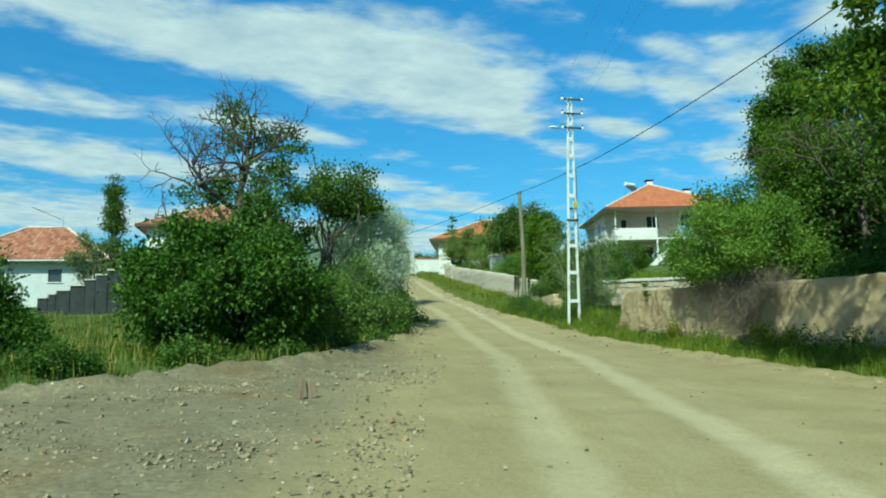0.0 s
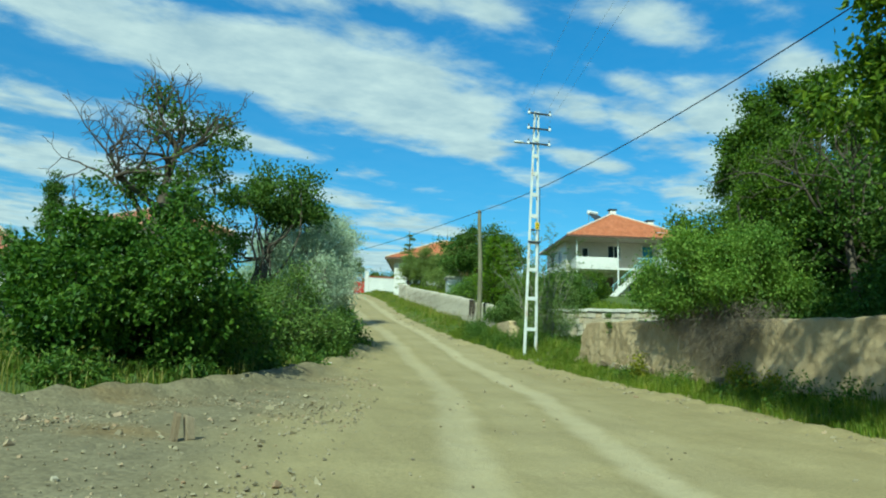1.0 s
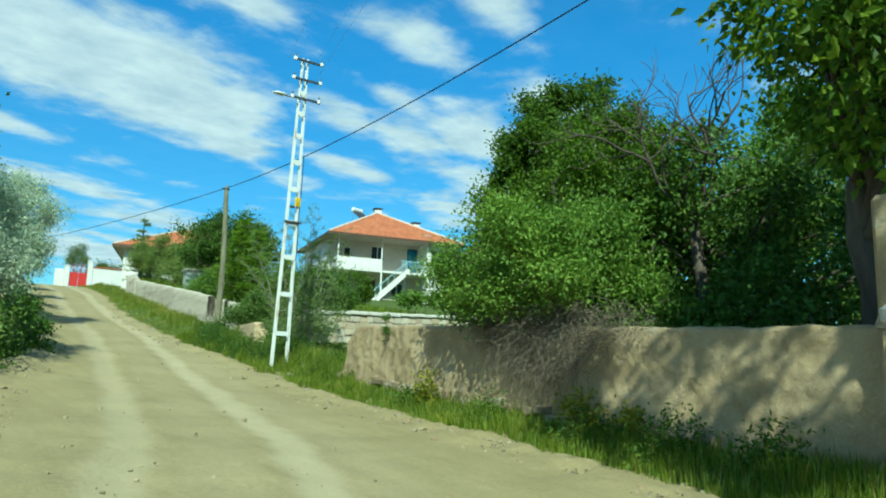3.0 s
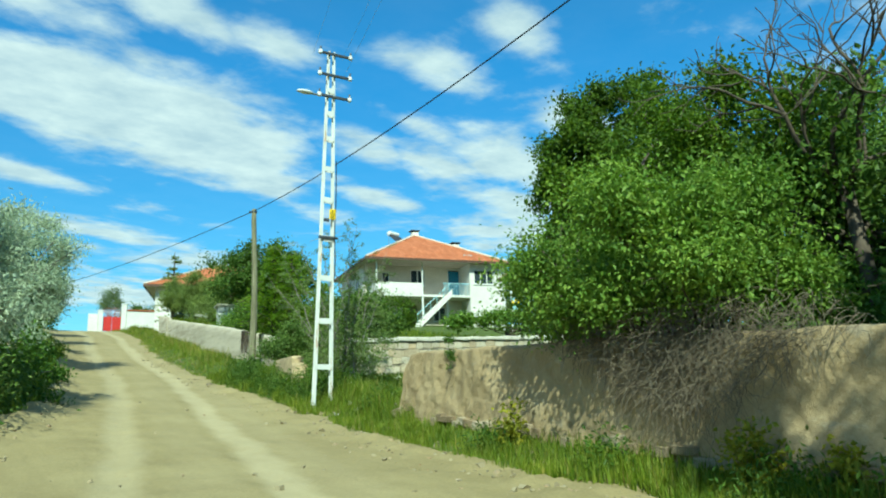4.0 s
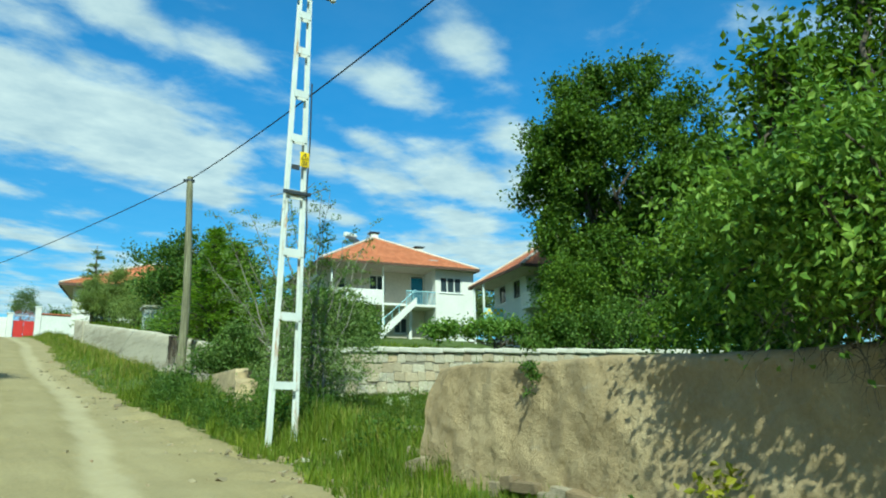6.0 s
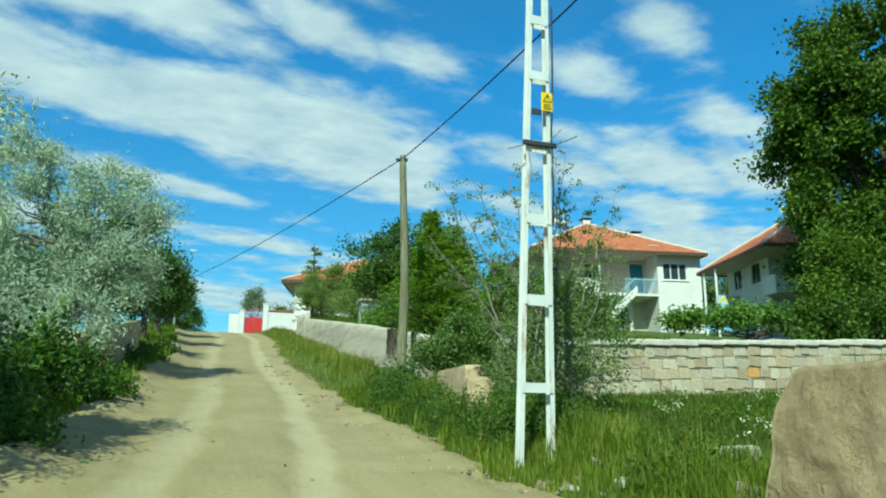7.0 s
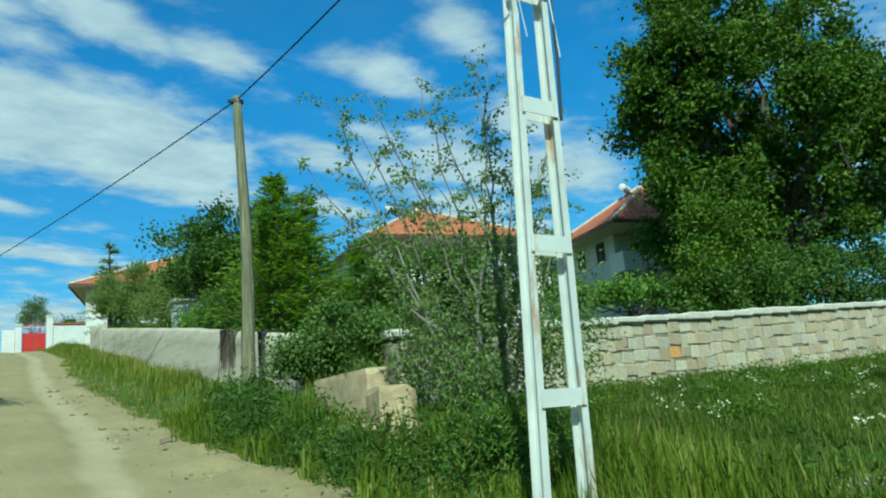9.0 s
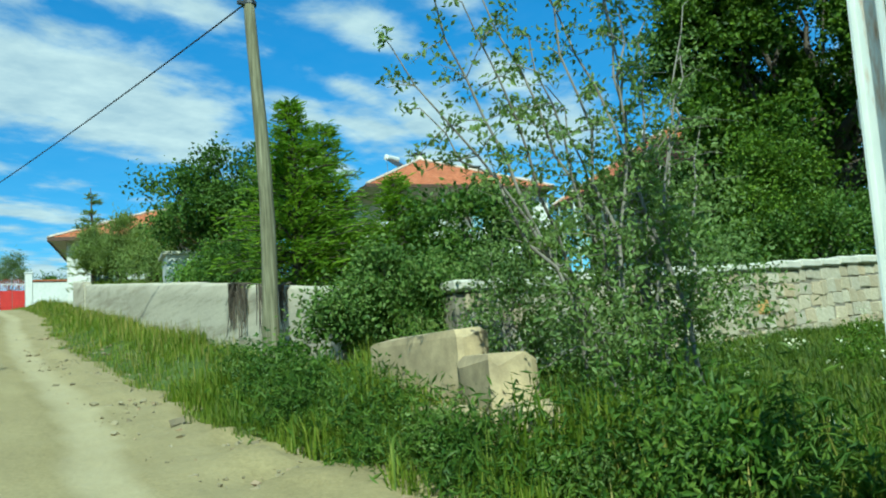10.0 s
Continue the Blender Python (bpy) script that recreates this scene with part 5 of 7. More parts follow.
part("lamp_head", Geo().bm(bm), M_WHITEPAINT, light, "white street-lamp head", True)
part("bracket", Geo().box(-0.24, 0.24, -0.12, -0.075, 3.93, 3.99, 0.004), M_DARKMETAL, pole, "dark steel bracket")
sp = Geo()
for a, b in (((-0.2, -0.1, 3.93), (-0.5, -0.2, 3.80)), ((0.2, -0.1, 3.96), (0.46, -0.25, 4.08)), ((0.1, -0.1, 3.98), (0.2, -0.3, 4.12)), ((-0.17, -0.09, 3.9), (-0.1, -0.1, 3.5)), ((0.16, -0.09, 3.9), (0.22, -0.1, 3.4))):
    sp.tube([a, b], 0.007, 4)
part("wire_end", sp, M_GALV, pole)
part("bracket", Geo().box(-0.12, 0.02, -0.1, -0.08, 4.35, 4.43, 0.003), M_DARKMETAL, pole)
part("down_lead", Geo().tube([(0.17, -0.085, 5.9), (0.185, -0.09, 4.8), (0.17, -0.085, 4.1), (0.20, -0.09, 3.4), (0.19, -0.085, 2.9)], 0.013, 5), M_CABLE, pole, "black cable clipped to the leg")
sign = part("warning_sign", Geo().box(0.02, 0.19, -0.098, -0.092, 4.42, 4.67, 0.002), M_YELLOW, pole, "yellow warning plate with black triangle")
tri = Geo()
for (ax, az), (bx, bz) in (((0.045, 4.545), (0.165, 4.545)), ((0.045, 4.545), (0.105, 4.65)), ((0.165, 4.545), (0.105, 4.65))):
    tri.tube([(ax, -0.1, az), (bx, -0.1, bz)], 0.006, 4)
tri.tube([(0.11, -0.1, 4.63), (0.098, -0.1, 4.59), (0.112, -0.1, 4.59), (0.1, -0.1, 4.558)], 0.005, 4)
part("triangle", tri, M_BLACK, sign)
for z, w in ((4.51, 0.055), (4.49, 0.045), (4.465, 0.06), (4.445, 0.05)):
    part("print_bar", Geo().box(0.105 - w, 0.105 + w, -0.1005, -0.0985, z - 0.005, z + 0.005), M_BLACK, sign)

WX, WY = 12.47, 35.87
WZ = float(land(WX, WY)) - 0.2
wood_pole = thing("wooden_pole", "old weathered wooden cable pole, slightly crooked", "utility pole", Matrix.Translation((WX, WY, WZ)))
rw = np.random.default_rng(4)
zz = np.linspace(0, 9.25 - WZ, 16)
part("post", Geo().tube(np.stack([0.05 * np.sin(zz * 0.75) + 0.006 * zz, 0.04 * np.cos(zz * 0.9) - 0.04, zz], -1), np.linspace(0.13, 0.08, 16) * (1 + rw.uniform(-0.06, 0.06, 16)), 12), M_POLEWOOD, wood_pole, smooth=True)
part("clamp", Geo().tube([(0, 0, 9.12 - WZ), (0, 0, 9.18 - WZ)], 0.115, 10).box(-0.2, -0.08, -0.06, 0.0, 9.10 - WZ, 9.16 - WZ, 0.005), M_DARKMETAL, wood_pole)


def cable(name, label, p, q, sag, r, mat=M_CABLE):
    t = np.linspace(0, 1, 40)[:, None]
    pts = np.array(p) + (np.array(q) - np.array(p)) * t - np.array([0, 0, 1]) * sag * 4 * t * (1 - t)
    ob = part(name, Geo().tube(pts, r, 5), mat)
    return tagged(ob, label, "cable")


cable("cable", "black overhead cable from the wooden pole towards the trees", (WX, WY, 9.2), (10.5, -1.5, 9.0), 1.0, 0.014)
cable("cable", "black overhead cable running up the road", (WX, WY, 9.2), (6.8, 72.0, 10.9), 0.4, 0.014)
for u, z, qx in ((-0.33, 8.65, -2.4), (0.48, 8.65, -1.2), (0.48, 8.09, -1.2)):
    cable("power_line", "thin bare overhead line from the lattice pole", (PX + u, PY - 0.1, PZ + z + 0.1), (qx, -24.0, PZ + z - 1.4), 0.5, 0.0032, M_GALV)

lamp_post = thing("street_lamp", "far street lamp on a grey post beside the road", "street lamp", Matrix.Translation(spot(8.5, 86.0, -0.1)))
part("post", Geo().tube([(0, 0, 0), (0, 0, 7.3)], [0.09, 0.06], 8), M_GALV, lamp_post)
part("arm", Geo().tube([(0, 0, 7.0), (0.5, -0.1, 7.5), (0.95, -0.15, 7.6)], 0.03, 5), M_GALV, lamp_post)
part("lamp_head", Geo().box(0.85, 1.4, -0.25, -0.05, 7.55, 7.68, 0.03), M_WHITEPAINT, lamp_post)

# ---- trees and shrubs, left of the road ----
tree("shrub", "dense dark green shrub beside the gravel", -1.2, 17.7, 0.9, 0.10,
     [(0.1, 0.1, 1.7, 1.6, 1.9, 1.45), (1.1, -0.9, 1.35, 1.1, 1.3, 1.3), (-0.7, 0.6, 1.6, 1.0, 1.7, 1.35), (0.6, 1.6, 1.7, 1.5, 1.6, 1.45), (1.4, 0.6, 1.0, 1.2, 1.6, 1.05), (-0.5, -0.6, 1.1, 1.0, 1.2, 1.0), (0.3, 0.2, 2.5, 0.9, 1.1, 0.7), (-0.7, 0.4, 2.8, 0.5, 0.6, 0.45), (1.2, 0.9, 2.5, 0.5, 0.6, 0.5), (-1.3, 0.4, 1.4, 0.8, 1.1, 1.2)],
     1150, 46, 0.118, 0.082, L_BUSH, B_DARK, 0.19, 24, 0.55, 21, category="shrub", rough=0.75, twigs=60)
tree("shrub", "green shrub along the road bank", 1.9, 23.2, 0.6, 0.07,
     [(0.0, 0, 1.1, 1.6, 2.2, 1.1), (1.6, 2.4, 0.9, 1.2, 2.0, 0.95), (-0.9, -1.9, 0.9, 1.3, 1.6, 0.95), (2.4, 4.9, 0.9, 1.1, 2.0, 1.0), (0.7, 0.6, 2.1, 0.4, 0.6, 0.45), (1.5, 1.9, 1.9, 0.4, 0.5, 0.4)],
     620, 44, 0.10, 0.05, L_BANK, B_DARK, 0.22, 22, 0.5, 22, rough=0.75, twigs=60, category="shrub")
tree("shrub", "low leafy shrub at the road edge", 4.6, 31.0, 0.4, 0.05,
     [(0.0, 0, 0.75, 1.1, 2.0, 0.85), (0.9, 2.6, 0.6, 0.8, 1.6, 0.7), (-1.6, -1.2, 1.1, 1.6, 2.2, 1.2)],
     420, 42, 0.11, 0.075, L_BUSH, B_DARK, 0.18, 10, 0.6, 23, category="shrub")
tree("shrub", "dark shrub in the meadow", -6.6, 19.2, 0.6, 0.06, [(0, 0, 0.9, 0.9, 1.2, 0.9), (-0.9, 0.6, 1.3, 1.2, 1.2, 1.1)], 300, 36, 0.12, 0.08, L_DARK, B_DARK, 0.2, 8, 0.6, 24, category="shrub")

# half-dead tree with bare top boughs
rg = np.random.default_rng(31)
dead = thing("half_dead_tree", "half-dead tree with bare grey boughs above green foliage", "tree", Matrix.Translation(spot(-0.9, 22.0, -0.05)))
wood, tips = Geo(), []
wood.tube([(0, 0, 0), (0.1, 0, 1.6), (-0.05, 0.1, 3.2), (0.05, 0, 4.3)], [0.22, 0.18, 0.15, 0.13], 9)
part("trunk", wood, B_DARK, dead, smooth=True)
for d0, l0, p0 in (((-0.75, -0.1, 0.9), 1.75, (-0.05, 0.1, 3.2)), ((-0.35, 0.2, 1.0), 1.85, (0.05, 0, 4.2)), ((0.3, -0.2, 1.0), 1.8, (0.05, 0, 4.3)), ((0.75, 0.2, 0.9), 1.6, (0, 0, 3.8)), ((-0.95, 0.1, 0.4), 1.8, (0, 0, 3.9)), ((0.1, 0.4, 1.0), 1.6, (0, 0, 4.1))):
    bough = Geo()
    branching(bough, rg, np.array(p0), unit(np.array(d0)), l0 * 0.72, 0.09, 5, tips, 0.62)
    part("bough", bough, B_DARK, dead, smooth=True)
C, out = clump_centres(rg, [(0.4, 0, 4.9, 1.5, 1.2, 0.9), (1.2, 0.2, 5.9, 0.8, 0.8, 0.8), (0, 0, 4.0, 1.7, 1.4, 0.9), (0.2, 0.2, 6.3, 0.8, 0.8, 0.6), (-0.3, 0, 7.0, 0.5, 0.5, 0.5)], 185, 0.4)
cg = Geo()
spread_leaves(cg, rg, C, np.full(len(C), 0.17), 34, 0.11, 0.07, 0.2, out)
part("crown", cg, L_DARK, dead)

tree("tree", "dark leafy tree with leaning trunk", 1.0, 24.6, 2.9, 0.13,
     [(1.4, 1.0, 4.9, 1.4, 1.4, 1.05), (1.9, 1.1, 4.4, 0.9, 1.0, 0.7), (0.6, 0.6, 4.5, 1.0, 1.0, 0.8), (-0.7, 0.5, 3.2, 1.1, 1.0, 0.8)], 340, 38, 0.11, 0.075, L_DARK, B_DARK, 0.2, 14, 0.5, 32, lean=(1.0, 0.6))
tree("silver_tree", "silver-leaved oleaster tree leaning over the roadside", 4.6, 38.6, 1.5, 0.16,
     [(-0.6, 0, 3.7, 1.7, 1.7, 1.4), (1.1, 0, 3.5, 1.3, 1.5, 1.3), (-0.9, 0, 2.1, 2.0, 1.8, 1.3), (1.1, -0.3, 2.2, 1.3, 1.4, 1.0), (-0.9, 0.2, 4.9, 0.9, 1.0, 0.85), (1.3, 0, 4.6, 0.85, 0.9, 0.7), (-2.2, -0.8, 1.6, 1.4, 1.5, 1.2), (-1.8, 0.1, 3.3, 1.1, 1.2, 1.0),
      (-1.2, 0, 5.7, 0.42, 0.5, 0.55), (-0.4, 0.2, 5.4, 0.4, 0.5, 0.5), (1.6, 0, 5.2, 0.45, 0.5, 0.5), (0.5, 0, 4.8, 0.45, 0.5, 0.4), (2.1, -0.1, 4.0, 0.5, 0.6, 0.7), (2.0, 0, 2.9, 0.5, 0.6, 0.6), (-0.4, -1.0, 0.9, 1.5, 1.2, 0.9), (-2.4, -1.5, 1.0, 1.5, 1.6, 1.0), (0.5, -1.2, 1.3, 0.9, 0.8, 0.8)],
     1500, 42, 0.125, 0.036, L_SILVER, B_GREY, 0.20, 34, 0.35, 33, droop=0.3, twigs=110, rough=0.6)
tree("silver_tree", "silver-leaved oleaster shrub by the dark tree", 3.0, 25.8, 1.0, 0.10,
     [(0.6, 0.8, 2.7, 1.2, 1.3, 1.1), (0.2, 0.0, 1.9, 1.3, 1.2, 1.0), (1.3, 1.6, 3.3, 0.9, 0.9, 0.8), (-0.4, -0.2, 3.0, 0.8, 0.8, 0.6), (1.6, 1.2, 2.3, 0.7, 0.8, 0.8), (0.5, 0.4, 3.7, 0.6, 0.7, 0.4), (1.7, 2.0, 4.1, 0.4, 0.5, 0.45), (0.9, 1.0, 4.3, 0.25, 0.3, 0.4), (0.9, -0.6, 2.2, 0.7, 0.6, 0.7)],
     720, 38, 0.115, 0.032, L_SILVER, B_GREY, 0.17, 22, 0.35, 34, droop=0.4, rough=0.7, twigs=60)
for i, (x, y, h, r) in enumerate(((5.2, 45.5, 4.4, 1.6), (6.5, 53.5, 4.5, 1.6), (7.0, 61.5, 4.2, 1.6), (7.1, 70.0, 3.6, 1.5), (7.8, 80.0, 3.8, 1.7), (8.6, 90.0, 4.6, 2.0), (9.9, 101.0, 4.8, 2.0), (11.5, 113.0, 4.2, 1.9))):
    tree("tree", "dark roadside tree in a row along the verge", x, y, h * 0.4, 0.12,
         [(0, 0, h * 0.72, r, r, h * 0.3), (r * 0.45, 0.4, h * 0.58, r * 0.8, r * 0.8, h * 0.24), (-r * 0.5, 0, h * 0.55, r * 0.8, r * 0.8, h * 0.26)], 260, 34, 0.15, 0.10, L_DARK, B_DARK, 0.24, 12, 0.5, 40 + i, group="roadside trees")
tree("poplar", "tall narrow poplar behind the old house", -12.9, 70.0, 4.0, 0.18, [(0, 0, 5.2, 0.95, 0.95, 3.9), (0, 0, 7.2, 0.7, 0.7, 2.4)], 260, 36, 0.16, 0.12, L_DARK, B_DARK, 0.25, 14, 0.4, 47, dz=-0.2)
tree("tree", "olive-green garden tree before the old house", -9.2, 43.9, 1.3, 0.08, [(-0.5, 0, 2.5, 0.9, 0.9, 0.9), (0.2, 0, 3.4, 0.8, 0.8, 0.7), (-0.5, 0.1, 4.1, 0.4, 0.4, 0.5), (0.9, 0.1, 2.6, 0.9, 0.8, 0.8), (0.1, 0, 1.6, 1.1, 0.8, 0.6)], 210, 36, 0.12, 0.07, L_GREY, B_DARK, 0.2, 14, 0.4, 48, rough=0.7, twigs=24)
tree("tree", "dark garden tree beside the old house", -6.9, 43.6, 1.2, 0.09, [(0, 0, 1.9, 1.5, 1.1, 1.0), (-0.6, 0, 2.9, 0.9, 0.9, 0.7), (0.9, 0.2, 2.8, 1.0, 0.9, 0.7), (1.6, 0.1, 1.6, 1.1, 0.9, 0.9)], 260, 38, 0.13, 0.085, L_DARK, B_DARK, 0.22, 14, 0.5, 148, rough=0.6)
tree("shrub", "dark bushy shrub at the meadow edge", -4.95, 15.6, 0.4, 0.05, [(-0.35, 0, 1.25, 0.55, 0.6, 0.7), (0.05, 0, 0.7, 0.5, 0.6, 0.6), (-0.9, 0.3, 1.0, 0.8, 0.8, 0.9), (0.4, -0.2, 0.35, 0.35, 0.4, 0.35)], 330, 40, 0.085, 0.05, L_BUSH, B_DARK, 0.15, 14, 0.5, 124, category="shrub", rough=0.7, twigs=30)
tree("shrub", "low dark bush in the meadow grass", -3.55, 13.0, 0.2, 0.03, [(0, 0, 0.3, 0.38, 0.35, 0.3), (0.45, 0.3, 0.22, 0.3, 0.3, 0.22)], 90, 40, 0.06, 0.036, L_BUSH, B_DARK, 0.12, 8, 0.5, 125, category="shrub", rough=0.7)

# ---- trees and shrubs, right of the road ----
rb = np.random.default_rng(8)
big_blobs = [(0, 0, 8.5, 4.0, 4.0, 4.0), (0, 0, 4.2, 3.6, 3.4, 2.4), (-3.4, 1.3, 11.6, 1.7, 1.7, 1.8), (-2.2, 0.8, 13.2, 1.8, 1.8, 1.6), (-3.9, 1.4, 8.8, 1.5, 1.5, 1.8), (-3.8, 1.4, 5.6, 1.5, 1.5, 1.5), (0.5, 0, 13.8, 2.2, 2.2, 1.6), (3.9, -1.2, 9.6, 2.2, 2.2, 2.0), (4.2, -1.4, 6.4, 2.2, 2.2, 2.0), (3.0, -1.0, 12.2, 1.7, 1.7, 1.5)]
for i in range(26):
    th, f = rb.uniform(0, 2 * math.pi), rb.uniform(0.0, 1.0)
    reach = 4.5 * math.sin(math.pi * (0.22 + 0.66 * f)) ** 0.7
    r_ = rb.uniform(1.1, 2.1)
    big_blobs.append((math.cos(th) * reach, math.sin(th) * reach, 2.6 + 11.0 * f, r_, r_, r_ * rb.uniform(0.7, 1.0)))
tree("large_tree", "large broad walnut tree behind the stone wall", 35.3, 38.8, 4.2, 0.42, big_blobs,
     2200, 54, 0.22, 0.135, L_BIG, B_DARK, 0.34, 46, 0.6, 51, rough=0.5)
tree("shrub", "dense shrubs in the shade under the large tree", 29.5, 36.4, 0.8, 0.09, [(0, 0, 1.3, 2.6, 1.3, 1.3), (3.2, 0.3, 1.6, 2.6, 1.5, 1.6), (6.5, 0.4, 1.8, 2.8, 1.5, 1.7), (-2.6, 0.4, 0.9, 1.6, 1.2, 0.9)], 520, 40, 0.14, 0.09, L_DARK, B_DARK, 0.24, 14, 0.5, 58, category="shrub")
tree("walnut_tree", "walnut tree with broad sunlit leaves hanging over the wall", 12.6, 11.3, 3.4, 0.17,
     [(-0.3, -0.8, 5.2, 1.6, 1.4, 1.3), (0.5, 0.5, 4.3, 1.4, 1.2, 0.9), (-1.7, -1.9, 5.3, 1.4, 1.3, 1.1), (-2.1, -0.4, 4.0, 1.0, 1.0, 0.9), (-1.5, -1.3, 4.5, 1.1, 1.0, 0.9), (-1.1, -0.6, 3.1, 0.6, 0.8, 0.8)],
     400, 30, 0.165, 0.09, L_WALNUT, B_DARK, 0.22, 24, 0.4, 52, droop=0.7, twigs=60)
# leaf clumps of an unseen added tree, set up-sun to dapple the wall
shade_boughs = [(-5.35 - 0.5 * (i % 2) + 0.15 * math.sin(i * 2.3), -1.2 + 1.0 * i + 0.15 * math.sin(i * 4.0), 7.8 + 0.25 * math.sin(i * 1.7), 0.36, 0.34, 0.30) for i in range(7)]
shade_boughs += [(-6.2 - 0.3 * (i % 2), -1.9 + 1.05 * i, 7.9 + 0.2 * math.sin(i * 2.1), 0.42, 0.40, 0.34) for i in range(6)]
shade_boughs += [(-4.5 - 0.45 * (i % 3), -0.6 + 0.95 * i, 7.5 + 0.2 * math.sin(i * 1.3), 0.36, 0.34, 0.3) for i in range(4)]
shade_boughs += [(-6.9 + 0.2 * math.sin(i * 2.0), -2.2 + 1.15 * i, 7.9 + 0.15 * math.sin(i * 1.9), 0.40, 0.42, 0.3) for i in range(4)]
shade_boughs += [(-5.0 - 0.25 * (i % 2), -2.4 + 0.8 * i, 7.7 + 0.2 * math.sin(i * 2.6), 0.42, 0.40, 0.32) for i in range(4)]
tree("walnut_tree", "unseen tall walnut added out of view, its boughs shading the earth wall", 11.9, 3.6, 5.2, 0.24,
     shade_boughs + [(-4.0, 0.6, 7.7, 1.1, 1.3, 0.9), (-2.0, -0.4, 7.6, 1.8, 1.6, 1.2), (-2.6, 2.4, 8.4, 1.3, 1.3, 0.9), (1.0, 0.0, 7.6, 2.0, 2.0, 1.5), (-5.6, -2.4, 8.0, 1.3, 1.1, 0.9)],
     660, 40, 0.20, 0.115, L_WALNUT, B_DARK, 0.17, 34, 0.3, 152, droop=0.7, twigs=60)
tree("shrub", "dark shrubs in the shade behind the earth wall", 13.6, 12.6, 0.5, 0.06, [(0, 0, 1.0, 1.2, 2.2, 1.0), (1.6, 2.0, 1.2, 1.4, 2.0, 1.2), (-0.6, 2.4, 0.7, 0.9, 1.6, 0.7), (1.2, -1.6, 1.2, 1.4, 1.6, 1.2), (-0.2, 4.6, 0.9, 0.8, 1.6, 0.9), (0.4, 6.8, 0.9, 0.8, 1.6, 0.9), (3.4, 4.0, 1.0, 1.5, 2.6, 1.2)], 760, 40, 0.11, 0.07, L_DARK, B_DARK, 0.2, 10, 0.5, 153, category="shrub")
tree("tree", "shady tree behind the earth wall", 15.6, 15.4, 1.8, 0.16,
     [(0, 0, 3.4, 2.4, 2.6, 1.9), (-0.8, 1.2, 2.3, 2.2, 2.2, 1.5), (0.8, 2.6, 3.0, 2.2, 2.2, 1.7), (1.0, -2.0, 2.8, 2.4, 2.2, 1.8)], 620, 40, 0.13, 0.085, L_DARK, B_DARK, 0.25, 26, 0.5, 53, twigs=40)
tree("tree", "leafy tree in the garden behind the earth wall", 21.6, 24.6, 1.9, 0.17,
     [(0, 0, 3.0, 2.1, 2.1, 1.6), (-1.0, 0.8, 3.6, 1.3, 1.3, 1.2), (0.6, -0.8, 4.2, 1.8, 1.8, 1.3), (-1.2, 0.7, 2.2, 1.1, 1.1, 1.0), (1.6, -1.2, 3.4, 1.8, 1.8, 1.5), (-0.3, 0.2, 5.0, 0.7, 0.7, 0.5)], 700, 52, 0.115, 0.072, L_YOUNG, B_DARK, 0.23, 24, 0.45, 54, rough=0.55)
tree("tree", "low leafy tree behind the stone wall under the large tree", 28.5, 36.9, 1.0, 0.09,
     [(-0.6, 0.2, 1.0, 1.2, 1.0, 0.9), (-0.9, 0.1, 2.2, 1.0, 0.9, 0.9), (0.5, 0, 2.6, 1.3, 1.0, 1.1), (-0.4, 0.2, 3.5, 0.9, 0.8, 0.8), (0.9, 0.1, 1.2, 1.3, 1.0, 1.0), (-1.6, 0.1, 1.2, 0.6, 0.6, 0.6)], 360, 60, 0.12, 0.075, L_YOUNG, B_DARK, 0.25, 18, 0.45, 154, rough=0.65, twigs=40)
tree("shrub", "light green shrub spilling over the earth wall", 12.0, 16.6, 0.6, 0.06,
     [(-0.2, -0.5, 1.45, 0.8, 1.1, 0.7), (-0.85, -0.4, 1.15, 0.5, 1.2, 0.42), (0.2, 0.9, 1.35, 0.8, 1.0, 0.6), (0.3, -1.4, 1.3, 0.7, 0.8, 0.7), (-0.7, 1.2, 1.15, 0.45, 0.7, 0.38), (0.7, 0.0, 1.75, 0.6, 0.9, 0.5), (-0.3, -1.0, 2.25, 0.3, 0.35, 0.35), (0.0, 0.1, 2.3, 0.3, 0.3, 0.3), (-1.3, -0.5, 1.45, 0.4, 0.9, 0.36), (-1.25, 0.8, 1.35, 0.4, 0.7, 0.34), (-1.25, -1.5, 1.5, 0.42, 0.7, 0.42),
      (-1.45, 0.1, 1.85, 0.42, 0.7, 0.36), (-1.3, 1.4, 1.6, 0.35, 0.6, 0.28), (-1.45, -1.0, 1.95, 0.42, 0.7, 0.4), (-1.0, 2.1, 1.5, 0.3, 0.45, 0.25), (-1.1, -0.4, 2.3, 0.25, 0.3, 0.3), (-0.6, -1.8, 1.95, 0.3, 0.35, 0.35), (-1.5, -2.0, 1.25, 0.3, 0.4, 0.3), (-0.8, 0.9, 2.0, 0.22, 0.25, 0.25)],
     430, 165, 0.072, 0.040, L_LIGHT, B_DARK, 0.21, 26, 0.5, 55, category="shrub", rough=0.7, twigs=90, up=0.9)
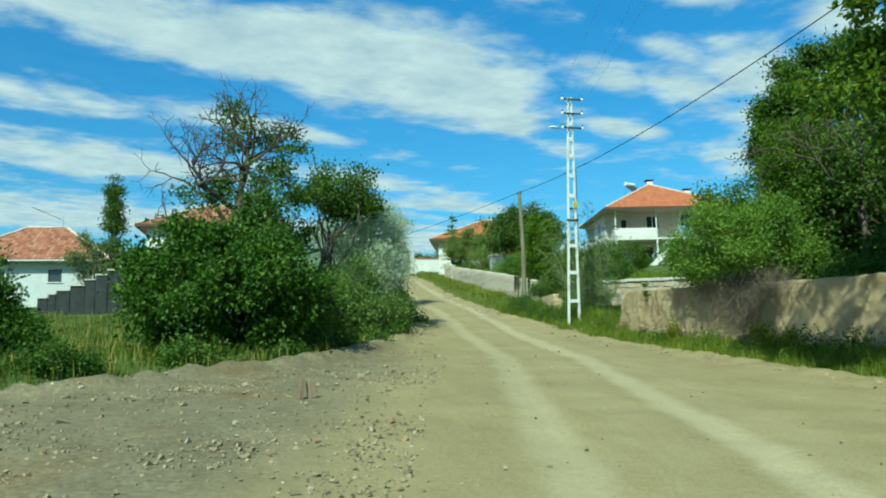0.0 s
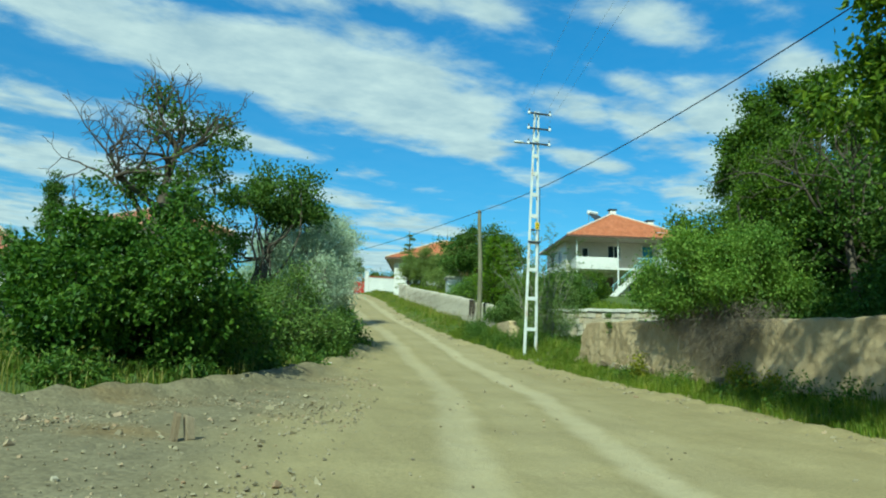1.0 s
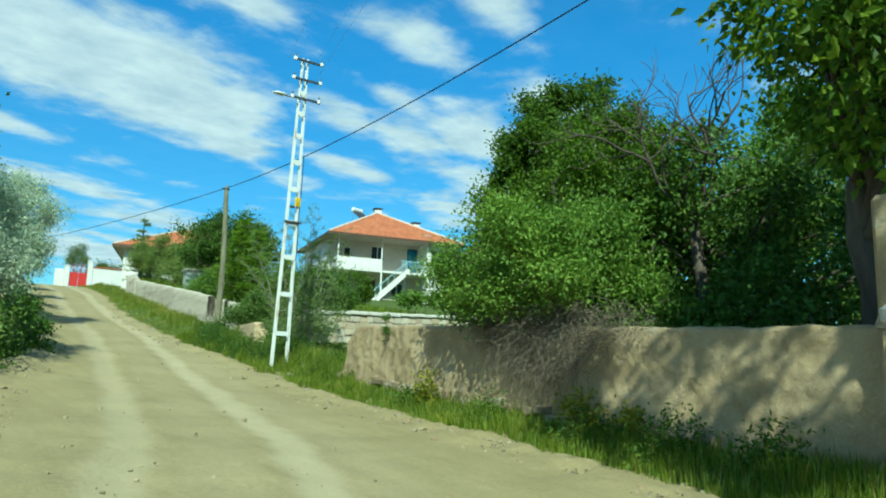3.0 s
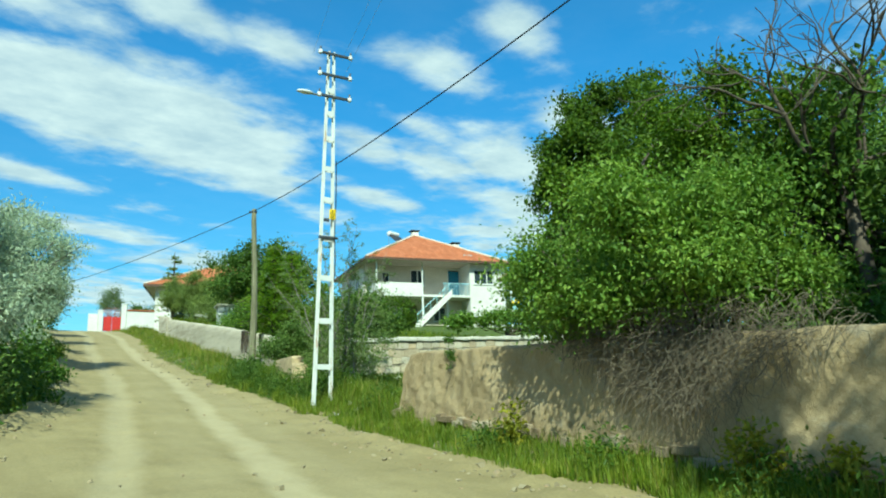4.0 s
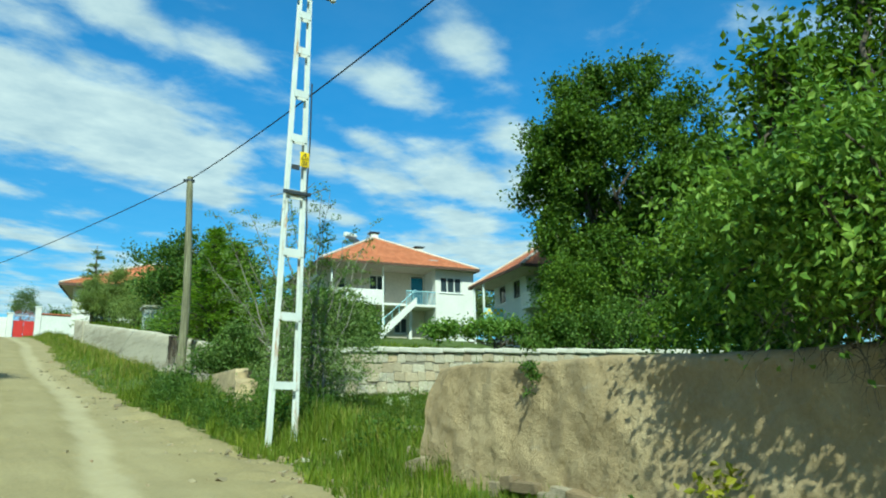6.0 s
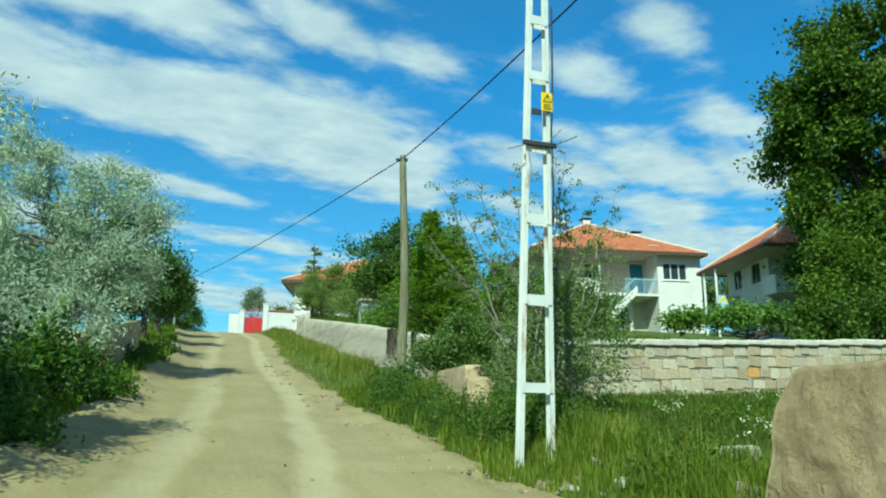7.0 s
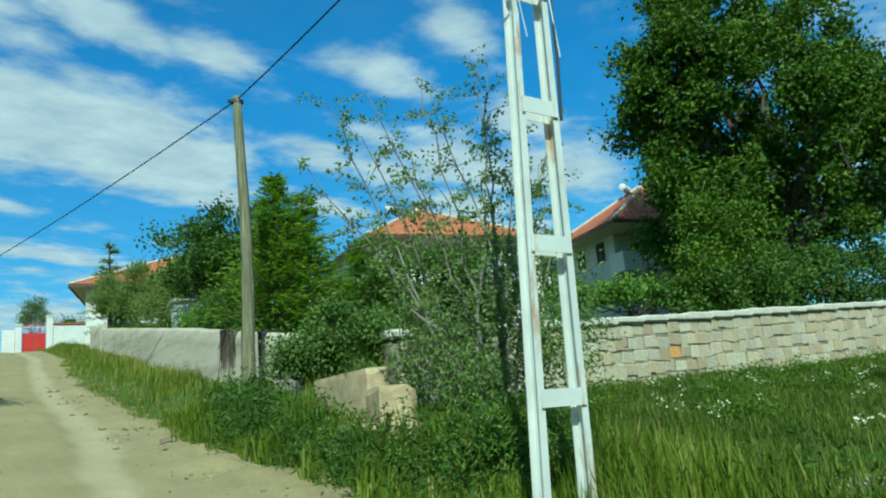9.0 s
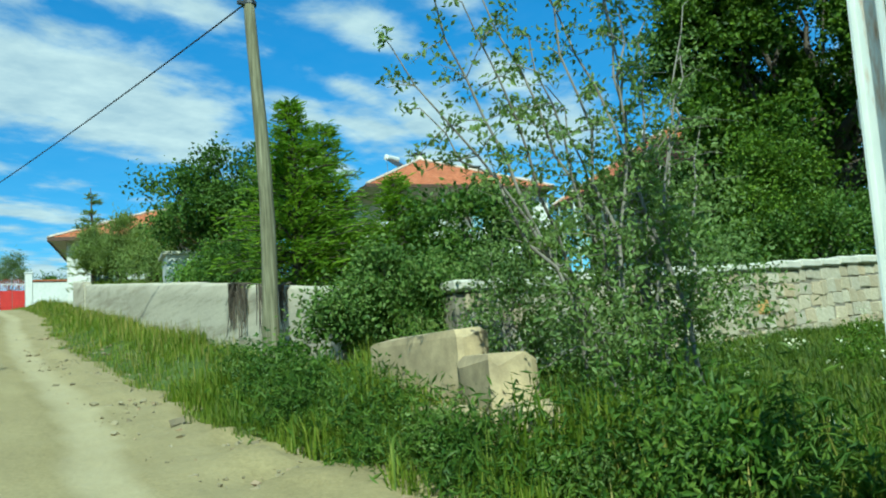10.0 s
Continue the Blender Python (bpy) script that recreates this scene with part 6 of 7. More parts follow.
tree("tree", "leafy young tree close behind the earth wall", 14.1, 18.8, 1.6, 0.13,
     [(0.3, -0.2, 2.9, 1.3, 1.6, 1.3), (0.3, -2.0, 3.2, 1.3, 1.4, 1.3), (-0.5, -0.8, 2.0, 1.2, 1.8, 1.0), (0.8, 0.2, 4.0, 0.8, 0.9, 0.9), (0.3, -1.0, 4.4, 0.7, 0.8, 0.8), (-0.6, 1.4, 1.4, 0.9, 0.9, 0.7),
      (0.6, 0.0, 5.0, 0.3, 0.3, 0.5), (0.3, -1.6, 4.7, 0.35, 0.4, 0.5)], 430, 110, 0.085, 0.052, L_YOUNG, B_DARK, 0.22, 24, 0.45, 59, rough=0.6, twigs=60, up=0.8)
tree("tree", "slender airy sapling rising beside the shrub on the wall", 12.5, 18.9, 2.0, 0.04,
     [(-0.5, -0.5, 3.3, 0.3, 0.3, 0.35), (-0.2, -0.3, 2.9, 0.35, 0.35, 0.4), (0.05, -0.1, 2.4, 0.35, 0.35, 0.4), (-0.35, 0.2, 2.5, 0.25, 0.25, 0.3), (0.3, 0.1, 3.0, 0.25, 0.25, 0.3)], 60, 26, 0.10, 0.058, L_YOUNG, B_DARK, 0.17, 12, 0.3, 159, rough=0.6, twigs=24, lean=(-0.1, -0.1))
tree("tree", "tall light green tree behind the garden", 27.0, 22.0, 3.0, 0.16, [(0, 0, 6.0, 1.9, 1.9, 3.2), (1.8, 0.8, 5.2, 1.8, 1.8, 3.0), (-0.6, 0, 4.0, 2.2, 2.2, 2.4)], 420, 38, 0.17, 0.10, L_LIGHT, B_DARK, 0.3, 14, 0.5, 56)
tree("tree", "dark garden tree beyond the shrubs", 21.5, 17.5, 2.0, 0.16, [(0, 0, 4.2, 2.8, 2.8, 2.4), (0.6, -3.0, 3.8, 2.6, 2.6, 2.2), (-0.5, -4.5, 1.2, 2.0, 3.5, 1.4), (-0.5, 0.5, 1.2, 2.0, 3.5, 1.4), (0.5, -9.5, 2.0, 2.0, 3.5, 2.2)], 700, 40, 0.16, 0.10, L_DARK, B_DARK, 0.3, 14, 0.5, 57)

# bare tree over the wall
rg = np.random.default_rng(61)
bare = thing("bare_tree", "bare tree with fine dry grey twigs", "tree", Matrix.Translation(spot(14.2, 15.2, -0.05)))
wood, tips = Geo(), []
wood.tube([(0, 0, 0), (0.1, 0, 1.4), (0.0, 0.1, 2.7)], [0.13, 0.11, 0.09], 8)
part("trunk", wood, B_DARK, bare, smooth=True)
for d0 in ((-0.5, 0.3, 1), (0.5, -0.3, 1), (-0.2, -0.7, 0.9), (0.1, 0.8, 0.8), (-0.9, 0.1, 0.7)):
    bough = Geo()
    branching(bough, rg, np.array((0.0, 0.1, 2.6)), unit(np.array(d0, float)), 1.35, 0.05, 4, tips, 0.6)
    part("bough", bough, B_DARK, bare, smooth=True)

# dry stems hanging over the wall
rg = np.random.default_rng(62)
sg = Geo()
for i in range(1700):
    y = rg.normal(15.7, 1.1)
    if not 13.3 < y < 18.6:
        continue
    mid_ = math.exp(-((y - 15.6) / 1.4) ** 2)
    top_ = float(mud_top(y))
    p = np.array([float(mud_wall_x(y)) + rg.uniform(-0.3, 0.2), y, top_ + rg.uniform(-0.80 * mid_, 0.38)])
    ln = rg.uniform(0.2, 0.45 + 0.4 * mid_)
    d = np.array([-rg.uniform(0.0, 0.5), rg.normal(0, 0.8), rg.uniform(-0.9, 0.5)])
    pts = [p]
    for q in range(6):
        d = unit(d + rg.normal(0, 0.38, 3) - np.array([0.0, 0.0, 0.22]))
        p = p + d * ln / 6
        lim = float(mud_wall_x(p[1])) - 0.16
        if p[2] < top_ and p[0] > lim:
            p = np.array([lim - rg.uniform(0, 0.03), p[1], p[2]])
        pts.append(p)
    sg.tube(pts, np.linspace(rg.uniform(0.0025, 0.0055), 0.0015, 7), 3, False)
tagged(part("dry_stems", sg, B_DRY), "tangle of dry brown stems hanging over the earth wall", "dry stems", kind="stuff")

conifer("spruce", "dense young green spruce behind the wooden pole", 13.95, 37.8, 3.85, 1.6, L_SPRUCE, 71, 30, 15, 0.17, rise=0.62, fall=0.42, tilt=0.15, ragged=0.6, taper=1.15, full=0.8)
conifer("spruce", "second green conifer close behind the wall", 14.75, 38.1, 3.55, 1.3, L_SPRUCE, 72, 24, 15, 0.16, rise=0.62, fall=0.42, tilt=0.15, ragged=0.6, taper=1.15, full=0.8)
conifer("spruce", "low young conifer close behind the wall", 15.6, 37.0, 2.4, 1.1, L_SPRUCE, 171, 18, 14, 0.16, rise=0.6, fall=0.4, tilt=0.15, ragged=0.6, taper=1.15, full=0.8)
tree("pine", "rounded bushy young pine behind the rendered wall", 16.2, 60.6, 1.0, 0.1,
     [(0, 0, 1.5, 1.7, 1.6, 1.3), (-0.9, 0.2, 1.6, 0.9, 0.9, 1.2), (0.9, -0.2, 1.7, 1.0, 1.0, 1.1), (0.2, 0, 2.6, 0.8, 0.8, 0.8)], 420, 40, 0.24, 0.034, L_PINE, B_DARK, 0.17, 20, 0.4, 73, droop=-1.1, rough=0.5)
conifer("pine", "young pine with a thin leading shoot", 15.5, 62.6, 5.6, 1.25, L_PINE, 74, 13, 9, 0.26, bare=0.12, full=0.7, rise=0.5, fall=0.5, tilt=0.35, ragged=0.6, taper=1.1)
tree("pine", "broad bushy pine beside the white house", 18.2, 59.8, 1.0, 0.1,
     [(0, 0, 1.6, 1.8, 1.7, 1.4), (1.1, 0.2, 1.4, 1.0, 1.0, 1.2), (-0.8, -0.2, 1.9, 1.0, 1.0, 1.0), (0, 0, 2.8, 0.8, 0.8, 0.7)], 420, 40, 0.24, 0.034, L_PINE, B_DARK, 0.17, 20, 0.4, 75, droop=-1.1, rough=0.5)
for i, (x, y, h, r_, lf) in enumerate(((15.0, 44.0, 1.5, 1.0, L_WEED), (15.3, 46.6, 1.0, 1.0, L_LIGHT), (15.9, 55.0, 1.9, 1.3, L_PINE), (18.4, 54.0, 2.0, 1.3, L_RUSTY), (17.0, 42.0, 1.7, 1.3, L_LIGHT))):
    tree("shrub", "garden shrub just behind the rendered wall", x, y, 0.5, 0.05, [(0, 0, h * 0.55, r_, r_ * 1.4, h * 0.5), (r_ * 0.7, 0.9, h * 0.5, r_ * 0.8, r_, h * 0.45), (-0.2, -1.1, h * 0.5, r_ * 0.7, r_, h * 0.42)],
         200, 40, 0.10, 0.055, lf, B_DARK, 0.2, 10, 0.5, 180 + i, category="shrub", group="shrubs behind the rendered wall", rough=0.5)
tree("tree", "reddish-brown leaved garden tree", 19.2, 58.0, 1.4, 0.1, [(0, 0, 3.2, 1.9, 1.9, 1.3), (1.6, 0.3, 2.7, 1.5, 1.5, 1.2)], 260, 36, 0.14, 0.09, L_RUSTY, B_DARK, 0.26, 12, 0.5, 76)
tree("tree", "round-crowned garden tree above the wall", 17.5, 48.9, 2.0, 0.14, [(0, 0, 3.6, 1.7, 1.8, 1.3), (-1.8, 0.2, 2.9, 1.4, 1.5, 1.2), (1.5, 0.3, 3.1, 1.4, 1.5, 1.2), (0.2, 0, 2.6, 2.0, 2.0, 1.3)], 520, 40, 0.14, 0.095, L_DARK, B_DARK, 0.26, 20, 0.5, 77)
tree("shrub", "dense green shrub between the broken wall stub and the garden", 13.4, 33.8, 0.3, 0.05, [(0, 0, 0.75, 1.0, 0.7, 0.5), (-0.75, 0.1, 0.5, 0.5, 0.6, 0.4), (0.8, 0, 0.65, 0.75, 0.7, 0.5), (0.1, 0.0, 0.3, 1.3, 0.6, 0.35), (-0.3, 0.1, 1.05, 0.4, 0.4, 0.25)], 380, 46, 0.075, 0.045, L_BANK, B_DARK, 0.14, 10, 0.4, 78, category="shrub", rough=0.5, dz=-0.45)
tree("shrub", "loose leafy shrub growing before the end of the stone wall", 13.9, 32.2, 0.3, 0.03, [(0, 0, 0.75, 0.75, 0.4, 0.75), (0.8, 0.1, 0.6, 0.6, 0.4, 0.6), (0.1, 0.1, 1.35, 0.5, 0.35, 0.45)], 150, 36, 0.065, 0.035, L_SAP, B_GREY, 0.15, 12, 0.3, 178, category="shrub", rough=0.5)
tree("shrub", "garden shrubs behind the stone wall", 16.6, 36.0, 0.6, 0.07, [(0, 0, 1.2, 1.3, 1.2, 0.9), (1.3, 0.3, 0.9, 0.9, 1.0, 0.6)], 220, 40, 0.11, 0.07, L_WEED, B_DARK, 0.2, 10, 0.55, 79, category="shrub")
tree("shrub", "rounded hedge in front of the white house", 24.3, 48.0, 0.6, 0.07, [(0, 0, 1.2, 1.5, 1.4, 1.15), (-1.4, 0, 1.0, 1.2, 1.3, 1.0)], 220, 38, 0.13, 0.09, L_BIG, B_DARK, 0.24, 10, 0.55, 80, category="shrub")
tree("vine", "grape vines on a low row behind the stone wall", 25.0, 38.0, 0.7, 0.05, [(-2.6, 0, 0.95, 1.0, 0.6, 0.16), (-0.4, 0, 1.12, 1.5, 0.7, 0.18), (2.0, 0.2, 1.25, 1.7, 0.7, 0.22), (4.0, 0.2, 1.3, 1.5, 0.8, 0.4)], 300, 34, 0.12, 0.10, L_LIGHT, B_DARK, 0.18, 16, 0.5, 81, category="vine")
tree("tree", "grey-green garden tree standing between the two houses", 44.5, 62.0, 1.6, 0.14, [(0, 0, 3.2, 2.2, 2.2, 1.6), (1.8, 0.3, 2.8, 1.8, 1.8, 1.4), (-1.6, 0, 2.4, 1.6, 1.6, 1.2)], 260, 36, 0.18, 0.11, L_GREY, B_DARK, 0.3, 12, 0.5, 84)
tree("tree", "grey-green garden tree standing between the two houses", 49.5, 60.5, 1.6, 0.14, [(0, 0, 3.4, 2.4, 2.4, 1.8), (-1.8, 0.3, 2.8, 1.8, 1.8, 1.4)], 240, 36, 0.18, 0.11, L_GREY, B_DARK, 0.3, 12, 0.5, 85)
tree("willow", "small grey-green willow behind the gate", 14.7, 84.0, 2.0, 0.1, [(0, 0, 3.6, 0.9, 0.9, 1.0), (0, 0, 3.0, 1.1, 1.0, 0.8)], 160, 34, 0.15, 0.04, L_GREY, B_GREY, 0.22, 6, 0.3, 82, droop=0.8)
tree("tree", "dark trees beyond the yard wall", 17.6, 88.0, 1.2, 0.1, [(0, 0, 2.0, 1.6, 1.6, 0.9), (1.8, 0, 2.2, 1.2, 1.2, 0.9)], 150, 30, 0.18, 0.12, L_DARK, B_DARK, 0.3, 8, 0.5, 83)

# thin saplings between pole and stone wall
rg = np.random.default_rng(91)
sap = thing("sapling", "sparse young elm with thin arching stems", "tree", Matrix.Translation(spot(12.75, 29.2, -0.05)))
wood, cg = Geo(), Geo()
P, S = [], []
ends = [(-1.75, 0.6, 3.05), (-1.45, 0.7, 3.95), (-1.2, 0.4, 3.5), (-0.9, 0.8, 4.2), (-0.3, 0.5, 4.3), (0.1, 0.9, 4.5), (0.7, 0.6, 4.75), (0.95, 0.7, 4.85), (0.5, 0.2, 4.0), (1.5, 0.8, 4.1), (1.95, 0.6, 4.2), (2.1, 0.9, 3.5), (1.2, 0.2, 3.4), (-0.6, 0.3, 3.3), (-1.3, 0.9, 2.8), (1.7, 0.4, 2.8), (0.2, 0.9, 3.2)]
for ex, ey, ez in ends:
    t = np.linspace(0, 1, 12)[:, None]
    e = np.array([ex, ey, ez])
    base = np.array([rg.normal(0.25, 0.22), rg.normal(0.3, 0.15), 0])
    pts = base + (e - base) * np.concatenate([t ** 1.2, t ** 1.2, t ** 0.88], 1)
    pts[1:] += rg.normal(0, 0.03, (11, 3))
    wood.tube(pts, np.linspace(0.024, 0.005, 12), 5, False)
    for f in np.linspace(0.22, 1.0, 22):
        q = pts[min(11, int(f * 11))]
        d = unit(rg.normal(size=3) * np.array([1, 1, 0.4]) + np.array([0.3 * ex, 0, 0.35]))
        ln = rg.uniform(0.2, 0.6) * (1.25 - 0.5 * f)
        tw = np.array([q + d * ln * s + np.array([0, 0, -0.08]) * s * s for s in (0, 0.5, 1)])
        wood.tube(tw, [0.006, 0.004, 0.002], 3, False)
        for s_ in (0.3, 0.55, 0.8, 1.0):
            P.append(q + d * ln * s_)
            S.append(0.035)
P = np.array(P)
spread_leaves(cg, rg, P, np.array(S), 6, 0.062, 0.034, 0.5)
low, out = clump_centres(rg, [(0.5, 0.3, 1.0, 0.9, 0.8, 0.9), (1.3, 0.3, 1.1, 0.8, 0.7, 0.8), (-0.3, 0.3, 0.7, 0.6, 0.6, 0.6), (0.5, 0.4, 2.0, 0.8, 0.7, 0.6), (1.4, 0.5, 2.0, 0.7, 0.6, 0.5)], 300, 0.3)
spread_leaves(cg, rg, low, np.full(len(low), 0.16), 26, 0.062, 0.03, 0.3)
part("trunk", wood, B_GREY, sap, smooth=True)
part("crown", cg, L_SAP, sap)

# ---- grass and weeds ----


def blades(name, label, x, y, hgt, leaf, seed, lean=0.45, width=0.012, category="grass"):
    """Tufts of bent blades; x, y, hgt are arrays."""
    rg = np.random.default_rng(seed)
    n = len(x)
    z = land(x, y) - 0.03
    th = rg.uniform(0, 2 * math.pi, n)
    d = np.stack([np.cos(th), np.sin(th), np.zeros(n)], -1)
    s = np.stack([-np.sin(th), np.cos(th), np.zeros(n)], -1)
    b = rg.uniform(0.1, 1.0, n)[:, None] * lean
    h = hgt[:, None]
    p = np.stack([x, y, z], -1)
    w = (width * rg.uniform(0.7, 1.5, n))[:, None] * (0.6 + h)
    up = np.array([0, 0, 1.0])
    m = p + up * h * 0.55 + d * h * b * 0.35
    t = p + up * h * (1 - 0.3 * b) + d * h * b
    V = np.stack([p - s * w, p + s * w, m + s * w * 0.7, m - s * w * 0.7, t], 1)
    k = np.arange(n)[:, None] * 5
    g = Geo()
    g.v.append(V.reshape(-1, 3))
    g.f.append(k + np.array([0, 1, 2, 3]))
    g.f.append(k + np.array([3, 2, 4]))
    g.count = n * 5
    ob = part(name, g, leaf)
    return tagged(ob, label, category, kind="stuff")


def scatter(seed, n, x0, x1, y0, y1, keep):
    rg = np.random.default_rng(seed)
    x, y = rg.uniform(x0, x1, n), rg.uniform(y0, y1, n)
    q = keep(x, y, rg)
    return x[q], y[q], rg


def verge(x, y, rg):
    d = x - right_edge(y) - 0.55 * fbm(x, y, 0.8, 4)
    wall = np.where(y < 22.3, mud_wall_x(y) - 0.05, np.where((y > 34.4) & (y < 61.1), plaster_wall_x(y) - 0.02, np.where(y > 61, 14.9, 13.5)))
    patch = 0.62 + 0.9 * fbm(x, y, 0.9, 12)
    return (d > -0.15) & (x < wall) & (rg.uniform(0, 1, len(x)) < patch)


def edge_height(x, y, rg, a, b):
    a, b = np.where((y < 22.3) & (x > mud_wall_x(y) - 0.5), a * 0.55, a), np.where((y < 22.3) & (x > mud_wall_x(y) - 0.5), b * 0.5, b)
    d = np.clip((x - right_edge(y)) / 0.9, 0.15, 1)
    return rg.uniform(a, b, len(x)) * (0.45 + 0.55 * d) * (0.75 + 0.7 * np.clip(fbm(x, y, 0.7, 14) + 0.4, 0, 1))


x, y, rg = scatter(101, 190000, 8.2, 12.6, 4.0, 27.0, verge)
blades("verge_grass", "lush green verge grass below the earth wall", x, y, edge_height(x, y, rg, 0.16, 0.52), L_GRASS, 102, 0.55, 0.007)
x, y, rg = scatter(103, 9000, 8.2, 12.6, 4.0, 27.0, verge)
blades("verge_grass", "ripening pale grass heads in the verge", x, y, edge_height(x, y, rg, 0.25, 0.58), L_DRYGRASS, 104, 0.4, 0.006)
x, y, rg = scatter(105, 130000, 10.5, 16.5, 27.0, 79.0, verge)
blades("verge_grass", "rough grass verge along the rendered wall", x, y, edge_height(x, y, rg, 0.10, 0.34), L_GRASS, 106, 0.6, 0.010)
x, y, rg = scatter(107, 14000, 10.5, 16.5, 27.0, 79.0, verge)
blades("verge_grass", "dry grass stalks along the rendered wall", x, y, edge_height(x, y, rg, 0.22, 0.55), L_DRYGRASS, 108, 0.35, 0.009)


def lawn(x, y, rg):
    return (x > 11.6) & (y < 32.95) & (y > 22.4 - 0.0 * x) & (rg.uniform(0, 1, len(x)) < 1.25 - (x - 11) * 0.035)


x, y, rg = scatter(109, 130000, 11.6, 31.0, 22.4, 33.0, lawn)
blades("lawn_grass", "tall meadow grass below the stone wall", x, y, rg.uniform(0.06, 0.20, len(x)) * (0.8 + 0.8 * np.clip(fbm(x, y, 0.6, 15) + 0.3, 0, 1)), L_MEADOW, 110, 0.7, 0.009)


x, y, rg = scatter(117, 26000, 13.1, 24.0, 33.6, 62.0, lambda x, y, rg: x > plaster_wall_x(y) + 0.35)
blades("garden_grass", "rough grass on the terrace behind the walls", x, y, rg.uniform(0.15, 0.5, len(x)), L_GRASS, 118, 0.5, 0.016)


def meadow(x, y, rg):
    d = left_edge(y) - x - 0.55 * fbm(x, y, 0.8, 4)
    return (d > -0.1) & (rg.uniform(0, 1, len(x)) < np.clip(1.4 - (y - 12) * 0.025, 0.25, 1))


x, y, rg = scatter(111, 90000, -16.0, 3.5, 9.0, 42.0, meadow)
blades("meadow_grass", "tall green meadow grass behind the gravel", x, y, rg.uniform(0.12, 0.40, len(x)) * (0.75 + 0.9 * fbm(x, y, 0.7, 16)), L_MEADOW, 112, 0.6, 0.012)
x, y, rg = scatter(113, 9000, -16.0, 3.5, 9.0, 42.0, meadow)
blades("meadow_grass", "yellowing grass in the meadow", x, y, rg.uniform(0.2, 0.55, len(x)), L_DRYGRASS, 114, 0.35, 0.013)
x, y, rg = scatter(115, 34000, 3.5, 9.0, 25.0, 90.0, lambda x, y, rg: (left_edge(y) - x - 0.55 * fbm(x, y, 0.8, 4) > -0.1) & (left_edge(y) - x < 2.5))
blades("verge_grass", "grass strip along the road edge", x, y, rg.uniform(0.15, 0.5, len(x)), L_GRASS, 116, 0.5, 0.015)


def weeds(name, label, pts, leaf, seed, ln=0.085, w=0.05, per=34, spread=0.13):
    """Low leafy weeds round the given (x, y, radius, height) spots."""
    rg = np.random.default_rng(seed)
    g = Geo()
    C, S = [], []
    for x, y, r, h in pts:
        n = int(60 * r * r * (0.6 + h)) + 10
        a, q = rg.uniform(0, 2 * math.pi, n), np.sqrt(rg.uniform(0, 1, n)) * r
        cx, cy = x + q * np.cos(a), y + q * np.sin(a)
        cz = land(cx, cy) + rg.uniform(0.05, 1, n) * h * np.sqrt(np.clip(1 - (q / r) ** 2, 0.05, 1))
        C.append(np.stack([cx, cy, cz], -1))
    C = np.concatenate(C)
    spread_leaves(g, rg, C, np.full(len(C), spread), per, ln, w, 0.1)
    return tagged(part(name, g, leaf), label, "weeds", kind="stuff")


weeds("weeds", "dense leafy weeds at the road edge by the pole", [(11.6, 29.4, 0.65, 0.5), (11.6, 30.6, 0.6, 0.32), (11.7, 31.9, 0.6, 0.4), (11.7, 33.0, 0.5, 0.4), (12.3, 28.2, 0.7, 0.6), (11.9, 34.3, 0.6, 0.5), (11.9, 27.5, 0.45, 0.45), (11.45, 31.4, 0.5, 0.45), (11.5, 32.7, 0.5, 0.8), (11.35, 30.2, 0.45, 0.35), (12.9, 29.4, 0.6, 0.5), (13.3, 33.62, 0.5, 0.6), (14.1, 33.62, 0.4, 0.6)], L_WEED, 121, 0.11, 0.022, 44)
rg = np.random.default_rng(127)
bank = []
for i in range(15):
    y_ = 28.0 + i * 0.5 + rg.uniform(-0.2, 0.2)
    bank.append((float(right_edge(y_)) + rg.uniform(0.25, 0.95), y_, rg.uniform(0.22, 0.5), rg.uniform(0.3, 0.95) * (0.5 if 28.8 < y_ < 31.2 else 1.0)))
weeds("weeds", "bushy green weeds crowding the road edge before the wall stub", bank, L_WEED, 128, 0.062, 0.026, 40, 0.12)
weeds("weeds", "darker leafy weeds among the roadside growth", [(x_ + 0.35, y_ + 0.2, r_ * 0.7, h_ * 0.8) for x_, y_, r_, h_ in bank[::2] if not 29.8 < y_ < 32.4], L_BUSH, 129, 0.075, 0.05, 34, 0.12)
weeds("weeds", "pale flowering weeds at the road edge", [(x_ - 0.1, y_ + 0.3, 0.2, 0.6) for x_, y_, r_, h_ in bank[1::3]], L_SAP, 130, 0.05, 0.02, 30, 0.12)
x, y, rg = scatter(134, 26000, 10.8, 12.6, 27.0, 36.0, verge)
blades("verge_grass", "tall bent grass among the roadside weeds", x, y, rg.uniform(0.25, 0.75, len(x)) * np.clip(0.6 + 1.2 * fbm(x, y, 1.2, 19), 0.2, 1.2), L_GRASS, 135, 0.55, 0.008)
weeds("weeds", "leafy weeds below the plastered wall", [(10.6, 16.6, 0.35, 0.4), (10.5, 14.2, 0.45, 0.5), (10.4, 12.8, 0.4, 0.5), (10.7, 19.0, 0.3, 0.35), (11.9, 24.6, 0.6, 0.35), (12.7, 25.8, 0.6, 0.3), (10.3, 11.4, 0.4, 0.5)], L_WEED, 122, 0.08, 0.03)
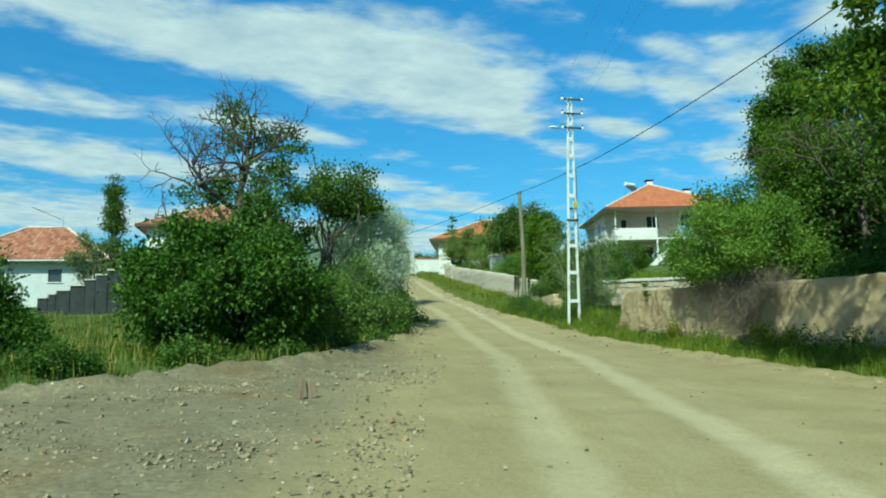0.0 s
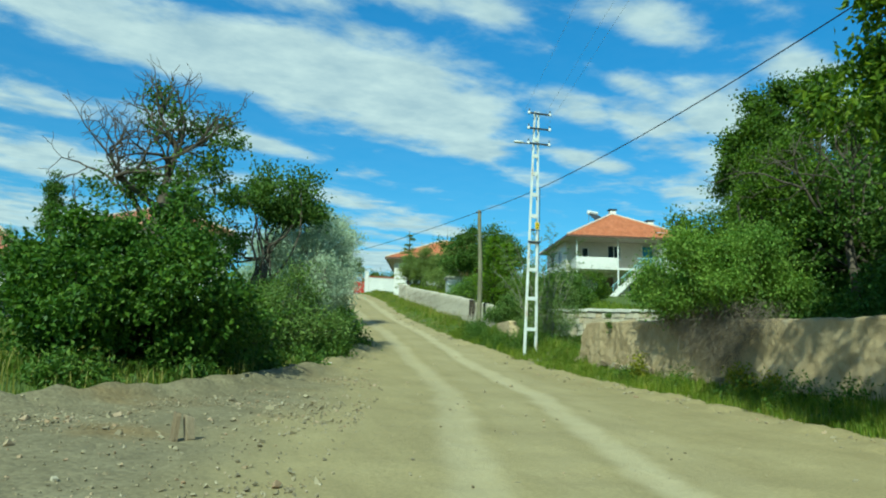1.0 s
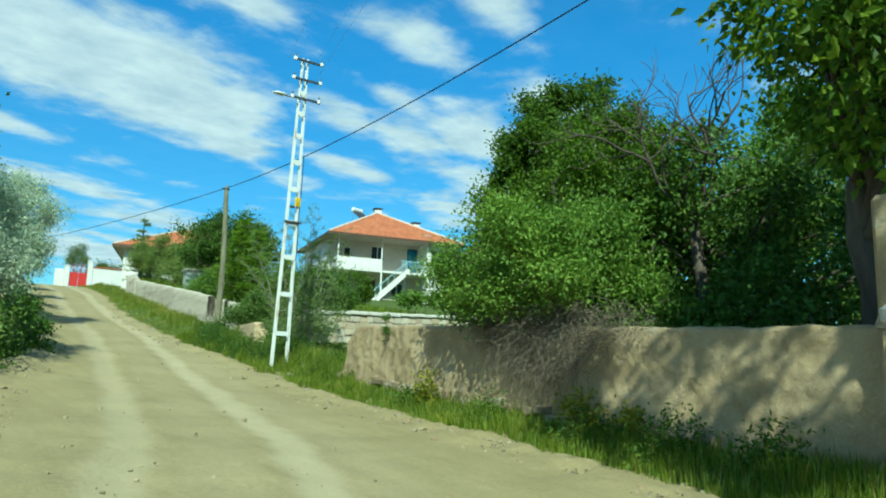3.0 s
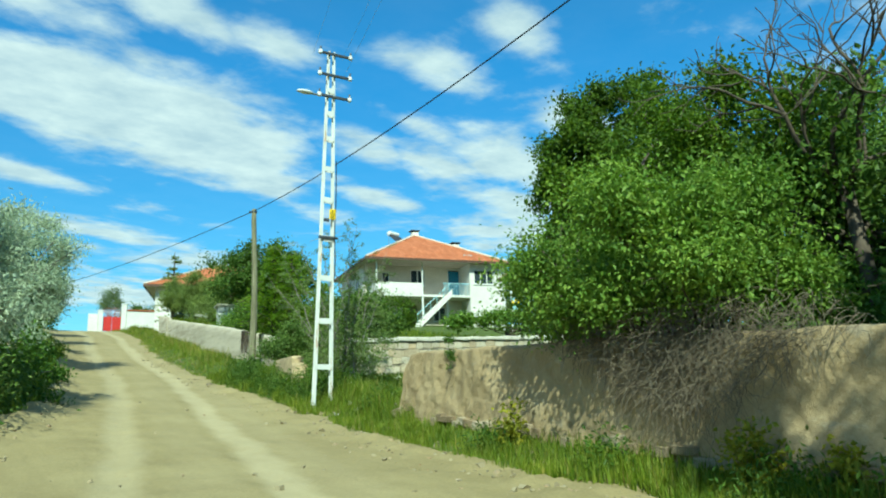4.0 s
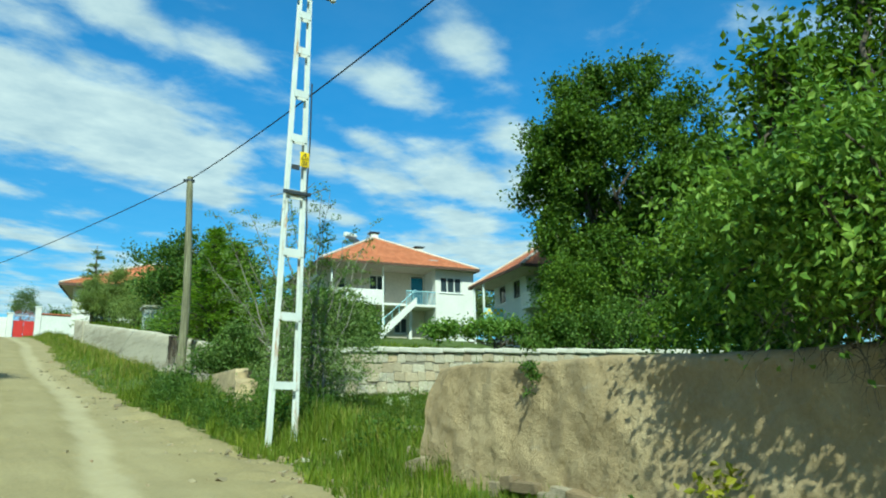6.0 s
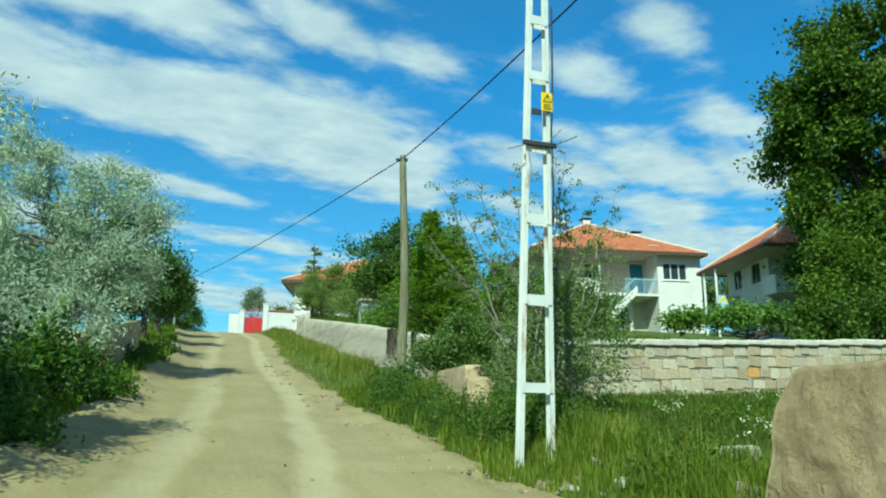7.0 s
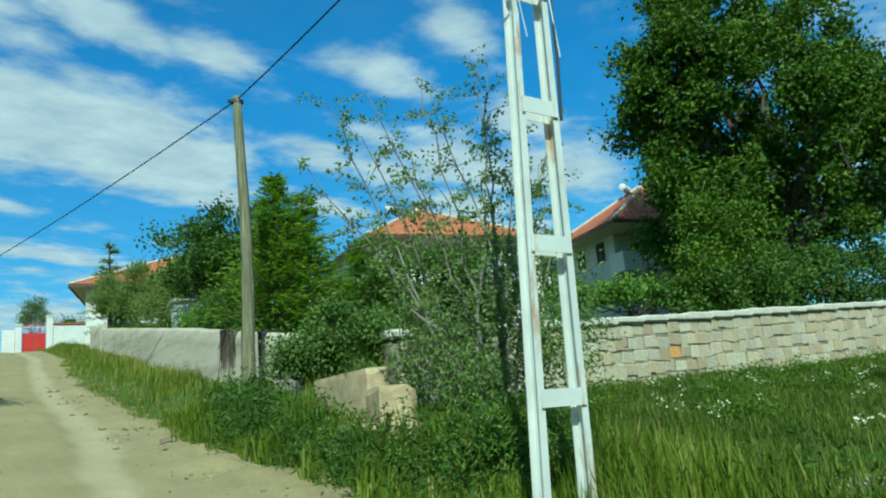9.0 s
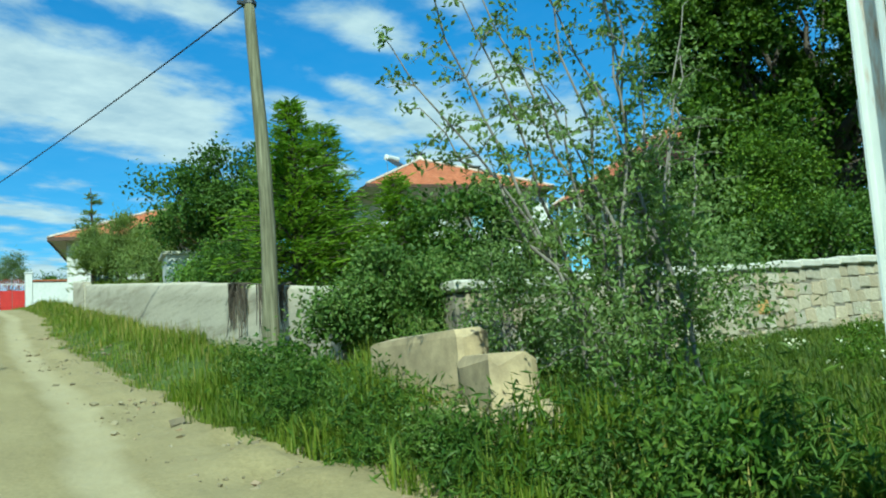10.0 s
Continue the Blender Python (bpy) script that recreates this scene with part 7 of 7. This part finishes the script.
weeds("weeds", "bushy weeds on the gravel bank", [(0.2, 16.8, 0.7, 0.5), (1.4, 18.9, 0.7, 0.5), (2.6, 21.4, 0.7, 0.5), (3.7, 24.0, 0.7, 0.5), (5.2, 28.4, 0.7, 0.5), (-1.4, 14.9, 0.7, 0.5), (6.0, 34.5, 0.6, 0.45), (6.4, 43.0, 0.8, 0.6), (6.9, 47.0, 0.8, 0.5)], L_WEED, 123, 0.1, 0.06)
weeds("yellow_weeds", "yellow-green flowering weeds at the wall foot", [(10.6, 14.5, 0.30, 0.6), (10.6, 13.6, 0.16, 0.4), (10.85, 18.6, 0.13, 0.85)], L_YELLOW, 124, 0.075, 0.045, 40, 0.09)
rg = np.random.default_rng(125)
weeds("weeds", "low leafy weeds through the meadow grass", [(rg.uniform(12.6, 27.0), rg.uniform(23.2, 32.6), rg.uniform(0.25, 0.6), rg.uniform(0.12, 0.3)) for _ in range(46)], L_YOUNG, 126, 0.06, 0.03, 24, 0.1)
x, y, rg = scatter(131, 560, 12.5, 28.0, 23.0, 32.5, lambda x, y, rg: rg.uniform(0, 1, len(x)) < 0.5 + fbm(x, y, 0.7, 17))
fg = Geo()
cc = np.stack([x, y, land(x, y) + rg.uniform(0.28, 0.5, len(x))], -1)
spread_leaves(fg, rg, cc, np.full(len(cc), 0.035), 10, 0.03, 0.028, 0.0, up=1.5)
tagged(part("wild_flowers", fg, L_FLOWER), "white umbel flowers scattered through the meadow grass", "flowers", kind="stuff")
rg = np.random.default_rng(133)
cr = Geo()
# bunches of thin dark strands that draw the dark streaks on the wall
for y_, n_ in ((38.9, 26), (38.3, 18), (37.4, 8), (36.4, 12)):
    for i in range(n_):
        yy_ = y_ + rg.normal(0, 0.14)
        xx_ = float(plaster_wall_x(yy_)) - 0.06
        zt_ = float(road_z(yy_)) + 1.55
        ln_ = rg.uniform(0.25, 1.0)
        cr.tube([(xx_ + 0.1, yy_, zt_ + 0.03), (xx_ - 0.02, yy_ + 0.02, zt_ + 0.01), (xx_ - 0.01, yy_ + rg.normal(0.05, 0.05), zt_ - ln_ * 0.5), (xx_ + 0.005, yy_ + rg.normal(0.12, 0.1), zt_ - ln_)], [0.012, 0.014, 0.010, 0.004], 4, False)
tagged(part("creeper", cr, B_DARK), "thin dark strands hanging over the rendered wall as dark streaks", "creeper", kind="stuff")
hang, _ = clump_centres(np.random.default_rng(5), [(0, 0, 0.05, 0.06, 0.07, 0.28), (0, 0.03, 0.36, 0.12, 0.13, 0.10)], 40, 0.1)
hg = Geo()
spread_leaves(hg, np.random.default_rng(6), hang + np.array([float(mud_wall_x(20.9)) - 0.14, 20.9, 2.88]), np.full(40, 0.03), 13, 0.045, 0.022, 0.8)
tagged(part("hanging_plant", hg, L_WEED), "small plant hanging over the wall top", "plant", kind="stuff")

# ---- loose stones ----


def pebbles(name, label, x, y, size, seed, mat=M_PEBBLE):
    rg = np.random.default_rng(seed)
    n = len(x)
    base = np.array([(i, j, k2) for i in (-1, 1) for j in (-1, 1) for k2 in (-1, 1)], float) * 0.62
    V = base[None] * rg.uniform(0.6, 1.2, (n, 8, 1)) + rg.normal(0, 0.14, (n, 8, 3))
    V = V * rg.uniform(0.6, 1.2, (n, 1, 3))
    for ax, bx, amp in ((0, 2, 0.6), (1, 2, 0.6), (0, 1, 3.14)):
        th = rg.uniform(-amp, amp, n)[:, None]
        u, w = V[..., ax] * np.cos(th) - V[..., bx] * np.sin(th), V[..., ax] * np.sin(th) + V[..., bx] * np.cos(th)
        V[..., ax], V[..., bx] = u, w
    V = V * size[:, None, None] * np.array([1, 1, 0.75]) + np.stack([x, y, land(x, y) + size * 0.2], -1)[:, None]
    f = np.array([(0, 1, 3, 2), (4, 6, 7, 5), (0, 4, 5, 1), (2, 3, 7, 6), (0, 2, 6, 4), (1, 5, 7, 3)])
    g = Geo()
    g.add(V.reshape(-1, 3), (np.arange(n)[:, None, None] * 8 + f[None]).reshape(-1, 4))
    return tagged(part(name, g, mat), label, "stones", kind="stuff")


def on_apron(x, y, rg):
    t = x - centre_line(y)
    dl = x - left_edge(y)
    dens = np.where(t < -2.2, 0.12 + 1.5 * np.clip(fbm(x, y, 0.45, 18) + 0.05, 0, 1), 0.012)
    return (dl > -0.2) & (rg.uniform(0, 1, len(x)) < dens)


x, y, rg = scatter(141, 78000, -9.0, 6.0, 3.0, 22.0, on_apron)
pebbles("gravel", "loose grey and rusty gravel on the apron", x, y, rg.gamma(1.6, 0.0072, len(x)) + 0.004, 142)
x, y, rg = scatter(143, 7000, -9.0, 6.5, 9.0, 30.0, lambda x, y, rg: np.abs(x - left_edge(y) - 0.25) < rg.uniform(0, 0.7, len(x)))
pebbles("bank_stones", "rubble and clods along the gravel bank", x, y, rg.gamma(1.8, 0.011, len(x)) + 0.006, 144)
x, y, rg = scatter(145, 26000, 6.0, 13.0, 3.0, 50.0, lambda x, y, rg: (np.abs(right_edge(y) - x - 0.25) < rg.uniform(0, 1.1, len(x))) | (rg.uniform(0, 1, len(x)) < 0.008))
pebbles("road_stones", "small clods and stones along the road edge", x, y, rg.gamma(1.6, 0.011, len(x)) + 0.004, 146)
x, y, rg = scatter(147, 900, -6.0, 4.5, 11.0, 24.0, lambda x, y, rg: np.abs(x - left_edge(y) - 0.55) < 0.16 + 0.1 * rg.normal(size=len(x)))
pebbles("chalk_stones", "white chalky stones along the bank", x, y, rg.gamma(2.0, 0.016, len(x)) + 0.008, 148, M_CHALK)
x, y, rg = scatter(149, 160, 10.8, 12.4, 22.4, 27.4, lambda x, y, rg: rg.uniform(0, 1, len(x)) < 0.7)
pebbles("rubble", "pale rubble at the foot of the pole", x, y, rg.gamma(2.0, 0.016, len(x)) + 0.01, 150)

rk = np.random.default_rng(9)
for nm, lab, x, y, s, tilt in (("marker_stone", "upright flat grey stone standing in the gravel", 0.36, 10.3, (0.05, 0.11, 0.33), 0.06), ("marker_stone", "upright pale stone standing in the gravel", 0.50, 10.35, (0.09, 0.10, 0.27), -0.1)):
    ob = new(nm, RUBBLE[2] if s[0] < 0.06 else RUBBLE[4])
    ob.matrix_world = Matrix.LocRotScale(spot(x, y, s[2] * 0.42), Euler((0.05, tilt, 0.4)), s)
    tagged(ob, lab, "stone")
for x, y, s in ((11.5, 23.0, 0.5), (11.75, 23.5, 0.42), (11.95, 22.9, 0.6), (12.4, 23.3, 0.45), (11.55, 25.2, 0.22), (11.2, 25.7, 0.16), (11.7, 25.9, 0.25)):
    ob = new("rock", (CHALKS if s < 0.3 else RUBBLE)[rk.integers(4)])
    ob.matrix_world = Matrix.LocRotScale(spot(x, y, s * 0.1), Euler(rk.uniform(-0.3, 0.3, 3)), (s, s * 0.7, s * 0.42))
    tagged(ob, "pale broken rock in the grass near the pole", "rock", "pale rocks")

slab = new("rock", BLOCKS[3])
slab.matrix_world = Matrix.LocRotScale(spot(12.70, 25.18, 0.06), Euler((0.05, -0.04, math.atan2(-0.85, 0.55))), (1.1, 0.42, 0.36))
tagged(slab, "long pale broken slab of masonry lying in the grass", "rock", "pale rocks")

# ---- stones of the walls ----
rs = np.random.default_rng(15)
for row in range(6):
    x = SX0 + rs.uniform(0, 0.2)
    while x < 31.5:
        w = rs.uniform(0.20, 0.44)
        zc = float(stone_top(x + w / 2)) - 0.135 - row * 0.262
        if zc > float(land(x, 32.9)) - 0.12:
            near_orange = row == 2 and abs(x + w / 2 - 20.5) < 0.2
            lay(ORANGE if near_orange else BLOCKS[rs.integers(9)], wall_stone, (x + w / 2, 33.11 + rs.uniform(-0.015, 0.015), zc + rs.uniform(-0.03, 0.03)), (w * 0.97, 0.16, 0.262 * rs.uniform(0.80, 1.06)), (rs.uniform(-0.03, 0.03), rs.uniform(-0.05, 0.05), rs.uniform(-0.02, 0.02)))
        x += w
y = 12.4
while y < 21.6:
    s = rs.uniform(0.14, 0.38)
    if rs.uniform() < 0.8:
        xw = float(mud_wall_x(y)) - 0.14
        lay(RUBBLE[rs.integers(7)], wall_mud, (xw + rs.uniform(-0.02, 0.04), y + s / 2, float(land(xw - 0.1, y)) + 0.10 + rs.uniform(0.0, 0.12)), (0.16, s, rs.uniform(0.10, 0.17)), tuple(rs.uniform(-0.12, 0.12, 3)))
    y += s * 1.02
for i in range(80):
    z = 0.9 + (i // 10) * 0.235 + rs.uniform(-0.05, 0.05)
    y = 10.30 - (i % 10) * 0.27 + rs.uniform(-0.09, 0.09)
    if rs.uniform() < 0.32 + 0.1 * (i % 10 > 5):
        continue
    s = rs.uniform(0.16, 0.36)
    lay(RUBBLE[rs.integers(7)], wall_corner, (10.44 + rs.uniform(-0.02, 0.02), min(y, 10.36 - s * 0.4), z), (0.11, s, s * rs.uniform(0.45, 0.8)), tuple(rs.uniform(-0.3, 0.3, 3)))
for y, z, s in ((10.22, 2.62, 0.26), (10.05, 2.30, 0.20), (9.7, 2.12, 0.16)):
    lay(CHALKS[1], wall_corner, (10.43, y, z), (0.16, s, s * 0.75), (0.1, 0.05, -0.1))
